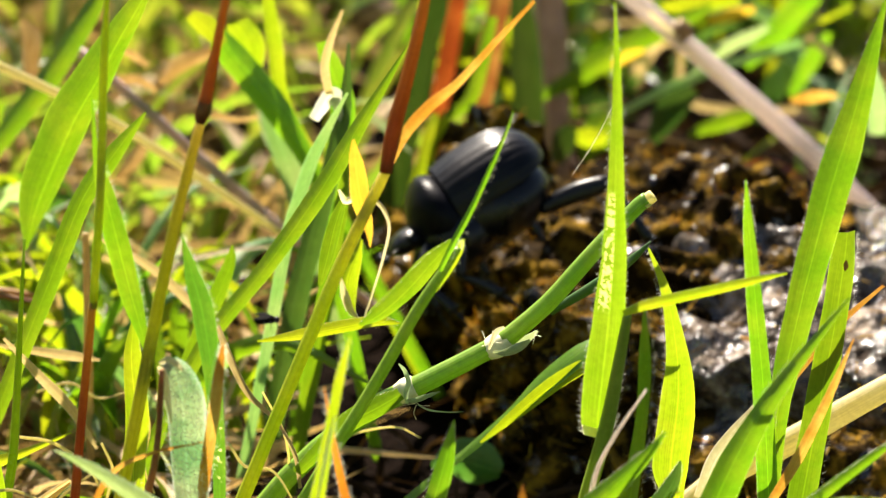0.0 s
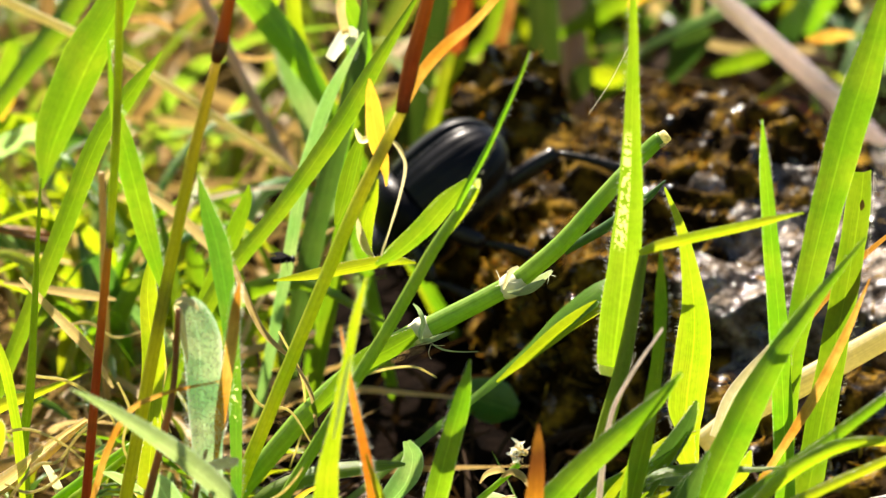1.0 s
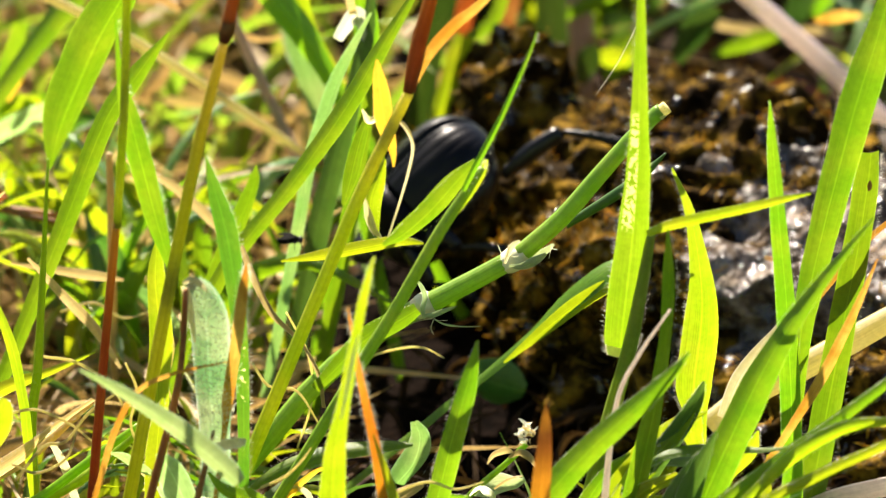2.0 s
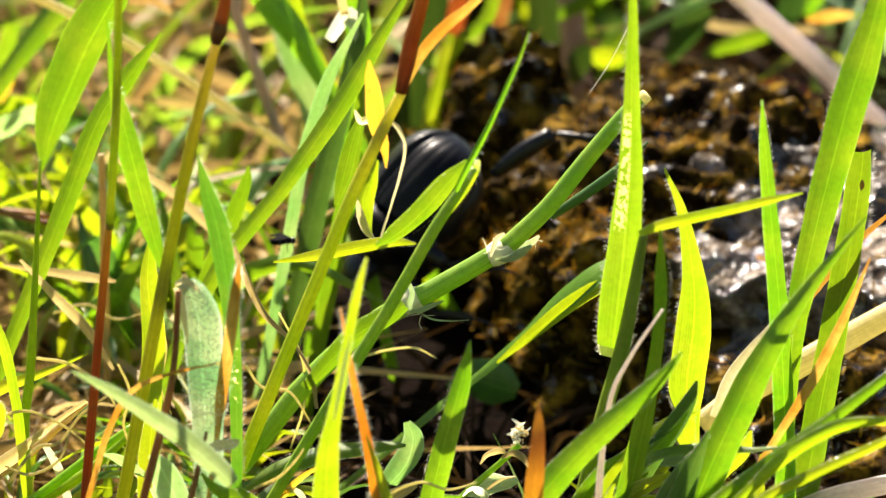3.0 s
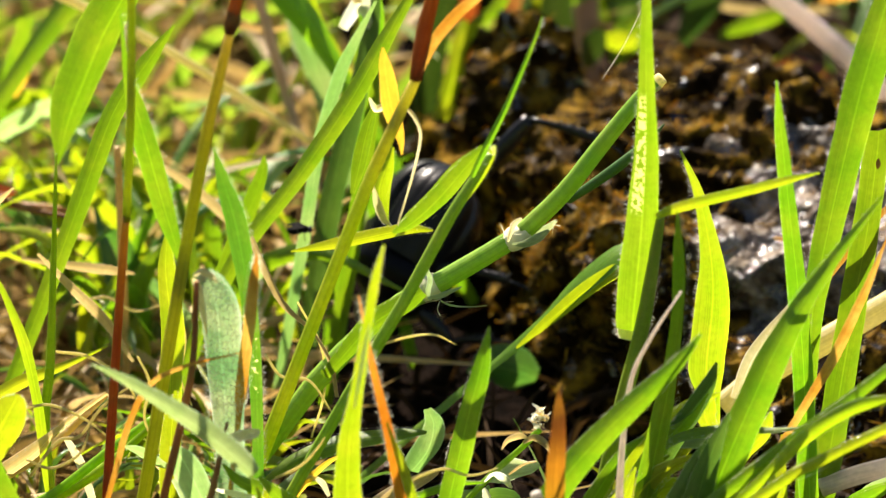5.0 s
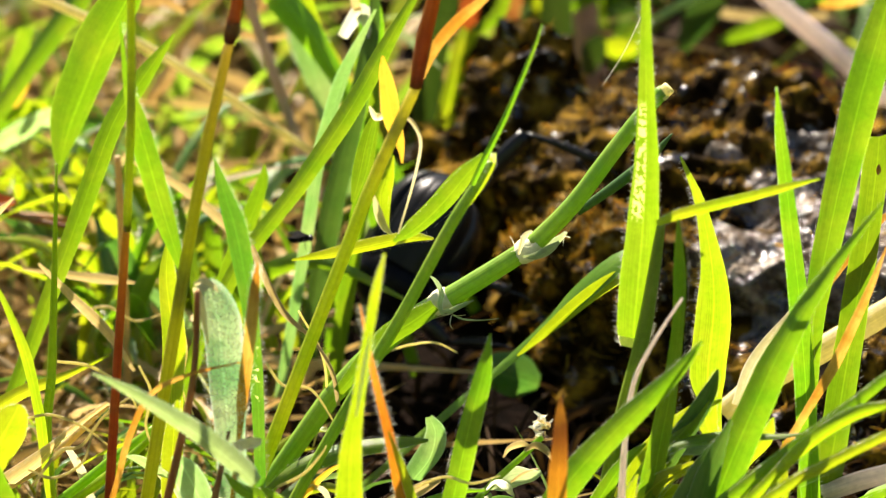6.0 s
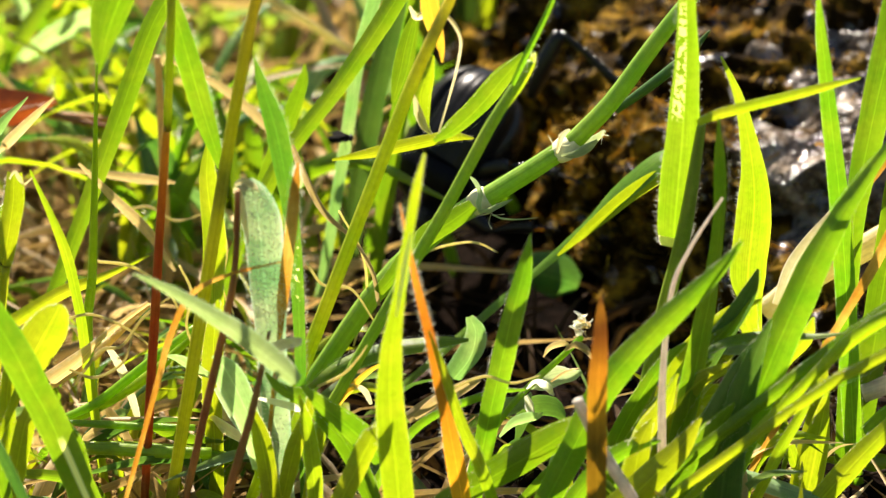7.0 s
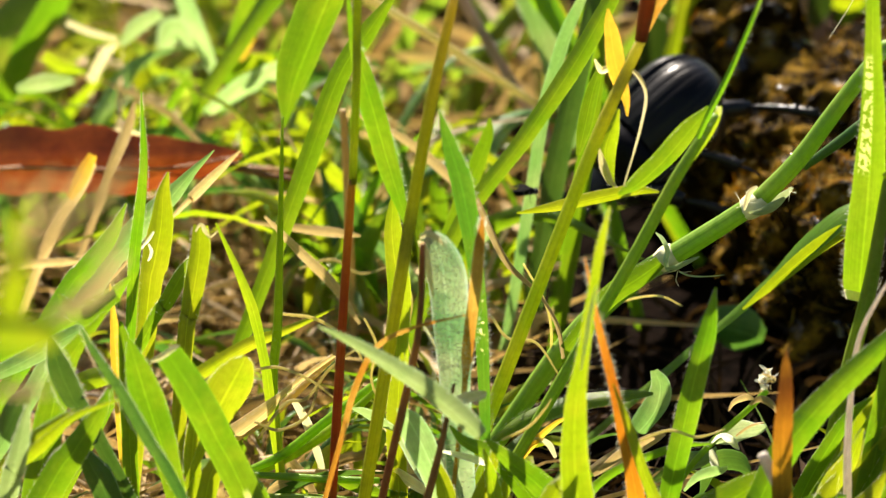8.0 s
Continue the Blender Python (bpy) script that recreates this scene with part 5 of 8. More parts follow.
# blades before the wet dung
p = plant("grass_plant", "grass plant with large broad upright green blades", "grass plant")
grass_blade("slender upright blade with sharp tip", "green", [(41.4, -54.0, -1.0, 1.90), (40.7, -54.0, 11.6, 2.38), (39.9, -54.0, 24.9, 2.48), (39.0, -54.0, 36.4, 2.33), (37.7, -54.0, 47.7, 1.92), (36.7, -54.0, 56.7, 1.34), (36.1, -54.0, 62.8, 0.13)], face=8, fold=0.2, parent=p)
grass_blade("large broad upright blade", "green", [(39.7, -52.0, -1.0, 1.47), (40.4, -52.0, 21.0, 1.84), (40.8, -52.0, 32.6, 2.48), (42.3, -52.0, 42.6, 3.23), (44.4, -52.0, 53.8, 3.84), (46.4, -52.0, 63.1, 4.19), (48.3, -52.0, 70.6, 3.16), (51.2, -52.0, 84.3, 0.19)], face=-12, fold=0.14, parent=p)
grass_blade("broad blade with cut top and brown spot", "green", [(41.0, -46.0, -7.1, 2.70), (43.2, -46.0, 7.5, 3.36), (44.7, -46.0, 18.7, 3.47), (46.5, -46.0, 32.7, 3.29), (47.8, -46.0, 42.7, 3.27), (48.4, -46.0, 49.2, 2.99), (48.6, -46.0, 53.1, 2.34)], face=-5, hair=(1,), parent=p)
grass_blade("brown spot", "rust", [(48.5, -47.2, 50.1, 0.19), (48.5, -47.2, 49.6, 0.52), (48.5, -47.2, 49.2, 0.52), (48.4, -47.2, 48.8, 0.19)], part="spot", parent=p)
grass_blade("long slanting blade with grey-green tip", "green", [(20.4, -74.0, -1.0, 3.04), (27.0, -74.0, 17.8, 3.80), (30.2, -74.0, 27.0, 3.89), (34.0, -74.0, 36.8, 3.61), (37.2, -74.0, 43.6, 2.35), (41.0, -74.0, 49.8, 1.35), (46.2, -74.0, 57.2, 0.18)], face=-15, fold=0.18, parent=p)
grass_blade("bleached white blade base", "cream", [(40.5, -48.0, 34.7, 0.26), (38.6, -48.0, 31.5, 1.18), (36.0, -48.0, 28.0, 1.71), (34.0, -48.0, 24.4, 1.98), (32.7, -48.0, 20.0, 1.86)], face=-10, parent=p)
stalk("thick cream dead grass straw lying slantwise before the dung", "cream", [(31.8, -36.0, 13.3, 3.00), (37.1, -36.0, 17.7, 3.26), (43.8, -36.0, 21.6, 3.25), (52.9, -36.0, 27.4, 3.10), (60.2, -36.0, 31.9, 2.82)], name='dry_reed', category='dry reed')
grass_blade("thin orange withered blade", "orange", [(23.4, -66.0, -1.0, 0.63), (37.4, -66.0, 25.1, 0.89), (41.6, -66.0, 32.9, 1.27), (45.1, -66.0, 41.3, 1.01), (47.7, -66.0, 48.7, 0.13)], face=10, parent=p)
grass_blade("rusty withered blade", "orange", [(40.8, -44.0, 30.3, 1.33), (44.0, -44.0, 34.7, 1.72), (48.4, -44.0, 40.5, 1.31), (53.4, -44.0, 45.5, 0.65)], face=20, parent=p)
p = plant("grass_plant", "low grass plant with thin arching blades", "grass plant")
grass_blade("long thin bent blade", "green", [(0.2, -78.0, -1.0, 1.30), (28.5, -78.0, 22.7, 1.63), (35.2, -78.0, 28.3, 1.74), (42.5, -78.0, 34.2, 1.61), (49.0, -78.0, 39.9, 1.11), (52.6, -78.0, 42.8, 0.18)], face=0, fold=0.3, parent=p)
grass_blade("thin arching yellow-green blade", "lime", [(8.5, -80.0, -1.0, 0.87), (32.1, -80.0, 24.8, 1.24), (37.5, -80.0, 30.7, 1.61), (42.9, -80.0, 34.5, 1.60), (48.4, -80.0, 35.4, 1.11), (54.0, -80.0, 34.9, 0.25)], face=0, fold=0.3, parent=p)
grass_blade("thin slanting blade", "lime", [(-0.9, -83.0, -1.0, 0.95), (31.9, -83.0, 24.7, 1.36), (39.2, -83.0, 29.5, 1.48), (47.6, -83.0, 34.0, 1.23), (53.0, -83.0, 37.1, 0.18)], face=0, fold=0.3, parent=p)
grass_blade("blue-green blade lying level", "green", [(22.0, -68.0, 23.6, 1.02), (25.2, -68.0, 25.7, 1.53), (30.3, -68.0, 26.4, 1.65), (35.4, -68.0, 26.1, 0.89), (39.2, -68.0, 26.4, 0.19)], face=0, tilt=3.0, parent=p)
stalk("pinkish dead stalk lying on the ground", "reed", [(42.8, -46.0, 7.1, 2.29), (48.1, -46.0, 9.0, 2.42), (57.4, -46.0, 11.2, 2.42)], name='dry_reed', category='dry reed')
p = plant("dry_reed", "thick pale pinkish dry reed leaning behind the dung", "dry reed")
stalk("pale pinkish reed stem", "reed", [(73.7, 72.0, -1.0, 2.37), (71.9, 72.0, 0.5, 2.96), (64.1, 72.0, 7.4, 2.94), (56.6, 72.0, 15.3, 2.85), (42.4, 72.0, 28.2, 2.74), (29.8, 72.0, 39.2, 2.64), (22.0, 72.0, 46.3, 2.55)], parent=p)
stalk("swollen joint", "tan", [(35.7, 71.6, 35.8, 2.73), (36.6, 71.6, 34.9, 3.13), (37.4, 71.6, 34.1, 2.73)], part="node", parent=p)
grass_blade("peeling bark strip", "cream", [(31.9, 70.0, 38.2, 0.48), (35.2, 70.0, 34.8, 0.80), (39.3, 70.0, 30.7, 0.72), (44.3, 70.0, 26.0, 0.32)], part="strip", parent=p)

# low growth in front
p = plant("grass_plant", "low grass plant with bright wide blades", "grass plant")
grass_blade("bright blade widening towards its base", "lime", [(-11.0, -86.0, -1.0, 2.77), (-11.9, -86.0, 19.9, 3.46), (-12.2, -86.0, 24.1, 3.32), (-12.3, -86.0, 29.0, 2.94), (-12.0, -86.0, 34.5, 2.32), (-11.1, -86.0, 39.9, 1.46), (-10.0, -86.0, 46.6, 1.08), (-8.8, -86.0, 53.2, 0.96), (-7.7, -86.0, 57.8, 0.18)], face=6, fold=0.1, parent=p)
# added white strip imitates the highlight along the blade's fold
grass_blade("white strip painted as the highlight on the fold", "membrane", [(-9.4, -86.8, 49.0, 0.12), (-10.0, -86.8, 46.3, 0.42), (-10.6, -86.8, 43.0, 0.48), (-11.3, -86.8, 39.0, 0.18)], part='fold', parent=p)
grass_blade("bright slanting blade", "lime", [(-25.8, -85.0, -1.0, 1.88), (-15.7, -85.0, 20.9, 2.35), (-13.9, -85.0, 24.0, 1.85), (-12.4, -85.0, 26.8, 0.18)], face=-10, parent=p)
grass_blade("orange withered half of a blade with hairy edge", "ember", [(-3.2, -79.0, -1.0, 1.71), (-5.4, -79.0, 16.3, 2.14), (-6.3, -79.0, 22.4, 1.50), (-7.2, -79.0, 28.0, 1.24), (-8.1, -79.0, 33.6, 1.05), (-9.2, -79.0, 39.1, 0.80), (-9.9, -79.0, 43.3, 0.49), (-10.7, -79.0, 48.7, 0.12)], face=12, hair=(1, -1), twist=0, parent=p)
grass_blade("green half of the withered blade", "lime", [(2.4, -79.4, -1.0, 1.11), (-2.5, -79.4, 15.7, 1.38), (-3.7, -79.4, 19.0, 1.38), (-5.1, -79.4, 23.3, 1.25), (-6.4, -79.4, 28.2, 1.06), (-8.0, -79.4, 33.5, 0.19)], face=8, parent=p)
grass_blade("withered blade, orange with a dark brown tip", "burnt", [(9.6, -88.0, -1.0, 1.76), (10.0, -88.0, 20.4, 2.19), (10.1, -88.0, 26.0, 2.18), (10.2, -88.0, 30.8, 2.07), (10.5, -88.0, 34.9, 1.75), (10.6, -88.0, 38.9, 1.13), (10.6, -88.0, 41.5, 0.10)], face=5, twist=0, parent=p)
grass_blade("green arching blade", "green", [(-23.6, -50.0, 11.0, 0.67), (-18.9, -50.0, 14.8, 1.73), (-14.2, -50.0, 16.6, 1.86), (-9.5, -50.0, 17.0, 1.72), (-6.2, -50.0, 17.0, 0.80)], face=0, tilt=3.0, parent=p)
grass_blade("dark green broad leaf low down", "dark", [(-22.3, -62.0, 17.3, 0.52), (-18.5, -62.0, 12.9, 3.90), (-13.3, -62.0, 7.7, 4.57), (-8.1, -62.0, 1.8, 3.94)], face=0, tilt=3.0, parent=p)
grass_blade("pale grey-green crumpled leaf", "blue", [(-3.8, -44.0, 17.5, 0.80), (-3.1, -44.0, 15.2, 2.28), (-3.8, -44.0, 12.2, 3.50), (-5.9, -44.0, 9.4, 2.29)], face=10, fold=0.3, wavy=0.12, parent=p)
grass_blade("thin wilted curved leaf, bleached", "straw", [(-23.9, -46.0, 41.1, 0.52), (-22.7, -46.0, 38.1, 0.92), (-20.3, -46.0, 32.9, 0.92), (-17.1, -46.0, 29.2, 0.66), (-14.8, -46.0, 24.7, 0.80), (-14.3, -46.0, 20.3, 0.53)], face=0, fold=0.5, twist=150, parent=p)
grass_blade("pale dry blade", "straw", [(-26.0, -5.0, 22.3, 0.72), (-28.8, -5.0, 25.4, 1.28), (-34.4, -5.0, 30.9, 1.14), (-41.0, -5.0, 35.1, 0.35)], face=0, parent=p)
stalk("pale broken piece of reed on the ground", "reed", [(14.0, -86.0, 15.4, 1.36), (10.8, -86.0, 21.4, 1.36), (8.0, -86.0, 28.0, 1.23)], name='dry_reed', category='dry reed')

# the meadow behind
p = plant("grass_plant", "blurred grass plant with slanting bright blades behind the stems", "grass plant")
grass_blade("slanting bright blade", "green", [(-81.5, 30.0, -1.0, 1.59), (-61.1, 30.0, 27.6, 2.26), (-54.8, 30.0, 36.5, 2.85), (-49.3, 30.0, 43.8, 3.14), (-43.0, 30.0, 54.1, 2.52), (-40.0, 30.0, 58.8, 0.30)], face=-20, parent=p)
grass_blade("curved dark green blade", "green", [(2.3, 25.0, -1.0, 1.57), (-14.2, 25.0, 31.4, 2.24), (-17.9, 25.0, 38.6, 3.42), (-22.2, 25.0, 44.9, 4.00), (-25.9, 25.0, 49.7, 3.39), (-26.9, 25.0, 52.8, 0.74)], face=20, parent=p)
grass_blade("thin bright blade", "lime", [(0.4, 28.0, -1.0, 1.37), (-14.3, 28.0, 31.0, 1.95), (-18.7, 28.0, 40.6, 1.94), (-19.7, 28.0, 48.6, 2.08), (-20.7, 28.0, 56.4, 1.48)], face=-10, parent=p)
grass_blade("bright short leaf", "lime", [(-26.1, 22.0, 50.8, 1.47), (-28.2, 22.0, 53.1, 2.93), (-30.4, 22.0, 54.8, 1.75)], face=10, parent=p)
grass_blade("bright leaf beside red sheath", "lime", [(-23.9, 30.0, 42.2, 2.24), (-23.1, 30.0, 47.0, 4.47), (-24.6, 30.0, 51.0, 2.97)], parent=p)
grass_blade("dull green blade", "blue", [(-9.5, 35.0, -1.0, 2.13), (-17.5, 35.0, 25.7, 3.05), (-19.7, 35.0, 33.1, 3.79), (-21.2, 35.0, 37.9, 1.51)], parent=p)
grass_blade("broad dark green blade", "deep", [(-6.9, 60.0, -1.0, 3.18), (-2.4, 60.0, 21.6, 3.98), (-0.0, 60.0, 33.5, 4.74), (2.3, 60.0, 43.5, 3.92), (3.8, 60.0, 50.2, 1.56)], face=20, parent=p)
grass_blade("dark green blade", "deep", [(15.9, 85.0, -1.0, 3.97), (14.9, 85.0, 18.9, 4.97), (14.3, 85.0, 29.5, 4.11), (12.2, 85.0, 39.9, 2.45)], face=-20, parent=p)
grass_blade("tan withered blade", "rust", [(4.6, 75.0, -1.0, 2.61), (7.3, 75.0, 17.5, 3.26), (8.9, 75.0, 27.9, 3.57), (10.8, 75.0, 38.2, 2.90), (12.0, 75.0, 43.3, 1.61)], face=10, parent=p)
grass_blade("brown withered blade", "russet", [(-1.1, 80.0, -1.0, 1.95), (3.2, 80.0, 25.2, 2.78), (4.8, 80.0, 34.7, 2.77), (5.6, 80.0, 41.6, 1.62)], face=10, parent=p)
grass_blade("slanting green leaf", "green", [(15.0, 88.0, 17.3, 0.67), (20.7, 88.0, 20.4, 2.66), (28.1, 88.0, 25.3, 3.48), (36.3, 88.0, 29.7, 3.14), (42.0, 88.0, 32.8, 0.66)], face=0, parent=p)
grass_blade("thin pale grass leaf", "blue", [(28.0, 82.0, 17.9, 0.82), (35.3, 82.0, 21.9, 1.48), (44.3, 82.0, 25.8, 1.48), (54.8, 82.0, 29.4, 1.15)], parent=p)
grass_blade("dull herb leaf", "deep", [(19.1, 70.0, 15.1, 1.62), (20.2, 70.0, 18.6, 3.56), (21.2, 70.0, 21.0, 1.29)], parent=p)
grass_blade("bright herb leaf", "green", [(23.3, 75.0, 13.6, 1.64), (25.3, 75.0, 17.9, 4.90), (27.3, 75.0, 21.0, 1.14)], parent=p)
grass_blade("straw-coloured bent blade", "straw", [(38.0, 95.0, 25.9, 0.67), (38.9, 95.0, 16.0, 1.52), (45.5, 95.0, 13.8, 1.52), (57.3, 95.0, 13.8, 1.18)], parent=p)
grass_blade("green leaf", "green", [(39.4, 90.0, 11.7, 1.01), (45.2, 90.0, 13.9, 2.85), (50.1, 90.0, 15.3, 0.84)], parent=p)
grass_blade("rusty dead leaf behind the dung", "russet", [(43.6, 66.0, 13.3, 2.42), (48.4, 66.0, 14.9, 4.84), (54.1, 66.0, 13.3, 3.23)], parent=p)
grass_blade("hollow cut green stub", "lime", [(-6.2, 50.0, -1.0, 2.25), (0.4, 50.0, 23.0, 2.82), (1.5, 50.0, 27.3, 2.96), (2.5, 50.0, 29.9, 2.65)], face=0, fold=0.4, parent=p)
grass_blade("curling green stalk", "green", [(2.7, 55.0, 27.8, 1.41), (6.3, 55.0, 30.4, 1.88), (7.8, 55.0, 35.4, 1.88), (9.3, 55.0, 42.9, 1.56)], parent=p)
grass_blade("cream crumpled tip", "membrane", [(-13.8, -0.0, 48.9, 1.27), (-12.6, -0.0, 50.8, 1.69), (-11.3, 0.0, 52.3, 1.83), (-10.3, 0.0, 50.2, 1.70), (-9.8, 0.0, 48.0, 0.85)], parent=p)
grass_blade("tan dried thread leaf", "straw", [(-11.8, 0.0, 52.3, 0.99), (-12.4, 0.0, 55.9, 1.13), (-11.6, 0.0, 59.6, 0.84), (-10.1, 0.0, 63.5, 0.35)], parent=p)
stalk("long pale straw lying slantwise in the grass", "cream", [(-59.4, 22.0, 50.0, 1.32), (-55.1, 22.0, 47.7, 1.32), (-42.1, 22.0, 40.9, 1.26), (-31.2, 22.0, 33.4, 1.19), (-18.7, 22.0, 24.1, 1.05)], name='dry_straw', category='dry straw')
stalk("dark brown thin twig lying in the grass", "rust", [(-58.3, 10.0, 21.4, 1.03), (-53.9, 10.0, 20.9, 1.17), (-49.5, 10.0, 20.3, 0.59)], name='fallen_twig', category='twig')
stalk("grey-brown blurred woody stem behind the dung", "twig", [(20.6, 95.0, -1.0, 3.79), (19.8, 95.0, 9.7, 4.73), (18.8, 95.0, 24.0, 5.03), (18.2, 95.0, 36.4, 4.65)], name='woody_stem', category='stem')
stalk("pale straw standing among grass blades", "straw", [(-42.5, -8.0, -1.0, 0.91), (-42.2, -8.0, 19.7, 1.14), (-42.1, -8.0, 27.5, 1.06), (-42.1, -8.0, 36.8, 0.84)], name='dry_straw', category='dry straw')
stalk("fine spider thread with tiny drops", "hair", [(22.6, -20.0, 58.4, 0.08), (20.4, -20.0, 53.7, 0.10), (17.9, -20.0, 49.6, 0.08)], name='spider_thread', category='thread')
p = plant("dead_leaf", "rust-brown curled dead tree leaf lying among the grass", "dead leaf")
grass_blade("rust-brown curled blade", "russet", [(-97.8, 8.0, 20.6, 6.64), (-88.7, 8.0, 22.8, 8.83), (-78.3, 8.0, 22.6, 9.56), (-67.3, 8.0, 22.3, 7.35), (-59.1, 8.0, 23.7, 2.64), (-56.7, 8.0, 24.0, 0.44)], face=0, fold=0.3, wavy=0.08, parent=p)
stalk("dark leaf stalk", "rust", [(-58.9, 6.0, 24.1, 1.02), (-55.3, 6.0, 22.5, 0.95), (-50.2, 6.0, 21.3, 0.59)], part='stalk', parent=p)
stalk("raised brown midrib", "rust", [(-97.7, 7.4, 20.9, 0.66), (-88.6, 7.4, 23.1, 0.66), (-78.3, 7.4, 22.8, 0.59), (-67.2, 7.4, 22.6, 0.51), (-59.0, 7.4, 23.9, 0.37), (-56.8, 7.4, 24.3, 0.29)], part='midrib', parent=p)
p = plant("grass_plant", "blurred grass plant with pale and bright leaves behind the dead leaf", "grass plant")
grass_blade("leaf painted pale as if sunlit", "pale_sheen", [(-76.8, 45.0, 25.0, 0.78), (-74.3, 45.0, 27.5, 2.64), (-71.0, 45.0, 29.5, 2.02)], parent=p, tilt=-0.4)
grass_blade("leaf painted white as if sunlit", "pale_sheen", [(-72.0, 50.0, 22.0, 1.57), (-69.9, 50.0, 24.9, 3.92), (-67.2, 50.0, 22.7, 3.14), (-66.9, 50.0, 21.9, 1.26)], parent=p, tilt=-0.4)
grass_blade("bleached bent straw", "cream", [(-81.1, 42.0, 20.9, 1.40), (-78.8, 42.0, 24.6, 1.55), (-76.9, 42.0, 26.6, 1.08)], parent=p, tilt=-0.4)
grass_blade("bleached straw", "cream", [(-83.7, 42.0, 29.6, 1.24), (-80.5, 42.0, 28.0, 1.24), (-76.9, 42.0, 26.9, 0.93)], parent=p, tilt=-0.4)
grass_blade("bright leaf", "lime", [(-82.1, 40.0, 14.6, 1.40), (-78.1, 40.0, 16.3, 2.33), (-73.7, 40.0, 17.3, 1.55)], parent=p, tilt=-0.4)
grass_blade("pale leaf lying level", "pale_sheen", [(-64.9, 35.0, 18.4, 1.08), (-60.1, 35.0, 21.6, 3.07), (-55.3, 35.0, 24.0, 3.22), (-52.8, 35.0, 25.8, 1.22)], parent=p, tilt=-0.4)
grass_blade("orange withered tip", "yellow", [(-59.8, 38.0, 25.1, 0.92), (-58.4, 38.0, 27.8, 1.38), (-57.3, 38.0, 30.2, 0.61)], parent=p, tilt=-0.4)
grass_blade("grey-green blade", "pale_sheen", [(-64.0, 48.0, 17.5, 0.79), (-65.9, 48.0, 23.1, 2.19), (-67.8, 48.0, 29.4, 2.34), (-69.0, 48.0, 33.6, 1.55)], parent=p, tilt=-0.4)
grass_blade("bright leaf", "lime", [(-62.9, 44.0, 21.3, 1.56), (-59.3, 44.0, 21.8, 3.74), (-55.7, 44.0, 22.8, 1.55)], parent=p, tilt=-0.4)
grass_blade("green arching blade", "green", [(-71.1, 30.0, 16.9, 1.07), (-68.8, 30.0, 21.8, 1.37), (-66.3, 30.0, 25.1, 1.06), (-65.4, 30.0, 21.7, 1.07), (-66.8, 30.0, 17.6, 0.92)], parent=p, tilt=-0.4)
grass_blade("green blade", "green", [(-98.2, 55.0, 7.7, 3.21), (-92.4, 55.0, 18.8, 3.98), (-86.0, 55.0, 28.9, 3.95)], parent=p, tilt=-0.4)
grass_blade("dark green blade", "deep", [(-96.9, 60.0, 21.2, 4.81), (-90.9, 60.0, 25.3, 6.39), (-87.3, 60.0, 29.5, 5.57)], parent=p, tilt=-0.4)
grass_blade("lime blade", "lime", [(-86.4, 36.0, 27.2, 2.00), (-83.9, 36.0, 25.5, 2.00), (-80.8, 36.0, 24.6, 0.77)], parent=p, tilt=-0.4)
# added cream strip: the dead leaf's sunlit top edge, done in colour
grass_blade("cream strip painted as the sunlit rim of the dead leaf", "cream", [(-78.0, 12.0, 25.8, 0.44), (-74.8, 12.0, 26.0, 0.96), (-71.2, 12.0, 25.6, 0.89), (-69.6, 12.0, 24.9, 0.37)], parent=p, tilt=-0.4)
grass_blade("pale leaf", "pale_sheen", [(-89.3, 30.0, 24.8, 1.22), (-85.4, 30.0, 25.5, 3.04), (-81.5, 30.0, 25.9, 1.22)], parent=p, tilt=-0.4)
grass_blade("straw blade", "straw", [(-60.0, 40.0, 11.9, 0.78), (-58.9, 40.0, 16.5, 1.40), (-59.1, 40.0, 19.9, 0.77)], parent=p, tilt=-0.4)
grass_blade("lime leaf", "lime", [(-63.9, 50.0, 7.3, 1.27), (-62.2, 50.0, 9.8, 2.38), (-59.7, 50.0, 11.0, 0.95)], parent=p, tilt=-0.4)
grass_blade("green blade", "green", [(-62.7, 45.0, 18.7, 1.25), (-60.3, 45.0, 26.3, 2.64), (-57.9, 45.0, 33.7, 2.32)], parent=p, tilt=-0.4)
p = plant("grass_plant", "blurred grass plant with yellow and green leaves behind the dung", "grass plant")
grass_blade("green slanting leaf", "green", [(47.8, 95.0, 20.6, 1.68), (51.9, 95.0, 25.0, 4.19), (57.4, 95.0, 32.1, 4.17)], parent=p, tilt=-0.4)
grass_blade("olive curved leaf", "lime", [(52.9, 92.0, 24.8, 0.67), (56.1, 92.0, 27.5, 1.33), (59.0, 92.0, 29.2, 1.16), (63.0, 92.0, 31.5, 0.83)], parent=p, tilt=-0.4)
grass_blade("straw-coloured leaf", "straw", [(56.4, 90.0, 27.1, 0.83), (59.1, 90.0, 25.1, 1.50), (61.6, 90.0, 22.0, 1.00)], parent=p, tilt=-0.4)
grass_blade("yellow-green leaf", "lime", [(35.2, 98.0, 28.8, 1.68), (40.2, 98.0, 29.1, 3.69), (46.9, 98.0, 30.3, 2.51)], parent=p, tilt=-0.4)
grass_blade("yellow withered leaf", "yellow", [(42.2, 96.0, 27.3, 1.17), (45.1, 96.0, 28.0, 2.68), (48.9, 96.0, 29.3, 1.34)], parent=p, tilt=-0.4)
grass_blade("pale blue-green leaf", "pale_sheen", [(35.9, 84.0, 18.5, 0.83), (40.3, 84.0, 24.6, 1.65), (45.2, 84.0, 28.2, 2.30), (50.0, 84.0, 30.8, 1.31)], parent=p, tilt=-0.4)
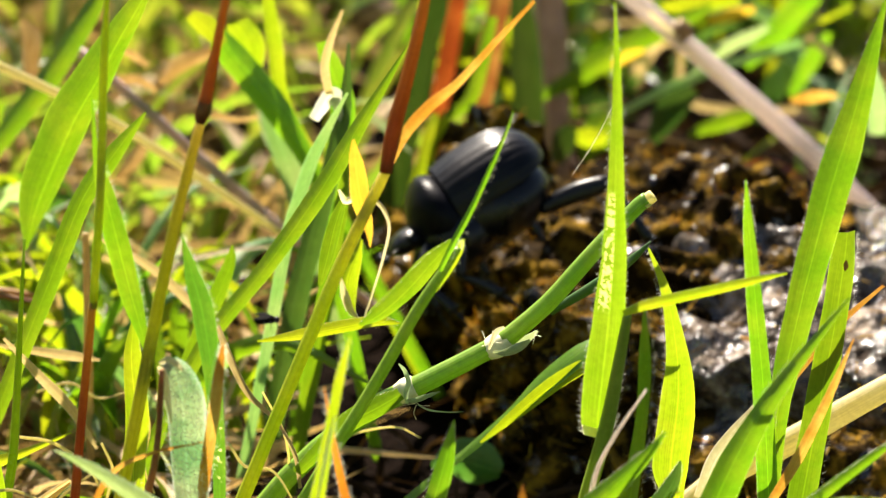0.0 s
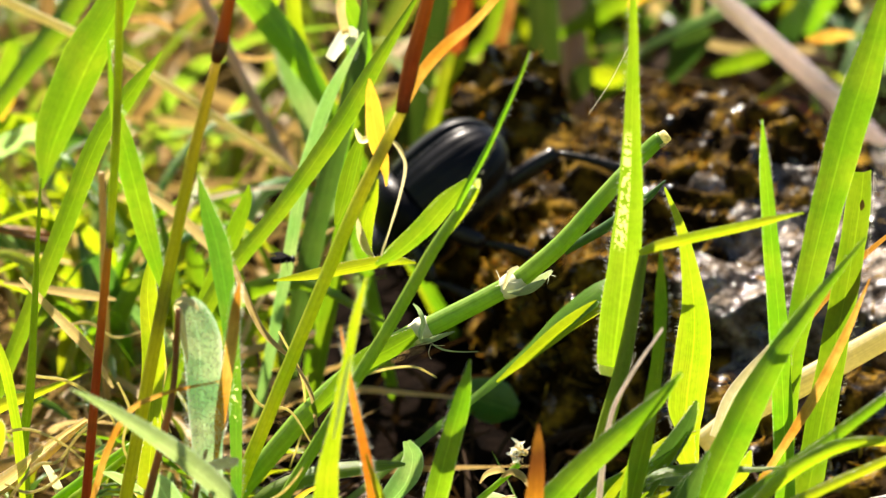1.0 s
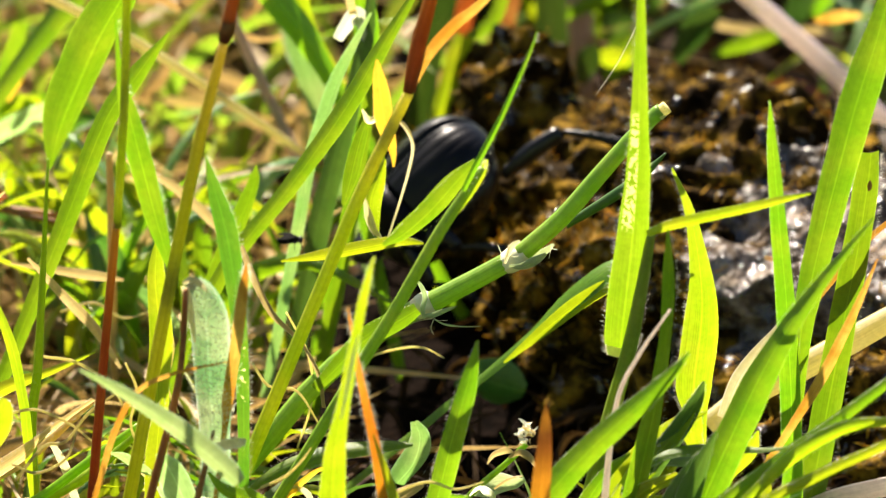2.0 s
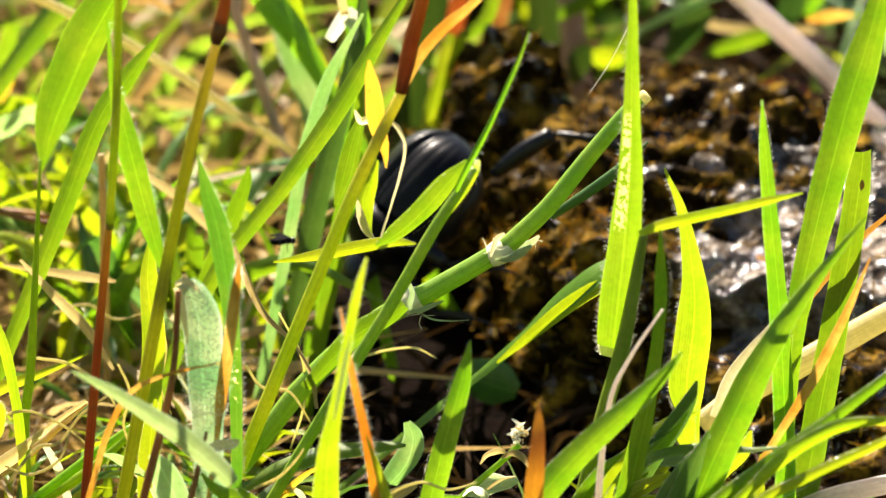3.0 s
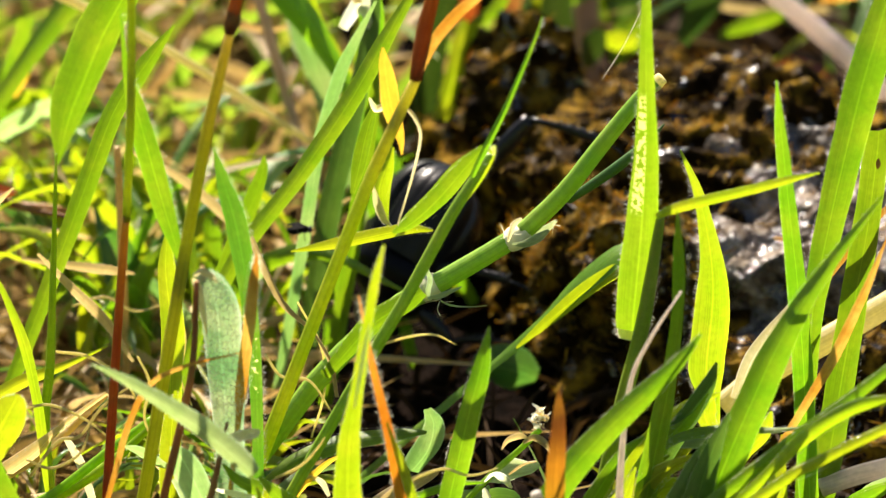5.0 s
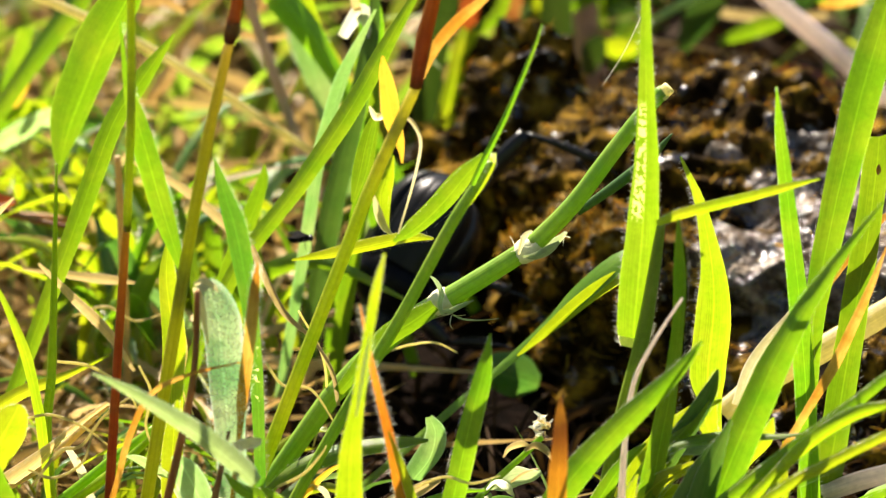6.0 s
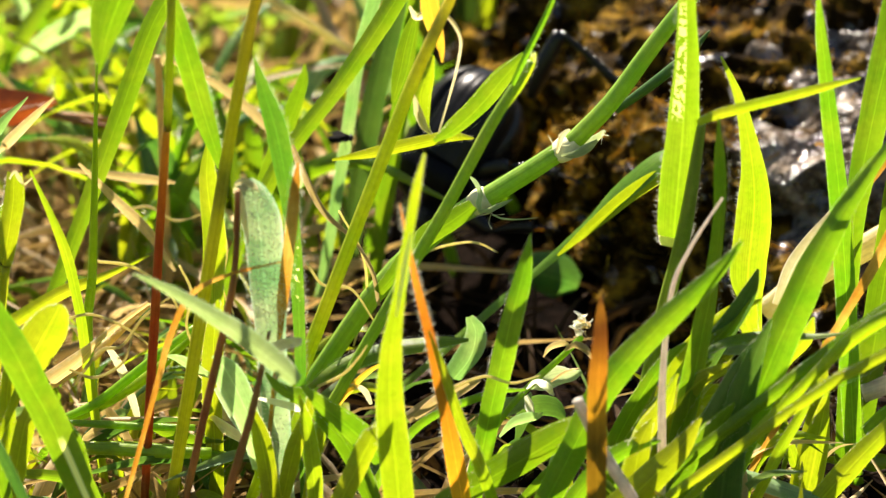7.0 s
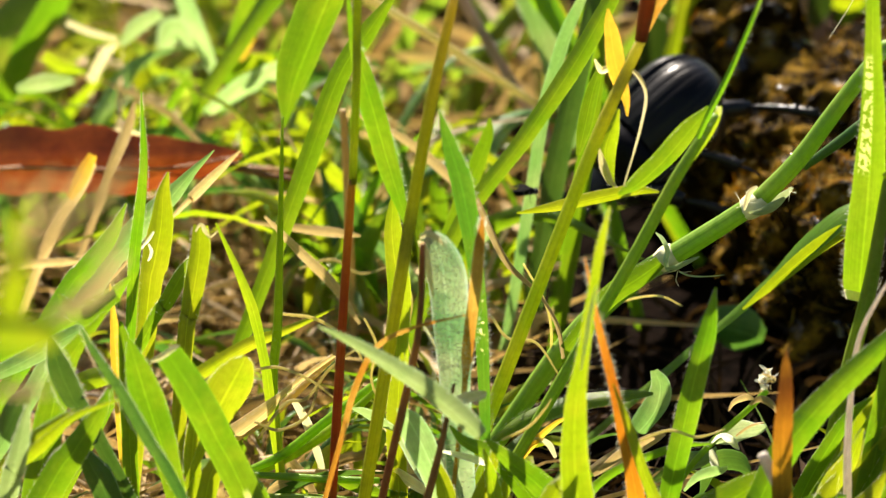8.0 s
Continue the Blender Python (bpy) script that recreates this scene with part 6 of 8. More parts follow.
grass_blade("yellow patch of the leaf", "yellow", [(27.6, 86.0, 23.9, 0.66), (29.7, 86.0, 25.2, 2.15), (32.1, 86.0, 26.5, 0.83)], parent=p, tilt=-0.4)
grass_blade("lime leaf", "lime", [(49.8, 100.0, 21.8, 1.18), (52.3, 100.0, 22.8, 2.87), (54.8, 100.0, 24.1, 1.18)], parent=p, tilt=-0.4)
grass_blade("pale leaf behind the broad blade", "pale_sheen", [(62.7, 60.0, 33.7, 0.79), (63.3, 60.0, 28.6, 3.17), (63.7, 60.0, 23.5, 2.38)], parent=p, tilt=-0.4)
grass_blade("green leaf", "green", [(55.0, 98.0, 14.9, 1.35), (58.1, 98.0, 20.4, 3.37), (60.5, 98.0, 24.9, 1.68)], parent=p, tilt=-0.4)
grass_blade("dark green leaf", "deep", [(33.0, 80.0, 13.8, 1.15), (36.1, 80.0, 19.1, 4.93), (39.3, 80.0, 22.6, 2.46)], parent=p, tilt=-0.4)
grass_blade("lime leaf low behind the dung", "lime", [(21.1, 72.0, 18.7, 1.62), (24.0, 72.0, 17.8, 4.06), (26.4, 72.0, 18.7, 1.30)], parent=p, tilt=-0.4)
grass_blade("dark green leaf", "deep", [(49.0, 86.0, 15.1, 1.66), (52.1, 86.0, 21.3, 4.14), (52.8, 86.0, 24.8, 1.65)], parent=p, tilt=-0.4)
grass_blade("rusty leaf", "orange", [(53.1, 78.0, 21.7, 0.82), (56.4, 78.0, 22.1, 2.45), (59.7, 78.0, 22.6, 0.98)], parent=p, tilt=-0.4)
grass_blade("curled tan dead leaf in the grass", "tan", [(-54.3, 45.0, 45.9, 0.92), (-53.3, 45.0, 42.2, 2.76), (-53.0, 45.0, 37.7, 1.69), (-52.0, 45.0, 35.7, 0.62)], name='dead_leaf', category='dead leaf', tilt=-0.4, fold=0.35, wavy=0.15)
grass_blade("curled tan dead leaf in the grass", "tan", [(-41.4, 40.0, 43.7, 0.76), (-39.5, 40.0, 42.5, 1.82), (-37.1, 40.0, 41.0, 0.76)], name='dead_leaf', category='dead leaf', tilt=-0.4, fold=0.35, wavy=0.15)
grass_blade("curled tan dead leaf in the grass", "tan", [(-41.9, 40.0, 38.8, 1.07), (-38.9, 40.0, 38.6, 2.29), (-36.2, 40.0, 37.2, 1.07)], name='dead_leaf', category='dead leaf', tilt=-0.4, fold=0.35, wavy=0.15)
grass_blade("curled tan dead leaf in the grass", "tan", [(-36.0, 48.0, 35.4, 0.93), (-32.5, 48.0, 37.9, 2.62), (-27.8, 48.0, 40.8, 1.54)], name='dead_leaf', category='dead leaf', tilt=-0.4, fold=0.35, wavy=0.15)
grass_blade("curled tan dead leaf in the grass", "tan", [(-34.7, 44.0, 32.0, 0.77), (-30.8, 44.0, 32.8, 1.54), (-25.4, 44.0, 31.6, 1.08), (-21.6, 44.0, 32.4, 0.62)], name='dead_leaf', category='dead leaf', tilt=-0.4, fold=0.35, wavy=0.15)
grass_blade("curled tan dead leaf in the grass", "tan", [(-28.0, 50.0, 32.2, 1.09), (-26.4, 50.0, 34.7, 2.17), (-27.2, 50.0, 37.2, 0.93)], name='dead_leaf', category='dead leaf', tilt=-0.4, fold=0.35, wavy=0.15)
grass_blade("curled tan dead leaf in the grass", "pale", [(-22.2, 42.0, 35.3, 1.23), (-20.8, 42.0, 31.2, 3.53), (-18.5, 42.0, 26.2, 2.31)], name='dead_leaf', category='dead leaf', tilt=-0.4, fold=0.35, wavy=0.15)
grass_blade("curled tan dead leaf in the grass", "tan", [(-41.5, 40.0, 24.5, 1.08), (-39.1, 40.0, 27.8, 2.15), (-37.9, 40.0, 31.1, 0.77)], name='dead_leaf', category='dead leaf', tilt=-0.4, fold=0.35, wavy=0.15)

# low plants in front
p = plant("grass_plant", "dense low grass plant with cut and pointed blades", "grass plant")
grass_blade("tall thin blade", "green", [(-68.0, -52.0, -1.0, 0.74), (-65.5, -52.0, 19.6, 0.93), (-63.4, -52.0, 37.1, 1.44), (-61.5, -52.0, 48.4, 1.03), (-61.1, -52.0, 58.2, 0.13)], face=10, parent=p)
grass_blade("pointed leaf, its sheath frayed", "lime", [(-67.6, -50.0, -1.0, 2.11), (-62.6, -50.0, 30.3, 2.64), (-61.5, -50.0, 35.4, 3.15), (-60.3, -50.0, 40.4, 2.75), (-59.8, -50.0, 44.3, 1.56), (-59.0, -50.0, 47.2, 0.19)], fold=0.3, parent=p)
grass_blade("frayed white sheath edge", "membrane", [(-62.7, -51.0, 38.0, 0.20), (-61.8, -51.0, 39.1, 0.39), (-61.1, -51.0, 40.2, 0.26)], part='fray', parent=p)
grass_blade("frayed white sheath edge", "membrane", [(-61.8, -51.0, 38.6, 0.20), (-61.5, -51.0, 37.4, 0.46), (-62.0, -51.0, 36.4, 0.20)], part='fray', parent=p)
grass_blade("cut-off bright blade", "lime", [(-61.7, -58.0, -1.0, 1.56), (-57.5, -58.0, 29.0, 1.95), (-56.8, -58.0, 32.6, 2.07), (-55.9, -58.0, 36.5, 2.32), (-55.1, -58.0, 40.4, 2.32), (-54.8, -58.0, 43.8, 1.67)], face=8, fold=0.35, parent=p)
grass_blade("curled white torn edge", "cream", [(-55.3, -58.5, 43.4, 0.19), (-54.6, -58.5, 44.3, 0.38), (-54.1, -58.5, 43.3, 0.45), (-53.6, -58.5, 42.7, 0.26), (-52.7, -58.5, 43.5, 0.13)], part='torn_edge', parent=p)
grass_blade("large green blade, top cut off", "scarred", [(-41.0, -84.0, -1.0, 2.78), (-48.8, -84.0, 23.5, 3.48), (-51.3, -84.0, 29.9, 3.70), (-53.4, -84.0, 35.4, 3.56), (-56.0, -84.0, 40.4, 3.06)], face=8, fold=0.12, parent=p)
grass_blade("cream torn edge", "cream", [(-57.9, -84.6, 39.9, 0.31), (-56.7, -84.6, 40.5, 0.61), (-55.6, -84.6, 41.3, 0.55), (-54.6, -84.6, 41.8, 0.24)], tilt=0.6, part='torn_edge', parent=p)
grass_blade("oval bright leaf", "lime", [(-65.7, -74.0, -1.0, 0.71), (-54.9, -74.0, 22.6, 0.89), (-52.7, -74.0, 27.6, 4.04), (-50.7, -74.0, 31.4, 4.90), (-49.2, -74.0, 34.2, 2.76), (-48.8, -74.0, 35.1, 0.50)], face=0, parent=p)
grass_blade("narrow dark blue-green blade", "dark", [(-45.6, -88.0, -1.0, 0.98), (-55.2, -88.0, 25.1, 1.23), (-58.4, -88.0, 32.1, 1.35), (-60.8, -88.0, 37.6, 1.34), (-63.5, -88.0, 43.0, 0.79), (-64.9, -88.0, 46.4, 0.12)], face=10, fold=0.3, parent=p)
grass_blade("broad green blade", "green", [(-54.5, -78.0, -1.0, 2.02), (-57.5, -78.0, 21.2, 2.52), (-58.3, -78.0, 26.2, 3.39), (-59.4, -78.0, 31.1, 3.75), (-60.3, -78.0, 35.7, 2.74), (-61.0, -78.0, 39.5, 0.37)], face=-10, parent=p)
grass_blade("slanting green blade", "green", [(-83.9, -82.0, -1.0, 2.70), (-70.9, -82.0, 22.8, 3.38), (-67.5, -82.0, 27.8, 2.86), (-64.3, -82.0, 32.7, 1.61), (-63.1, -82.0, 35.5, 0.19)], face=-10, parent=p)
grass_blade("yellow withered blade", "yellow", [(-65.1, -62.0, -1.0, 1.04), (-65.1, -62.0, 23.2, 1.30), (-65.0, -62.0, 30.4, 1.42), (-65.0, -62.0, 38.7, 0.19)], parent=p)
grass_blade("bright blade", "green", [(-79.7, -55.0, 25.8, 3.94), (-74.1, -55.0, 28.6, 4.59), (-67.2, -55.0, 32.8, 2.61), (-63.7, -55.0, 36.3, 0.39)], parent=p)
grass_blade("bent bright blade", "blue", [(-79.5, -64.0, 28.1, 1.55), (-74.1, -64.0, 30.8, 2.19), (-68.0, -64.0, 34.3, 1.41)], parent=p)
grass_blade("green blade", "green", [(-78.5, -72.0, -1.0, 2.57), (-74.3, -72.0, 15.5, 3.21), (-71.4, -72.0, 26.9, 3.43), (-68.9, -72.0, 34.0, 2.52), (-64.0, -72.0, 40.2, 0.38)], parent=p)
grass_blade("twisted small leaf", "lime", [(-76.6, -86.0, 25.9, 1.24), (-71.3, -86.0, 29.9, 1.60), (-66.6, -86.0, 34.0, 0.86), (-60.9, -86.0, 36.3, 0.24)], parent=p)
grass_blade("dull blue-green blade with pale edge", "blue", [(-88.1, -40.0, -1.0, 2.15), (-70.0, -40.0, 28.3, 2.69), (-66.6, -40.0, 32.7, 3.08), (-63.1, -40.0, 37.0, 2.54), (-60.3, -40.0, 39.5, 2.13), (-57.4, -40.0, 42.8, 1.00), (-54.7, -40.0, 45.5, 0.13)], parent=p, face=15, fold=0.25)
grass_blade("slanting green blade", "green", [(-92.6, -46.0, -1.0, 1.81), (-74.0, -46.0, 28.3, 2.27), (-70.3, -46.0, 33.0, 2.39), (-66.9, -46.0, 37.3, 1.72), (-64.7, -46.0, 41.6, 0.13)], parent=p, face=-10)
grass_blade("green blade behind the cut-off one", "green", [(-78.4, -54.0, -1.0, 1.15), (-62.5, -54.0, 28.4, 1.44), (-60.0, -54.0, 32.2, 1.83), (-57.8, -54.0, 35.9, 1.69), (-56.1, -54.0, 38.4, 0.65)], parent=p, face=12)
grass_blade("hairy green blade", "dark", [(-54.3, -78.0, -1.0, 1.50), (-65.7, -78.0, 27.8, 1.88), (-67.8, -78.0, 32.2, 2.75), (-69.0, -78.0, 36.2, 2.49), (-69.7, -78.0, 39.9, 0.50)], parent=p, face=-14, hair=(1, -1))
grass_blade("yellow-edged thin blade", "lime", [(-99.1, -88.0, -1.0, 1.08), (-74.8, -88.0, 28.8, 1.35), (-71.1, -88.0, 32.5, 1.10), (-68.5, -88.0, 34.4, 0.73), (-66.0, -88.0, 36.1, 0.12)], parent=p, tilt=0.6)
grass_blade("striped grey-green blade", "pale_sheen", [(-80.9, -90.0, -1.0, 1.77), (-74.0, -90.0, 26.2, 2.21), (-72.8, -90.0, 30.0, 2.20), (-71.6, -90.0, 34.1, 1.58), (-70.7, -90.0, 37.8, 0.36)], parent=p, face=10)
grass_blade("short broad lime blade piece", "lime", [(-68.9, -70.0, 30.0, 1.91), (-66.9, -70.0, 30.7, 2.29), (-64.8, -70.0, 31.2, 2.03)], parent=p, tilt=0.5)
grass_blade("dull green leaf low down", "dark", [(-58.2, -80.0, -1.0, 2.51), (-64.6, -80.0, 21.0, 3.14), (-65.9, -80.0, 24.6, 2.63), (-66.9, -80.0, 27.1, 1.00)], parent=p, face=5)
grass_blade("dark green leaf at the edge", "dark", [(-71.2, -86.0, 37.5, 0.49), (-72.8, -86.0, 35.1, 3.07), (-74.5, -86.0, 31.7, 4.06)], parent=p, face=-10)
grass_blade("curled thread-like tip", "lime", [(-64.1, -84.0, 41.7, 0.18), (-64.4, -84.0, 42.7, 0.31), (-63.5, -84.0, 43.2, 0.31), (-62.4, -84.0, 43.3, 0.18)], parent=p)
grass_blade("green blade beside the yellow one", "green", [(-64.4, -66.0, -1.0, 1.45), (-63.7, -66.0, 19.4, 1.81), (-63.4, -66.0, 26.6, 1.93), (-63.3, -66.0, 32.3, 1.66), (-63.6, -66.0, 35.9, 0.38)], parent=p, face=14)
grass_blade("bright inner blade", "lime", [(-55.8, -72.0, -1.0, 1.54), (-55.9, -72.0, 16.6, 1.92), (-55.9, -72.0, 20.9, 1.91), (-55.3, -72.0, 25.2, 1.65), (-54.2, -72.0, 30.1, 0.25)], parent=p, face=-8)
grass_blade("bright inner blade", "lime", [(-58.8, -76.0, -1.0, 1.82), (-54.1, -76.0, 18.7, 2.28), (-53.0, -76.0, 22.2, 1.89), (-51.7, -76.0, 25.0, 0.25)], parent=p, face=-8)
grass_blade("green blade with hairy edge", "green", [(-70.7, -64.0, 38.6, 0.19), (-69.4, -64.0, 36.8, 1.79), (-67.9, -64.0, 35.7, 2.18), (-64.1, -64.0, 38.4, 1.53)], parent=p, tilt=0.4)
p = plant("grass_plant", "low grass plant with creeping pale green runners", "grass plant")
stalk("creeping runner", "stem", [(-52.1, -52.0, 8.5, 1.33), (-45.9, -52.0, 11.8, 1.33), (-40.7, -52.0, 15.4, 1.19), (-35.8, -52.0, 20.1, 0.79)], part='runner', parent=p)
stalk("pale creeping runner", "stem", [(-53.0, -58.0, 8.5, 1.58), (-45.7, -58.0, 8.4, 1.71), (-37.8, -58.0, 7.6, 1.85), (-31.3, -58.0, 6.6, 1.32)], part='runner', parent=p)
stalk("pale runner", "straw", [(-52.4, -50.0, 7.7, 1.07), (-39.6, -50.0, 7.6, 1.07), (-31.6, -50.0, 6.9, 0.80)], part='runner', parent=p)
stalk("pale green runner", "stem", [(-50.8, -60.0, 13.0, 0.65), (-46.2, -60.0, 12.6, 0.92), (-41.7, -60.0, 12.2, 0.92), (-35.8, -60.0, 11.9, 0.78)], parent=p, part='runner')
stalk("thick pale green runner", "stem", [(-50.1, -62.0, 10.8, 1.04), (-44.9, -62.0, 10.4, 1.57), (-39.7, -62.0, 9.9, 1.57), (-33.9, -62.0, 9.6, 1.31)], parent=p, part='runner')
grass_blade("green leaf lying level", "green", [(-41.5, -58.0, 11.2, 0.39), (-39.3, -58.0, 10.2, 1.45), (-36.7, -58.0, 9.3, 1.32), (-32.8, -58.0, 8.9, 0.39)], parent=p)
stalk("slanting green runner", "stem", [(-51.2, -56.0, 11.5, 0.92), (-47.1, -56.0, 13.6, 1.12), (-40.9, -56.0, 18.6, 1.11), (-35.5, -56.0, 22.9, 0.78)], parent=p, part='runner')
grass_blade("green leaf at the edge", "green", [(-44.7, -80.0, -1.0, 2.71), (-47.9, -80.0, 18.0, 3.38), (-48.8, -80.0, 22.7, 2.49), (-49.5, -80.0, 26.2, 0.25)], parent=p)
grass_blade("lime blade behind the olive stem", "lime", [(-33.9, -58.0, -1.0, 1.58), (-33.8, -58.0, 7.6, 1.98), (-33.7, -58.0, 16.5, 2.35), (-33.1, -58.0, 23.1, 2.21), (-32.5, -58.0, 27.4, 0.26)], parent=p)
grass_blade("pale blade", "pale_sheen", [(-38.6, -60.0, 21.3, 0.39), (-37.0, -60.0, 20.6, 1.43), (-34.8, -60.0, 19.0, 1.30), (-32.9, -60.0, 18.2, 0.39)], parent=p, tilt=-0.4)
grass_blade("pale fuzzy strip", "membrane", [(-27.8, -66.0, 23.4, 0.26), (-27.4, -66.0, 19.7, 1.16), (-28.2, -66.0, 16.1, 1.29), (-28.9, -66.0, 12.5, 0.78)], parent=p)
grass_blade("bright narrow blade", "lime", [(-24.9, -76.0, -1.0, 1.72), (-26.8, -76.0, 15.7, 2.15), (-27.4, -76.0, 20.0, 1.64), (-28.2, -76.0, 23.2, 0.19)], parent=p)
grass_blade("pale leaf", "pale", [(-32.1, -66.0, 20.6, 1.93), (-29.1, -66.0, 16.2, 3.87), (-26.1, -66.0, 11.7, 1.94)], tilt=0.6, parent=p)
grass_blade("narrow green blade", "green", [(-11.8, -72.0, -1.0, 1.54), (-14.8, -72.0, 7.4, 1.93), (-17.4, -72.0, 14.7, 2.55), (-21.0, -72.0, 20.6, 2.54), (-24.8, -72.0, 22.8, 1.27), (-26.6, -72.0, 25.0, 0.25)], parent=p)
grass_blade("bright creeping blade", "green", [(-23.1, -55.0, 13.9, 0.53), (-19.1, -55.0, 16.8, 1.97), (-13.7, -55.0, 18.9, 2.23), (-7.8, -55.0, 19.8, 1.71), (-3.9, -55.0, 20.0, 0.39)], tilt=1.3, parent=p)
grass_blade("thin green blade", "green", [(-16.7, -66.0, 4.1, 1.30), (-10.2, -66.0, 14.2, 1.03), (-2.0, -66.0, 18.4, 0.90), (2.5, -66.0, 19.0, 0.26)], parent=p)
grass_blade("bright broad blade", "green", [(-23.6, -78.0, -1.0, 2.03), (-8.6, -78.0, 9.8, 2.54), (-0.9, -78.0, 14.6, 3.79), (6.7, -78.0, 19.5, 3.52), (10.5, -78.0, 21.5, 0.38)], parent=p)
grass_blade("small leaf", "green", [(-5.3, -70.0, -1.0, 1.03), (5.5, -70.0, 10.9, 1.29), (7.5, -70.0, 13.0, 2.82), (9.1, -70.0, 15.1, 0.64)], parent=p)
stalk("dry curly straw on the ground", "straw", [(-54.1, -50.0, 12.1, 0.80), (-49.2, -50.0, 15.4, 1.06), (-45.0, -50.0, 19.4, 0.93), (-41.3, -50.0, 23.0, 0.66)], name='dry_straw', category='dry straw')
grass_blade("flat withered straw blade lying on the ground", "straw", [(-50.4, -30.0, 32.3, 0.34), (-46.6, -30.0, 27.7, 1.09), (-42.7, -30.0, 23.1, 1.23), (-39.6, -30.0, 17.7, 0.34)], name='dry_straw', category='dry straw')
grass_blade("fuzzy tan dead blade lying slantwise", "straw", [(-52.6, -56.0, 16.1, 2.23), (-49.4, -56.0, 18.5, 1.97), (-47.0, -56.0, 21.1, 0.78), (-44.2, -56.0, 23.4, 0.72), (-40.6, -56.0, 26.1, 0.59)], name='dry_straw', category='dry straw', fold=0.4, tilt=-0.3, hair=(1, -1))
grass_blade("bleached bent straw lying on the ground", "cream", [(-47.0, -48.0, 17.5, 0.53), (-45.2, -48.0, 13.5, 1.20), (-44.1, -48.0, 9.4, 1.07), (-43.5, -48.0, 6.2, 0.67)], name='dry_straw', category='dry straw', tilt=-0.3)
grass_blade("bleached straw blade lying on the ground", "cream", [(-34.3, -58.0, 12.1, 1.18), (-32.1, -58.0, 10.2, 1.58), (-29.5, -58.0, 8.4, 0.92)], name='dry_straw', category='dry straw', tilt=-0.4)
grass_blade("bleached straw blade lying on the ground", "straw", [(-10.3, -60.0, 12.5, 0.78), (-7.6, -60.0, 14.6, 1.57), (-4.0, -60.0, 16.9, 1.04)], name='dry_straw', category='dry straw', tilt=-0.4)
grass_blade("curled pale dry blade", "cream", [(-18.9, -62.0, 16.7, 0.52), (-17.6, -62.0, 17.8, 0.78), (-16.0, -62.0, 17.2, 0.78), (-15.2, -62.0, 15.5, 0.39)], name='dry_straw', category='dry straw', tilt=-0.4)
grass_blade("bleached curled dry blade piece", "cream", [(-20.8, -60.0, 10.6, 0.52), (-18.9, -60.0, 9.2, 1.05), (-17.7, -60.0, 7.5, 0.92)], name='dry_straw', category='dry straw', tilt=-0.4)
grass_blade("tan withered straw blade lying level", "straw", [(-53.6, -20.0, 27.1, 0.28), (-44.0, -20.0, 25.5, 1.39), (-39.8, -20.0, 24.9, 0.35)], name='dry_straw', category='dry straw')
grass_blade("short bleached straw lying slantwise", "straw", [(-37.2, -50.0, 15.5, 0.53), (-34.1, -50.0, 11.6, 1.07), (-31.8, -50.0, 4.0, 0.81)], name='dry_straw', category='dry straw')
p = plant("grass_plant", "low dense grass plant with dark and bright blades", "grass plant")
grass_blade("broad green blade", "dark", [(22.9, -76.0, -1.0, 3.37), (23.8, -76.0, 6.4, 4.21), (25.1, -76.0, 16.5, 3.79), (27.5, -76.0, 26.4, 2.25), (29.7, -76.0, 32.3, 0.25)], face=-10, fold=0.2, parent=p)
grass_blade("bright blade", "lime", [(13.5, -70.0, -1.0, 2.89), (15.1, -70.0, 5.5, 3.61), (17.1, -70.0, 13.5, 3.20), (21.0, -70.0, 20.6, 2.55), (26.0, -70.0, 24.0, 0.51)], face=-20, parent=p)
grass_blade("slanting green blade", "green", [(7.8, -68.0, -1.0, 2.28), (10.7, -68.0, 4.5, 2.85), (15.3, -68.0, 13.2, 2.83), (19.1, -68.0, 18.9, 2.30), (23.6, -68.0, 23.1, 0.26)], parent=p)
grass_blade("bright pointed blade", "lime", [(15.8, -64.0, -1.0, 1.56), (19.9, -64.0, 9.5, 1.95), (22.5, -64.0, 16.0, 2.84), (26.4, -64.0, 17.4, 1.29), (28.3, -64.0, 19.5, 0.26)], parent=p)
grass_blade("bright blade", "lime", [(14.8, -60.0, -1.0, 1.57), (18.2, -60.0, 10.3, 1.96), (20.8, -60.0, 19.1, 2.60), (26.0, -60.0, 24.8, 1.94), (29.8, -60.0, 26.8, 0.26)], parent=p)
grass_blade("bright small leaf", "lime", [(35.5, -58.0, -1.0, 1.25), (29.4, -58.0, 19.3, 1.56), (28.1, -58.0, 23.7, 2.60), (29.0, -58.0, 28.7, 0.39)], parent=p)
stalk("thick bright green runner", "stem", [(26.6, -50.0, 4.7, 2.28), (33.3, -50.0, 2.7, 2.42), (40.7, -50.0, 0.8, 2.42), (47.5, -50.0, -1.0, 2.29)], part='runner', parent=p)
grass_blade("lime leaf between the stems", "lime", [(8.8, -66.0, -1.0, 1.54), (19.9, -66.0, 19.2, 1.93), (22.8, -66.0, 23.4, 2.18), (25.3, -66.0, 26.2, 1.92), (28.0, -66.0, 29.7, 0.19)], parent=p)
grass_blade("lime leaf between the stems", "lime", [(14.9, -64.0, -1.0, 1.56), (20.3, -64.0, 13.7, 1.94), (21.9, -64.0, 17.3, 2.07), (23.8, -64.0, 19.1, 1.68), (26.1, -64.0, 19.8, 0.26)], parent=p)
grass_blade("bright leaf between the stems", "lime", [(11.8, -62.0, -1.0, 1.45), (23.6, -62.0, 18.4, 1.81), (25.2, -62.0, 20.6, 1.94), (27.2, -62.0, 22.7, 0.26)], parent=p)
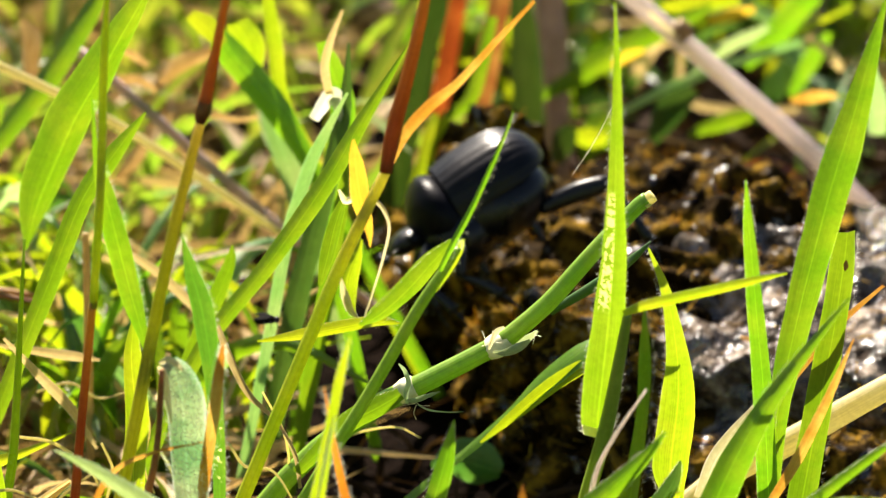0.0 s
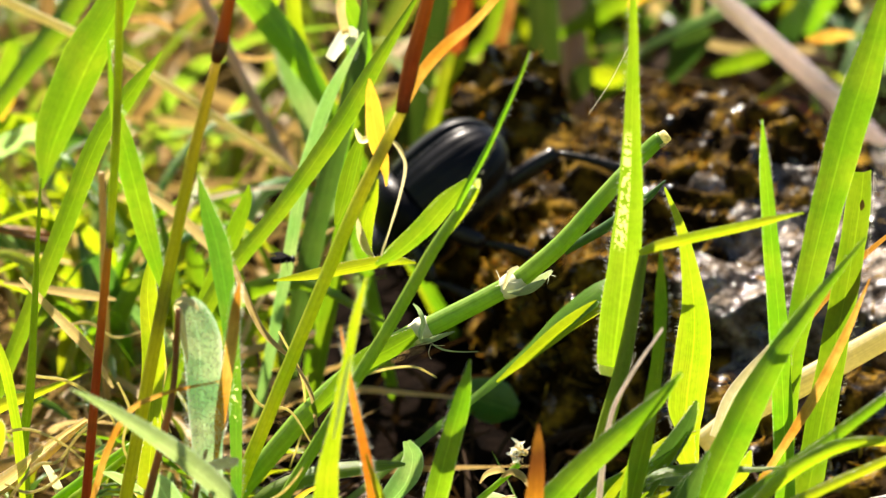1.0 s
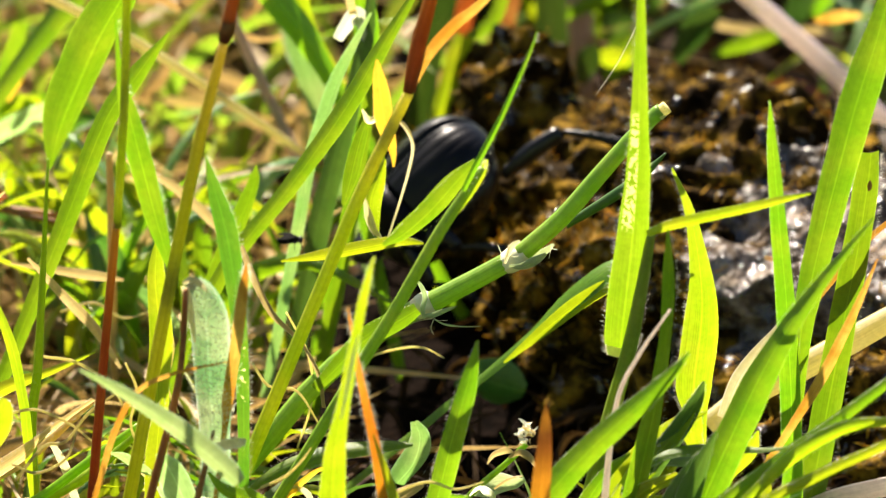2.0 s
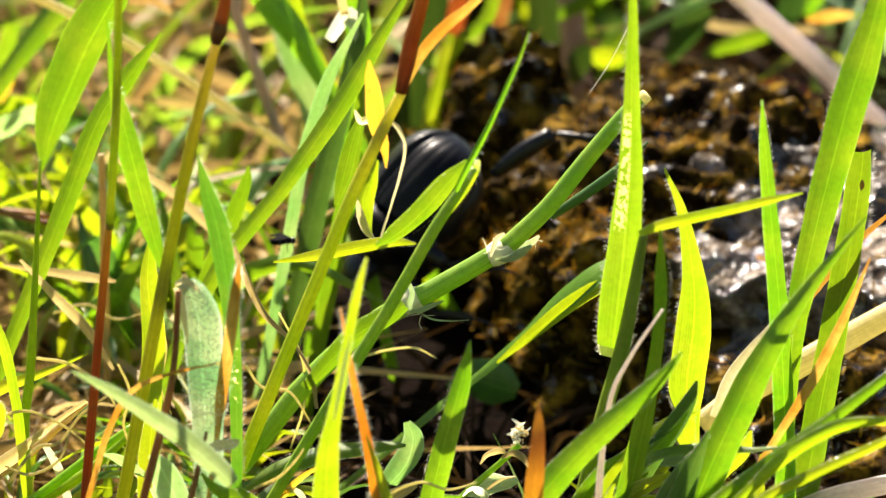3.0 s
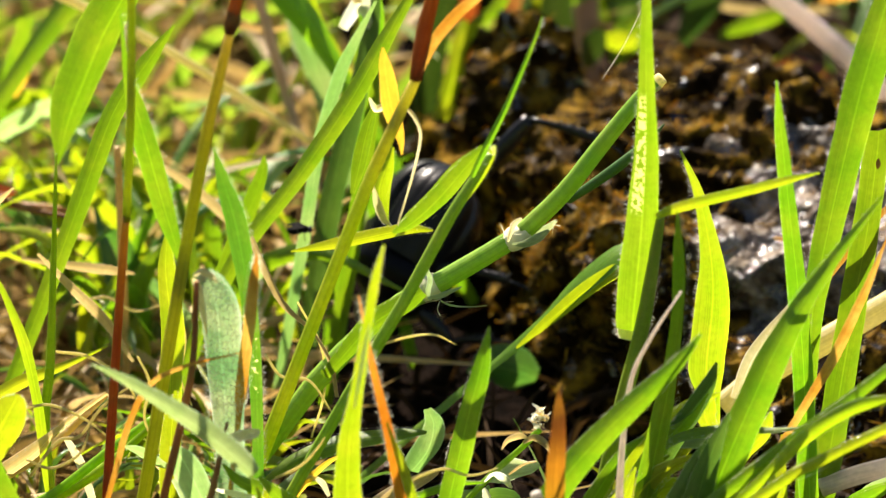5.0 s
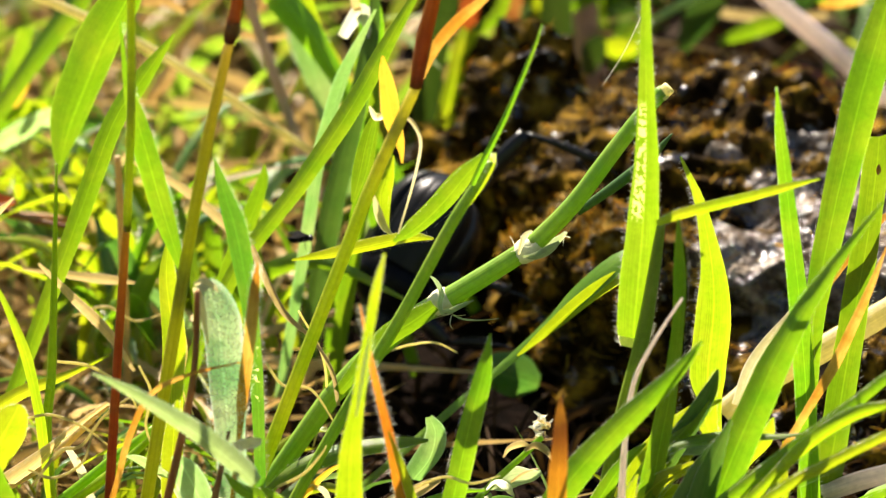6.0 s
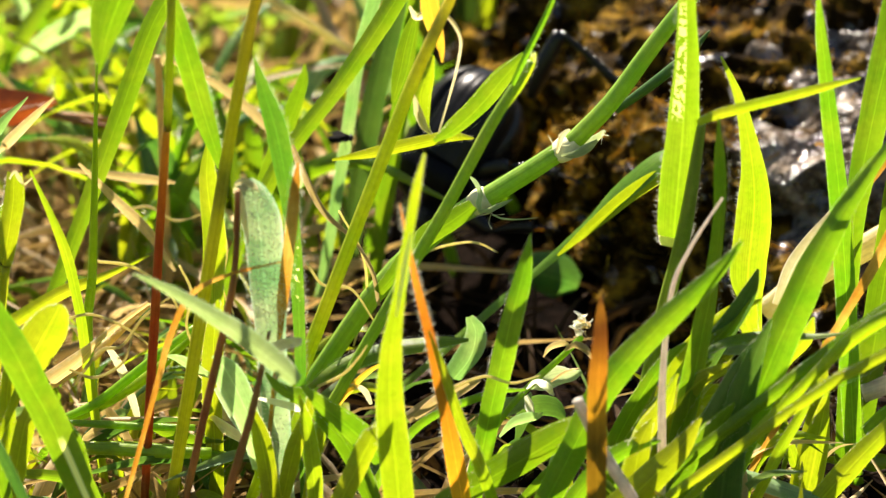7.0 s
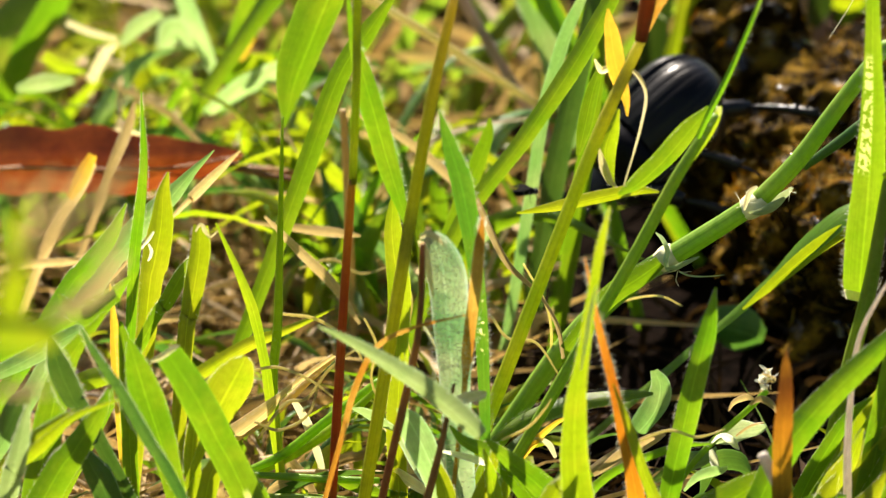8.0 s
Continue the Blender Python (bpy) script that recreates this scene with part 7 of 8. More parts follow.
grass_blade("bright low leaf", "lime", [(10.6, -72.0, -1.0, 1.84), (14.8, -72.0, 13.1, 2.30), (16.1, -72.0, 16.6, 2.55), (18.0, -72.0, 19.5, 2.16), (19.6, -72.0, 23.7, 0.25)], parent=p)
grass_blade("green low leaf", "green", [(7.3, -66.0, -1.0, 1.76), (13.1, -66.0, 12.8, 2.20), (15.7, -66.0, 17.8, 1.93), (18.3, -66.0, 22.1, 1.41), (20.8, -66.0, 24.5, 0.26)], parent=p)
grass_blade("yellow-green hairy blade", "lime", [(33.9, -58.0, -1.0, 1.80), (34.7, -58.0, 3.8, 2.25), (36.0, -58.0, 9.4, 2.24), (36.8, -58.0, 14.6, 1.70), (37.0, -58.0, 20.4, 0.20)], parent=p, hair=(1, -1))
grass_blade("lime leaf between the stems", "lime", [(25.8, -56.0, -1.0, 1.37), (30.5, -56.0, 12.2, 1.71), (32.5, -56.0, 16.6, 2.23), (35.1, -56.0, 19.5, 1.96), (36.0, -56.0, 22.4, 0.26)], parent=p)
grass_blade("dark green blade", "dark", [(15.4, -74.0, -1.0, 2.65), (21.0, -74.0, 13.2, 3.31), (24.2, -74.0, 19.6, 3.16), (26.4, -74.0, 24.5, 2.52), (28.0, -74.0, 28.7, 0.25)], parent=p, fold=0.3)
grass_blade("green blade with bright edge", "green", [(15.0, -76.0, -1.0, 2.53), (22.2, -76.0, 15.7, 3.16), (24.1, -76.0, 19.2, 2.52), (25.7, -76.0, 22.0, 0.25)], parent=p)
grass_blade("green blade low at the edge", "green", [(50.1, -62.0, 15.9, 0.65), (47.7, -62.0, 14.5, 2.21), (44.5, -62.0, 12.4, 2.87), (41.9, -62.0, 9.9, 2.61)], parent=p, tilt=-0.3)
grass_blade("thin green blade low at the edge", "green", [(49.2, -70.0, 19.3, 0.89), (47.5, -70.0, 16.1, 1.41), (45.6, -70.0, 12.6, 1.67), (44.4, -70.0, 9.7, 1.54)], parent=p)
grass_blade("pale leaf", "pale_sheen", [(46.7, -50.0, 7.5, 0.27), (48.3, -50.0, 9.0, 1.20), (51.3, -50.0, 10.4, 0.67)], parent=p, tilt=-0.3)
grass_blade("lime leaf low down", "lime", [(11.6, -80.0, -1.0, 2.01), (14.5, -80.0, 16.3, 2.51), (15.1, -80.0, 19.5, 2.13), (16.4, -80.0, 22.3, 0.25)], parent=p)
grass_blade("yellow-green blade", "lime", [(34.5, -62.0, -0.2, 3.29), (36.0, -62.0, 8.0, 3.40), (37.2, -62.0, 15.7, 0.78)], parent=p)
grass_blade("grey-green low blade", "blue", [(37.7, -70.0, 5.7, 1.55), (31.2, -70.0, 8.0, 2.58), (25.4, -70.0, 10.4, 1.93), (22.2, -70.0, 11.2, 0.39)], tilt=3.0, parent=p)
grass_blade("green blade", "lime", [(30.4, -70.0, -1.0, 2.07), (35.1, -70.0, 5.0, 2.58), (40.2, -70.0, 11.4, 2.57), (45.2, -70.0, 17.1, 1.66)], parent=p)

# small things
make_fly((-19.0, -22.0, 31.0))
make_wilted_flower()
grass_blade("tan withered blade bent before the dead leaf", "straw", [(-89.8, -6.0, -1.0, 0.93), (-84.1, -6.0, 11.4, 1.16), (-80.1, -6.0, 20.1, 1.44), (-76.4, -6.0, 25.5, 1.29), (-74.1, -6.0, 29.4, 0.57)], name='dry_straw', category='dry straw')
grass_blade("tan withered upright blade before the dead leaf", "straw", [(-84.1, -4.0, -1.0, 0.81), (-74.3, -4.0, 23.0, 1.01), (-72.1, -4.0, 28.4, 1.43), (-69.8, -4.0, 33.5, 1.29), (-68.7, -4.0, 36.9, 0.36)], name='dry_straw', category='dry straw')
grass_blade("pale tangled dry blade in the grass", "straw", [(-90.8, -12.0, 16.0, 0.57), (-83.4, -12.0, 18.2, 1.14), (-76.2, -12.0, 18.7, 1.07), (-67.4, -12.0, 21.7, 0.28)], name='dry_straw', category='dry straw')
grass_blade("tan split dry blade leaning", "straw", [(-95.3, -30.0, -1.0, 0.29), (-62.7, -30.0, 31.4, 0.41), (-59.0, -30.0, 35.0, 1.23), (-56.1, -30.0, 37.9, 1.09), (-52.8, -30.0, 41.0, 0.20)], name='dry_straw', category='dry straw')
grass_blade("broken tan blade before the dead leaf", "yellow", [(-73.6, -10.0, 32.3, 1.13), (-75.2, -10.0, 29.6, 1.70), (-77.1, -10.0, 26.4, 1.00)], name='dry_straw', category='dry straw')
p = plant("dry_grass", "bleached dry grass with loose seed heads, leaning close by", "dry grass")
grass_blade("bleached seed-head piece", "straw", [(-52.6, -195.0, 102.7, 0.44), (-50.5, -195.0, 106.1, 0.62), (-48.1, -195.0, 108.0, 0.62), (-46.1, -195.0, 110.8, 0.43)], parent=p, tilt=0.5)
grass_blade("bleached seed-head piece", "straw", [(-50.2, -195.0, 104.2, 0.70), (-47.3, -195.0, 106.9, 0.96), (-44.5, -195.0, 109.0, 0.96), (-42.1, -195.0, 111.4, 0.43)], parent=p, tilt=0.5)
grass_blade("bleached seed-head piece", "straw", [(-49.8, -195.0, 98.3, 0.89), (-47.4, -195.0, 99.6, 1.60), (-45.5, -195.0, 101.1, 1.59), (-43.6, -195.0, 103.5, 0.62)], parent=p, tilt=0.5)
grass_blade("bleached seed-head piece", "straw", [(-52.8, -195.0, 110.0, 0.35), (-51.8, -195.0, 109.0, 0.43), (-50.8, -195.0, 109.9, 0.35)], parent=p, tilt=0.5)
grass_blade("bleached seed-head piece", "straw", [(-54.4, -195.0, 91.9, 0.81), (-52.5, -195.0, 91.8, 1.08), (-50.5, -195.0, 91.7, 0.54)], parent=p, tilt=0.5)
grass_blade("bleached seed-head piece", "straw", [(-46.3, -195.0, 102.6, 0.44), (-44.4, -195.0, 104.9, 0.62), (-43.5, -195.0, 106.9, 0.44)], parent=p, tilt=0.5)
grass_blade("bleached seed-head piece", "straw", [(-48.3, -195.0, 110.8, 0.35), (-50.2, -195.0, 108.7, 0.70), (-50.6, -195.0, 106.8, 0.62)], parent=p, tilt=0.5)
stalk("thin dry culm", "straw", [(-112.4, -195.0, 30.7, 0.29), (-59.5, -195.0, 95.5, 0.36), (-52.5, -195.0, 102.2, 0.36), (-47.3, -195.0, 106.9, 0.35), (-42.1, -195.0, 111.4, 0.26)], parent=p)
grass_blade("pale green leaf", "lime", [(-54.8, -195.0, 97.1, 2.23), (-52.2, -195.0, 96.9, 2.85), (-49.5, -195.0, 96.2, 1.78)], parent=p, tilt=0.4)
grass_blade("pale green leaf", "lime", [(-52.1, -195.0, 107.1, 0.88), (-52.1, -195.0, 103.2, 1.76), (-53.2, -195.0, 98.3, 2.22)], parent=p, tilt=0.2)
p = plant("grass_plant", "low grass plant in front with pale bent blades", "grass plant")
grass_blade("pale bent blade", "pale", [(-31.6, -70.0, 21.9, 0.64), (-28.9, -70.0, 18.3, 1.92), (-27.1, -70.0, 13.9, 2.18), (-26.8, -70.0, 8.0, 1.55)], tilt=0.8, parent=p)
grass_blade("yellow-green curled blade", "lime", [(-19.0, -60.0, 15.7, 0.52), (-16.3, -60.0, 16.7, 1.04), (-14.4, -60.0, 16.3, 0.91), (-13.8, -60.0, 14.1, 0.52)], tilt=0.5, parent=p)
grass_blade("yellow thin blade", "yellow", [(-21.7, -62.0, 12.4, 0.65), (-18.9, -62.0, 16.0, 0.91), (-15.5, -62.0, 19.6, 0.65), (-12.9, -62.0, 21.0, 0.19)], parent=p)
grass_blade("tan dry blade piece", "straw", [(-11.3, -58.0, 11.5, 1.31), (-7.9, -58.0, 13.6, 1.84), (-4.0, -58.0, 15.8, 1.31), (-2.6, -58.0, 16.3, 0.39)], tilt=0.6, parent=p)
grass_blade("bright narrow blade", "lime", [(-27.8, -74.0, -1.0, 1.33), (-25.3, -74.0, 9.5, 1.66), (-23.7, -74.0, 15.9, 1.91), (-21.9, -74.0, 20.9, 1.26), (-21.5, -74.0, 23.8, 0.25)], parent=p)
grass_blade("bright narrow blade", "lime", [(-21.0, -76.0, -1.0, 1.22), (-21.4, -76.0, 9.7, 1.53), (-21.5, -76.0, 14.1, 1.90), (-21.9, -76.0, 19.8, 1.51), (-22.7, -76.0, 24.1, 0.25)], parent=p)
grass_blade("green narrow blade", "green", [(-3.0, -80.0, -1.0, 1.51), (6.6, -80.0, 11.2, 1.89), (10.4, -80.0, 16.2, 2.13), (14.2, -80.0, 18.9, 1.63), (17.3, -80.0, 19.5, 0.25)], tilt=0.4, parent=p)
grass_blade("yellow-green broad blade", "lime", [(-2.8, -82.0, -1.0, 2.51), (12.2, -82.0, 12.2, 3.14), (15.3, -82.0, 15.0, 3.50), (19.1, -82.0, 19.2, 2.49), (21.6, -82.0, 23.3, 0.37)], tilt=0.3, parent=p)
grass_blade("bright thin blade", "lime", [(24.7, -72.0, -1.0, 0.93), (27.9, -72.0, 6.3, 1.16), (31.0, -72.0, 13.5, 1.28), (33.5, -72.0, 18.5, 1.02), (36.0, -72.0, 24.8, 0.19)], parent=p)
grass_blade("bright thin blade", "lime", [(35.9, -66.0, 21.8, 0.51), (31.4, -66.0, 18.3, 1.03), (27.6, -66.0, 16.2, 1.29), (23.7, -66.0, 11.2, 0.91)], tilt=0.4, parent=p)
grass_blade("pale green blade", "blue", [(31.7, -62.0, 22.7, 0.39), (28.5, -62.0, 22.1, 1.94), (24.6, -62.0, 22.2, 2.19), (22.6, -62.0, 21.1, 0.52)], tilt=1.0, parent=p)

# dry tangle low down among the stems
stalk("thin bleached curled dry straw lying in the grass", "cream", [(-49.4, -62.0, 18.7, 0.36), (-46.0, -62.0, 23.1, 0.44), (-43.4, -62.0, 23.8, 0.40), (-40.7, -62.0, 27.4, 0.36), (-37.1, -62.0, 30.2, 0.24)], name='dry_straw', category='dry straw', flat=0.4)
stalk("thin bleached curled dry straw lying in the grass", "cream", [(-49.2, -66.0, 22.9, 0.28), (-46.4, -66.0, 21.8, 0.36), (-43.1, -66.0, 23.6, 0.32), (-41.7, -66.0, 27.2, 0.20)], name='dry_straw', category='dry straw', flat=0.4)
stalk("thin bleached curled dry straw lying in the grass", "cream", [(-36.5, -60.0, 32.8, 0.28), (-35.3, -60.0, 29.2, 0.36), (-36.1, -60.0, 24.9, 0.32), (-34.6, -60.0, 20.6, 0.24)], name='dry_straw', category='dry straw', flat=0.4)
stalk("thin bleached curled dry straw lying in the grass", "cream", [(-47.9, -40.0, 24.0, 0.37), (-43.9, -40.0, 23.2, 0.42), (-40.0, -40.0, 20.2, 0.38), (-38.4, -40.0, 16.9, 0.21)], name='dry_straw', category='dry straw', flat=0.4)
stalk("thin bleached curled dry straw lying in the grass", "cream", [(-22.7, -48.0, 27.1, 0.33), (-20.8, -48.0, 24.1, 0.37), (-17.5, -48.0, 23.4, 0.33), (-14.9, -48.0, 19.0, 0.21)], name='dry_straw', category='dry straw', flat=0.4)
stalk("thin bleached curled dry straw lying in the grass", "cream", [(-18.8, -44.0, 31.8, 0.25), (-16.2, -44.0, 25.9, 0.33), (-16.0, -44.0, 20.0, 0.33), (-17.7, -44.0, 14.0, 0.25)], name='dry_straw', category='dry straw', flat=0.4)
stalk("thin bleached curled dry straw lying in the grass", "cream", [(-9.9, -30.0, 19.2, 0.26), (-6.4, -30.0, 20.3, 0.30), (-3.0, -30.0, 20.6, 0.25), (-0.3, -30.0, 19.2, 0.13)], name='dry_straw', category='dry straw', flat=0.4)
stalk("thin bleached curled dry straw lying in the grass", "cream", [(-20.8, -72.0, 23.1, 0.31), (-17.9, -72.0, 24.6, 0.35), (-16.0, -72.0, 26.7, 0.31), (-15.1, -72.0, 28.1, 0.16)], name='dry_straw', category='dry straw', flat=0.4)
stalk("thin bleached curled dry straw lying in the grass", "cream", [(-50.2, -58.0, 25.4, 0.32), (-46.9, -58.0, 25.8, 0.36), (-43.1, -58.0, 23.9, 0.32), (-40.0, -58.0, 21.0, 0.20)], name='dry_straw', category='dry straw', flat=0.4)
stalk("thin bleached curled dry straw lying in the grass", "cream", [(-32.9, -46.0, 32.7, 0.25), (-32.0, -46.0, 28.3, 0.33), (-32.8, -46.0, 23.2, 0.33), (-31.6, -46.0, 19.5, 0.21)], name='dry_straw', category='dry straw', flat=0.4)
stalk("thin bleached curled dry straw lying in the grass", "cream", [(-47.7, -20.0, 20.6, 0.35), (-43.5, -20.0, 21.8, 0.39), (-40.1, -20.0, 19.8, 0.35), (-36.6, -20.0, 20.6, 0.17)], name='dry_straw', category='dry straw', flat=0.4)
stalk("thin bleached curled dry straw lying in the grass", "cream", [(-5.9, -72.0, 22.4, 0.31), (-2.1, -72.0, 23.9, 0.35), (1.0, -72.0, 23.0, 0.31), (4.2, -72.0, 23.9, 0.16)], name='dry_straw', category='dry straw', flat=0.4)

# twig that swings as the beetle pushes through the grass
swinging_twig = stalk("grey-brown bare twig leaning in the grass, moving", "twig", [(0, 0, 0, 1.3), (-0.3, 0, 25, 1.5), (0.2, 0, 60, 1.4)], name="grey_twig", category="twig")

# beetle
def wing_case(side):
    """Half of the domed back, with fine lengthwise grooves; x runs from tail to shoulder."""
    verts, faces = [], []
    nu, nv = 40, 64
    for i in range(nu + 1):
        s = i / nu
        x = -11.5 + 14.0 * s
        out = max(0.0, 1 - abs((s - 0.55) / 0.55) ** 2.6) if s < 0.55 else 1 - 0.18 * ((s - 0.55) / 0.45) ** 2
        half = 6.6 * out ** 0.5
        top = 6.0 * out ** 0.55
        for j in range(nv + 1):
            a = math.pi / 2 * 1.18 * j / nv
            groove = 1 - 0.011 * (0.5 + 0.5 * math.cos(a * 26)) ** 3 - 0.16 * math.exp(-(j / 2.4) ** 2) + 0.018 * math.exp(-((j - 5.5) / 2.0) ** 2)
            verts.append((x / 1000, side * (0.06 + half * math.sin(a) * groove) / 1000, (4.0 + top * math.cos(a) * groove) / 1000))
    m = nv + 1
    for i in range(nu):
        for j in range(nv):
            q = (i * m + j, i * m + j + 1, (i + 1) * m + j + 1, (i + 1) * m + j)
            faces.append(q if side < 0 else q[::-1])
    return verts, faces, [(0, 0)] * len(verts)


def limb(length, thick, spines=0, tip=0.6):
    """A leg segment along +x."""
    n = 4
    pts = [(length * k / n, 0, 0.35 * math.sin(math.pi * k / n), thick * (0.75 + 0.5 * math.sin(math.pi * min(1, k / n * 0.9)) if tip > 0.5 else 0.5 + 0.6 * k / n)) for k in range(n + 1)]
    chunks = [tube(pts, sides=8, n=10, flat=0.7)]
    for k in range(spines):
        x = length * (0.35 + 0.6 * k / max(1, spines - 1))
        chunks.append(tube([(x, 0, 0.2, thick * 0.35), (x + 0.5, 0, thick * 0.55, thick * 0.25), (x + 0.9, 0, thick * 0.95, 0.06)], sides=5, n=3))
    return chunks


def make_leg(body, name, femur, tibia, spines):
    thigh = piece(name, limb(femur, 2.2), LIMB, body)
    shin = piece("tibia", limb(tibia, 1.5, spines, 0.4) + [tube([(tibia, 0, 0, 0.5), (tibia + 1.6, 0, -0.2, 0.4), (tibia + 3.4, 0, -0.9, 0.25)], sides=6, n=6)], LIMB, thigh)
    return thigh, shin


def make_beetle():
    """Looks along +x, about 24 mm long, belly near z = 0."""
    b = tagged(new("dung_beetle"), "glossy black dung beetle digging into the dung heap", "beetle")
    piece("abdomen", [blob((-3.0, 0, 1.0), (7.4, 6.3, 5.0))], LIMB, b)
    piece("thorax", [blob((3.6, 0, 0.4), (5.4, 6.2, 5.0))], LIMB, b)
    piece("wing_case", [wing_case(1)], SHELL, b, "glossy black grooved wing case")
    piece("wing_case", [wing_case(-1)], SHELL, b, "glossy black grooved wing case")
    piece("pronotum", [blob((4.7, 0, 3.9), (3.9, 6.4, 5.5), 5, lambda c: Vector((c.x, c.y * (1 - 0.12 * c.x), c.z * (1 - 0.25 * max(0, c.x)))))], SHIELD, b, "smooth black neck shield")
    piece("head", [blob((9.6, 0, 2.9), (2.9, 3.0, 1.6), 4)], LIMB, b)
    for s in (1, -1):
        piece("eye", [blob((9.4, 2.7 * s, 3.2), (0.6, 0.5, 0.6), 3)], SHELL, b)
        piece("antenna", [tube([(10.6, 2.0 * s, 2.6, 0.25), (12.0, 3.0 * s, 2.8, 0.25), (13.2, 3.2 * s, 2.6, 0.3)], sides=6, n=8), blob((13.6, 3.2 * s, 2.5), (0.7, 0.5, 0.5), 3)], LIMB, b)
    return b


beetle = make_beetle()
hind, hind_shin = make_leg(beetle, "hind_leg", 9.5, 9.5, 5)
middle, middle_shin = make_leg(beetle, "middle_leg", 6.5, 6.5, 4)
front, front_shin = make_leg(beetle, "front_leg", 5.5, 6.0, 5)
for name, place, turn in (("hind_leg", (-3.0, -3.5, 1.5), -120), ("middle_leg", (1.0, -4.0, 1.2), -80), ("front_leg", (5.5, -3.5, 1.2), -45)):
    far, far_shin = make_leg(beetle, name, 6.5, 6.5, 4)
    far.matrix_basis = pose(*[c / 1000 for c in place], 0, 25, turn)
    far_shin.matrix_basis = pose(0.0064, 0, 0, 0, 55, 0)


def rows(*poses):
    return [(t, pose(x / 1000, y / 1000, z / 1000, a, b, c)) for t, x, y, z, a, b, c in poses]


def motions():
    walk(beetle, rows(
        (0, 7.60, 14.5, 29.2, 22.0, 27.0, -163.0),
        (0.5, 3.90, 13.4, 23.0, 14.0, 28.0, -164.5),
        (1.0, 0.92, 12.92, 22.84, -4.2, 33.5, -162.8),
        (1.2, 0.07, 12.93, 22.37, -4.6, 34.1, -162.4),
        (2.3, -1.76, 9.87, 20.73, -1.9, 37.6, -153.4),
        (2.5, -2.03, 9.51, 20.43, -1.8, 36.9, -150.9),
        (3.0, -2.21, 9.59, 19.62, -2.2, 38.9, -149.7),
        (3.5, -2.41, 8.55, 19.13, -2.6, 39.9, -148.1),
        (4.0, -3.15, 7.95, 17.49, -0.4, 40.3, -143.0),
        (4.5, -3.74, 6.93, 15.32, 3.3, 43.6, -140.5),
        (5.8, -4.00, 7.16, 14.04, 5.0, 46.1, -140.6),
        (6.5, -4.03, 7.06, 13.84, 5.2, 45.7, -140.2),
        (7.0, -3.67, 6.75, 14.64, 6.8, 44.2, -140.0),
        (7.3, -2.89, 7.07, 17.73, 5.5, 36.6, -142.2),
        (7.5, -2.69, 7.51, 21.16, 3.3, 34.5, -147.2),
        (7.7, -2.87, 8.48, 23.92, 2.5, 30.6, -149.6),
        (8.0, -2.48, 8.67, 23.14, 2.9, 30.5, -151.3),
    ))
    walk(hind, rows(
        (0, -7.07, 2.56, -2.37, 8.0, 8.7, 171.5),
        (0.5, -7.91, 2.47, -0.14, 6.0, 16.8, 170.7),
        (1.0, -6.44, 2.65, -1.21, 7.3, -2.9, 173.2),
        (2.5, -10.45, 4.21, -0.17, 2.4, -2.8, 163.6),
        (3.5, -10.66, 4.13, 0.73, -1.8, 2.7, 159.8),
        (4.5, -12.50, 4.45, 2.72, 1.7, -7.5, 159.7),
        (5.8, -11.59, 4.03, 2.52, 3.2, -4.8, 160.7),
        (6.5, -11.13, 3.93, 2.43, 3.9, -5.8, 161.0),
        (6.8, -10.74, 4.62, 1.20, 12.5, -16.2, 166.7),
        (7.2, -10.93, 4.82, 0.66, 13.6, -21.7, 164.8),
        (7.5, -10.06, 4.37, -0.75, 14.1, -24.7, 167.3),
        (7.7, -9.11, 3.52, -0.74, 17.3, -32.2, 168.6),
        (7.9, -4.06, 1.61, 1.65, 7.1, 20.0, 162.9),
        (8.0, -3.53, 1.37, 2.55, 7.7, 25.0, 163.9),
    ))
    walk(hind_shin, rows(
        (0, 9.50, -0.00, 0.00, -24.2, 57.8, -63.6),
        (0.5, 9.50, -0.00, -0.00, -8.1, 39.3, -46.7),
        (1.0, 9.50, 0.00, 0.00, -20.9, 33.1, -41.2),
        (2.5, 9.50, 0.00, 0.00, -20.9, 29.7, -39.4),
        (3.5, 9.50, -0.00, -0.00, -18.7, 28.2, -38.8),
        (4.5, 9.50, -0.00, -0.00, -37.6, 41.2, -58.3),
        (5.8, 9.50, -0.00, -0.00, -38.4, 39.7, -59.9),
        (6.5, 9.50, 0.00, 0.00, -47.3, 31.8, -81.4),
        (6.8, 9.50, 0.00, 0.00, -59.7, 31.5, -92.8),
        (7.2, 9.50, 0.00, 0.00, -66.5, 28.0, -125.4),
        (7.5, 9.50, 0.00, -0.00, -63.7, 26.8, -140.1),
        (7.7, 9.50, 0.00, 0.00, -73.8, 29.6, -140.5),
        (7.9, 9.50, -0.00, 0.00, -4.4, -7.7, -38.6),
        (8.0, 9.50, 0.00, 0.00, -1.2, -6.6, -37.0),
    ))
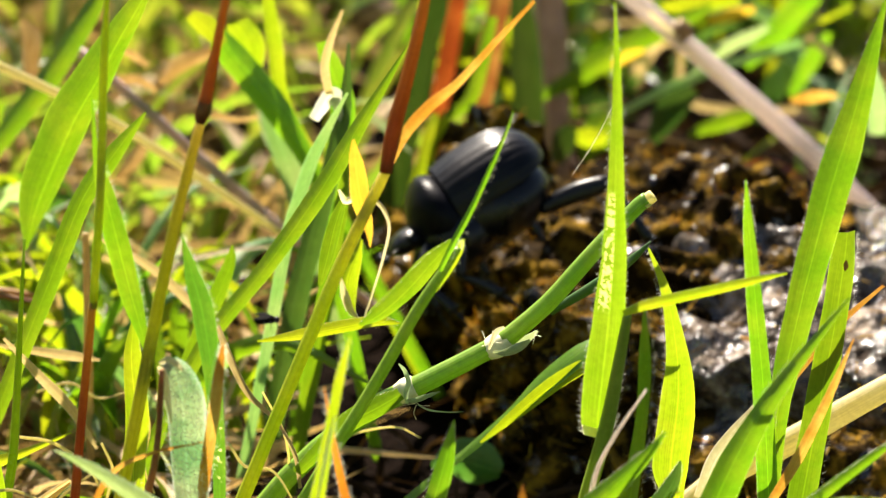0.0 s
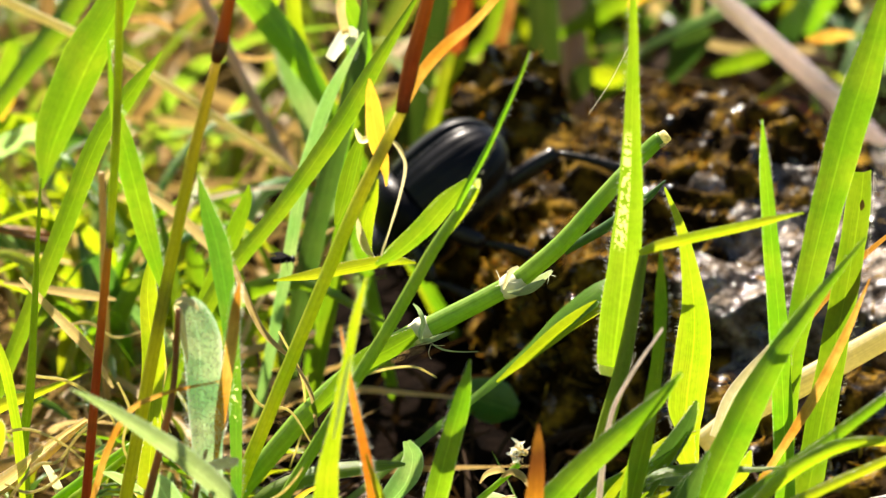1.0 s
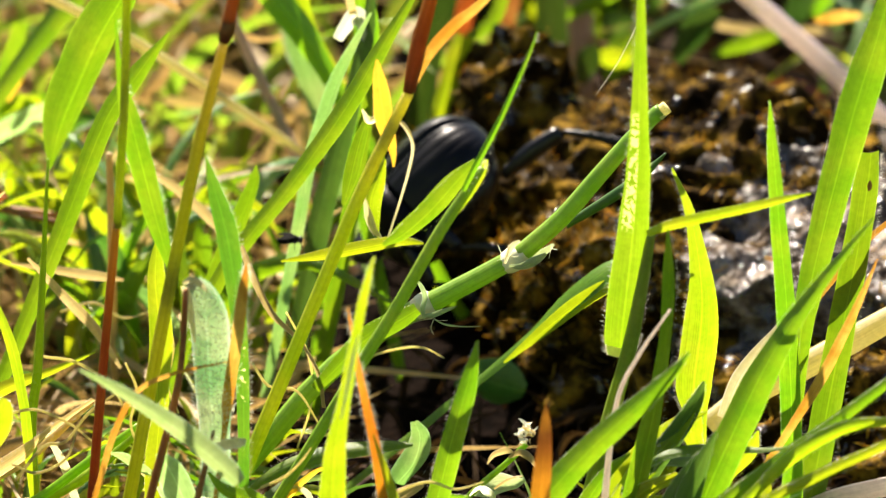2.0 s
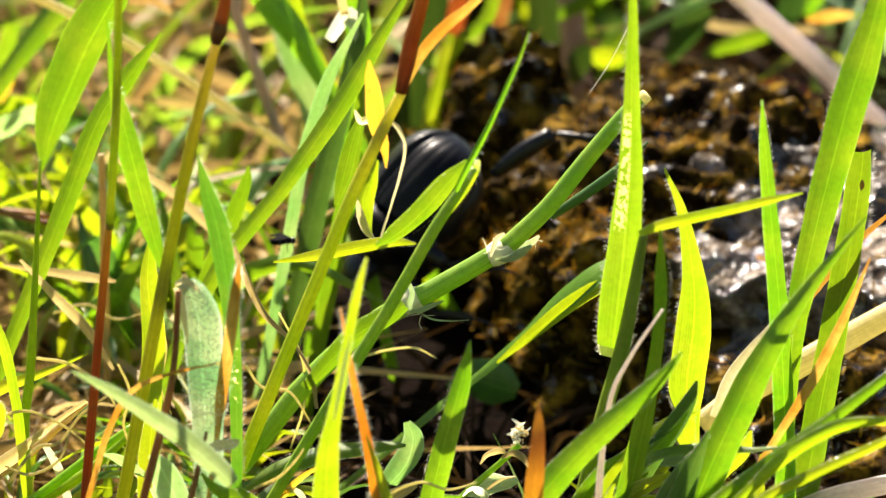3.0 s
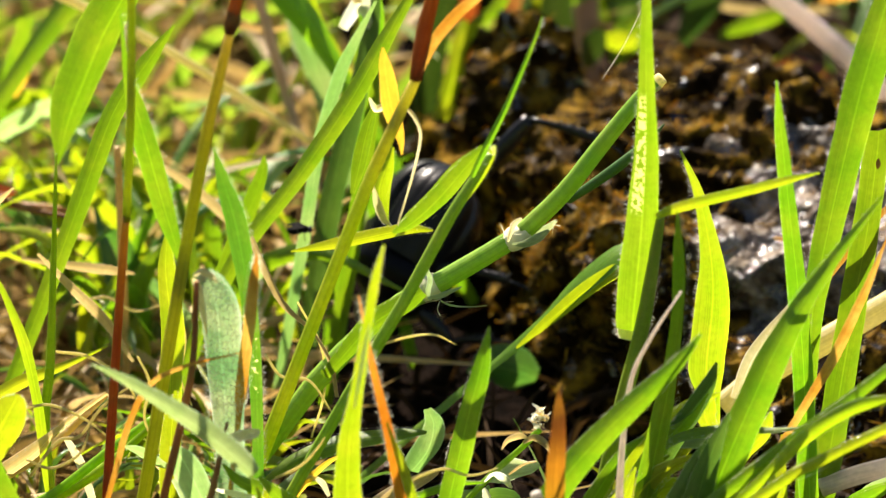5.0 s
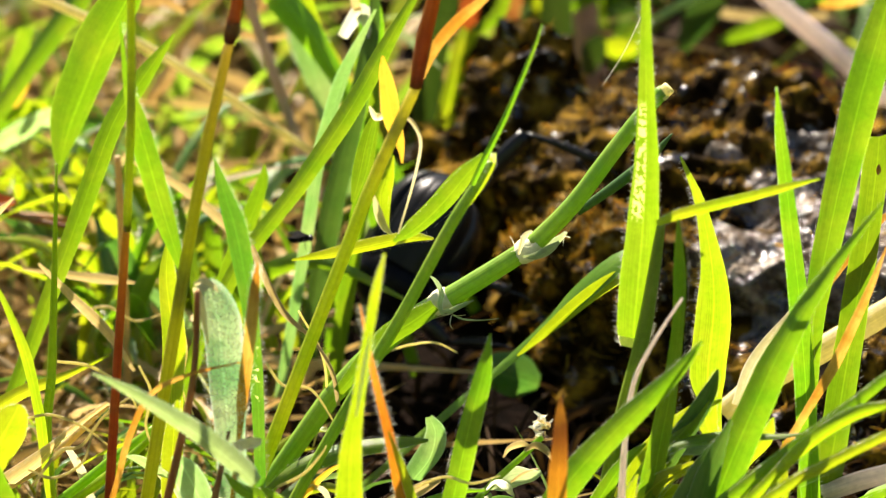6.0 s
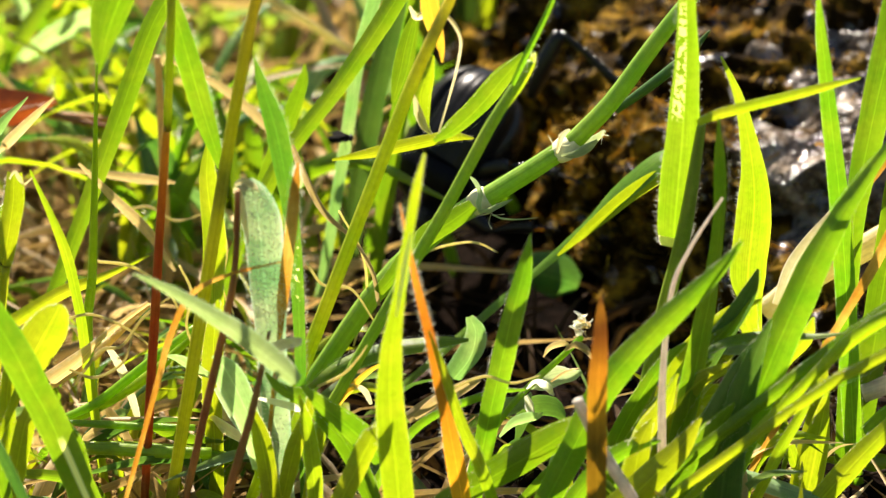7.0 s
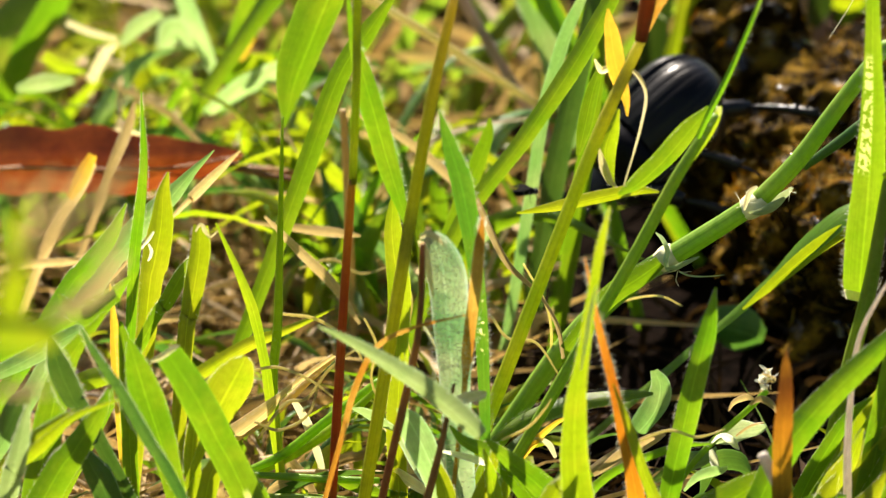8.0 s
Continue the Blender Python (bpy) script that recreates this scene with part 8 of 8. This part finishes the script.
    walk(middle, rows(
        (0, 3.48, 4.94, 1.24, -49.6, 52.9, 37.0),
        (0.5, 2.92, 4.23, 2.45, -10.6, 25.4, 133.5),
        (1.0, 2.51, 4.80, 1.92, -14.9, 31.8, 130.5),
        (2.5, 3.04, 2.32, 2.69, -29.0, 28.9, 95.0),
        (3.5, 3.69, 2.65, 2.05, -27.2, 21.7, 106.7),
        (4.5, 3.24, 2.77, 1.83, -26.2, 3.7, 115.9),
        (6.5, 2.98, 3.25, 1.91, -25.7, 4.2, 119.6),
        (7.3, 2.08, 4.38, 2.24, -13.9, 2.1, 126.2),
        (7.7, 3.76, 3.68, 0.75, -9.9, -2.1, 128.8),
        (8.0, 3.01, 3.60, 1.84, -10.2, -4.4, 128.6),
    ))
    walk(middle_shin, rows(
        (0, 6.50, -0.00, -0.00, -47.1, -18.4, 57.8),
        (0.5, 6.50, -0.00, 0.00, 0.0, 4.1, -2.4),
        (1.0, 6.50, 0.00, 0.00, -0.1, -2.8, 1.5),
        (2.5, 6.50, -0.00, 0.00, -6.1, -23.2, 28.8),
        (3.5, 6.50, 0.00, 0.00, -0.2, 0.5, 10.9),
        (4.5, 6.50, -0.00, 0.00, 2.7, 25.0, 6.9),
        (6.5, 6.50, 0.00, 0.00, 1.7, 28.6, 3.8),
        (7.3, 6.50, -0.00, 0.00, -2.4, 25.2, -5.3),
        (7.7, 6.50, -0.00, -0.00, 1.4, 29.5, 3.1),
        (8.0, 6.50, 0.00, 0.00, 4.7, 39.3, 9.1),
    ))
    walk(front, rows(
        (0, 7.85, 4.63, 1.39, -38.6, 41.7, 27.5),
        (1.0, 6.34, 4.36, 1.94, -40.1, 49.9, 77.1),
        (2.5, 6.81, 4.43, 1.20, -37.9, 45.6, 79.9),
        (3.5, 7.62, 5.66, -0.60, -50.1, 50.9, 63.3),
        (6.5, 6.53, 4.50, 1.55, -44.4, 42.5, 77.1),
        (7.7, 6.86, 4.35, 0.75, -16.6, 33.7, 110.5),
        (8.0, 6.22, 5.23, 0.53, -10.6, 27.8, 124.4),
    ))
    walk(front_shin, rows(
        (0, 5.50, -0.00, 0.00, -50.2, 3.2, 59.2),
        (1.0, 5.50, 0.00, -0.00, -18.6, -24.2, 30.2),
        (2.5, 5.50, 0.00, 0.00, -13.4, -28.6, 25.3),
        (3.5, 5.50, -0.00, 0.00, -28.6, -51.3, 41.5),
        (6.5, 5.50, -0.00, -0.00, -9.7, -37.2, 22.2),
        (7.7, 5.50, 0.00, -0.00, -3.7, -23.2, 19.3),
        (8.0, 5.50, -0.00, 0.00, -0.0, 3.6, 0.6),
    ))
    walk(pushed_stem, rows(
        (0.0, -0.40, 0, -0.51, 0, 1.32, 0),
        (0.5, -0.42, 0, -0.39, 0, 1.31, 0),
        (1.0, -0.48, 0, -0.57, 0, 1.17, 0),
        (1.2, -0.39, 0, -0.33, 0, 1.24, 0),
        (2.3, -0.75, 0, 0.20, 0, 0.00, 0),
        (2.5, -0.51, 0, 0.31, 0, -0.32, 0),
        (3.0, -0.29, 0, 0.85, 0, -1.31, 0),
        (3.5, 0.00, 0, 0.40, 0, -0.00, 0),
        (4.0, -0.39, 0, 0.48, 0, -0.51, 0),
        (4.5, -0.89, 0, 0.97, 0, -0.69, 0),
        (4.7, -0.89, 0, 1.07, 0, -0.71, 0),
        (5.8, 1.62, 0, 0.09, 0, -2.52, 0),
        (6.0, 1.39, 0, 0.13, 0, -2.09, 0),
        (6.5, 0.92, 0, 0.18, 0, -1.67, 0),
        (7.0, 1.55, 0, 0.19, 0, -2.66, 0),
        (7.5, 1.56, 0, 0.08, 0, -2.28, 0),
        (8.0, 1.78, 0, -0.26, 0, -2.66, 0),
    ))
    walk(swinging_twig, rows(
        (0, -2.63, 38.00, 2.82, 0, -46.8, 0),
        (0.5, -4.67, 38.00, 1.38, 0, -41.5, 0),
        (1.0, -10.55, 38.00, -2.00, 0, -25.5, 0),
        (1.2, -6.81, 38.00, 0.08, 0, -36.1, 0),
        (2.5, -14.16, 38.00, -3.11, 0, -17.6, 0),
        (3.5, -13.75, 38.00, -3.02, 0, -18.3, 0),
        (4.5, -15.77, 38.00, -3.53, 0, -13.4, 0),
        (6.5, -13.63, 38.00, -2.94, 0, -18.9, 0),
        (8.0, -10.70, 38.00, -1.61, 0, -27.7, 0),
    ))


motions()
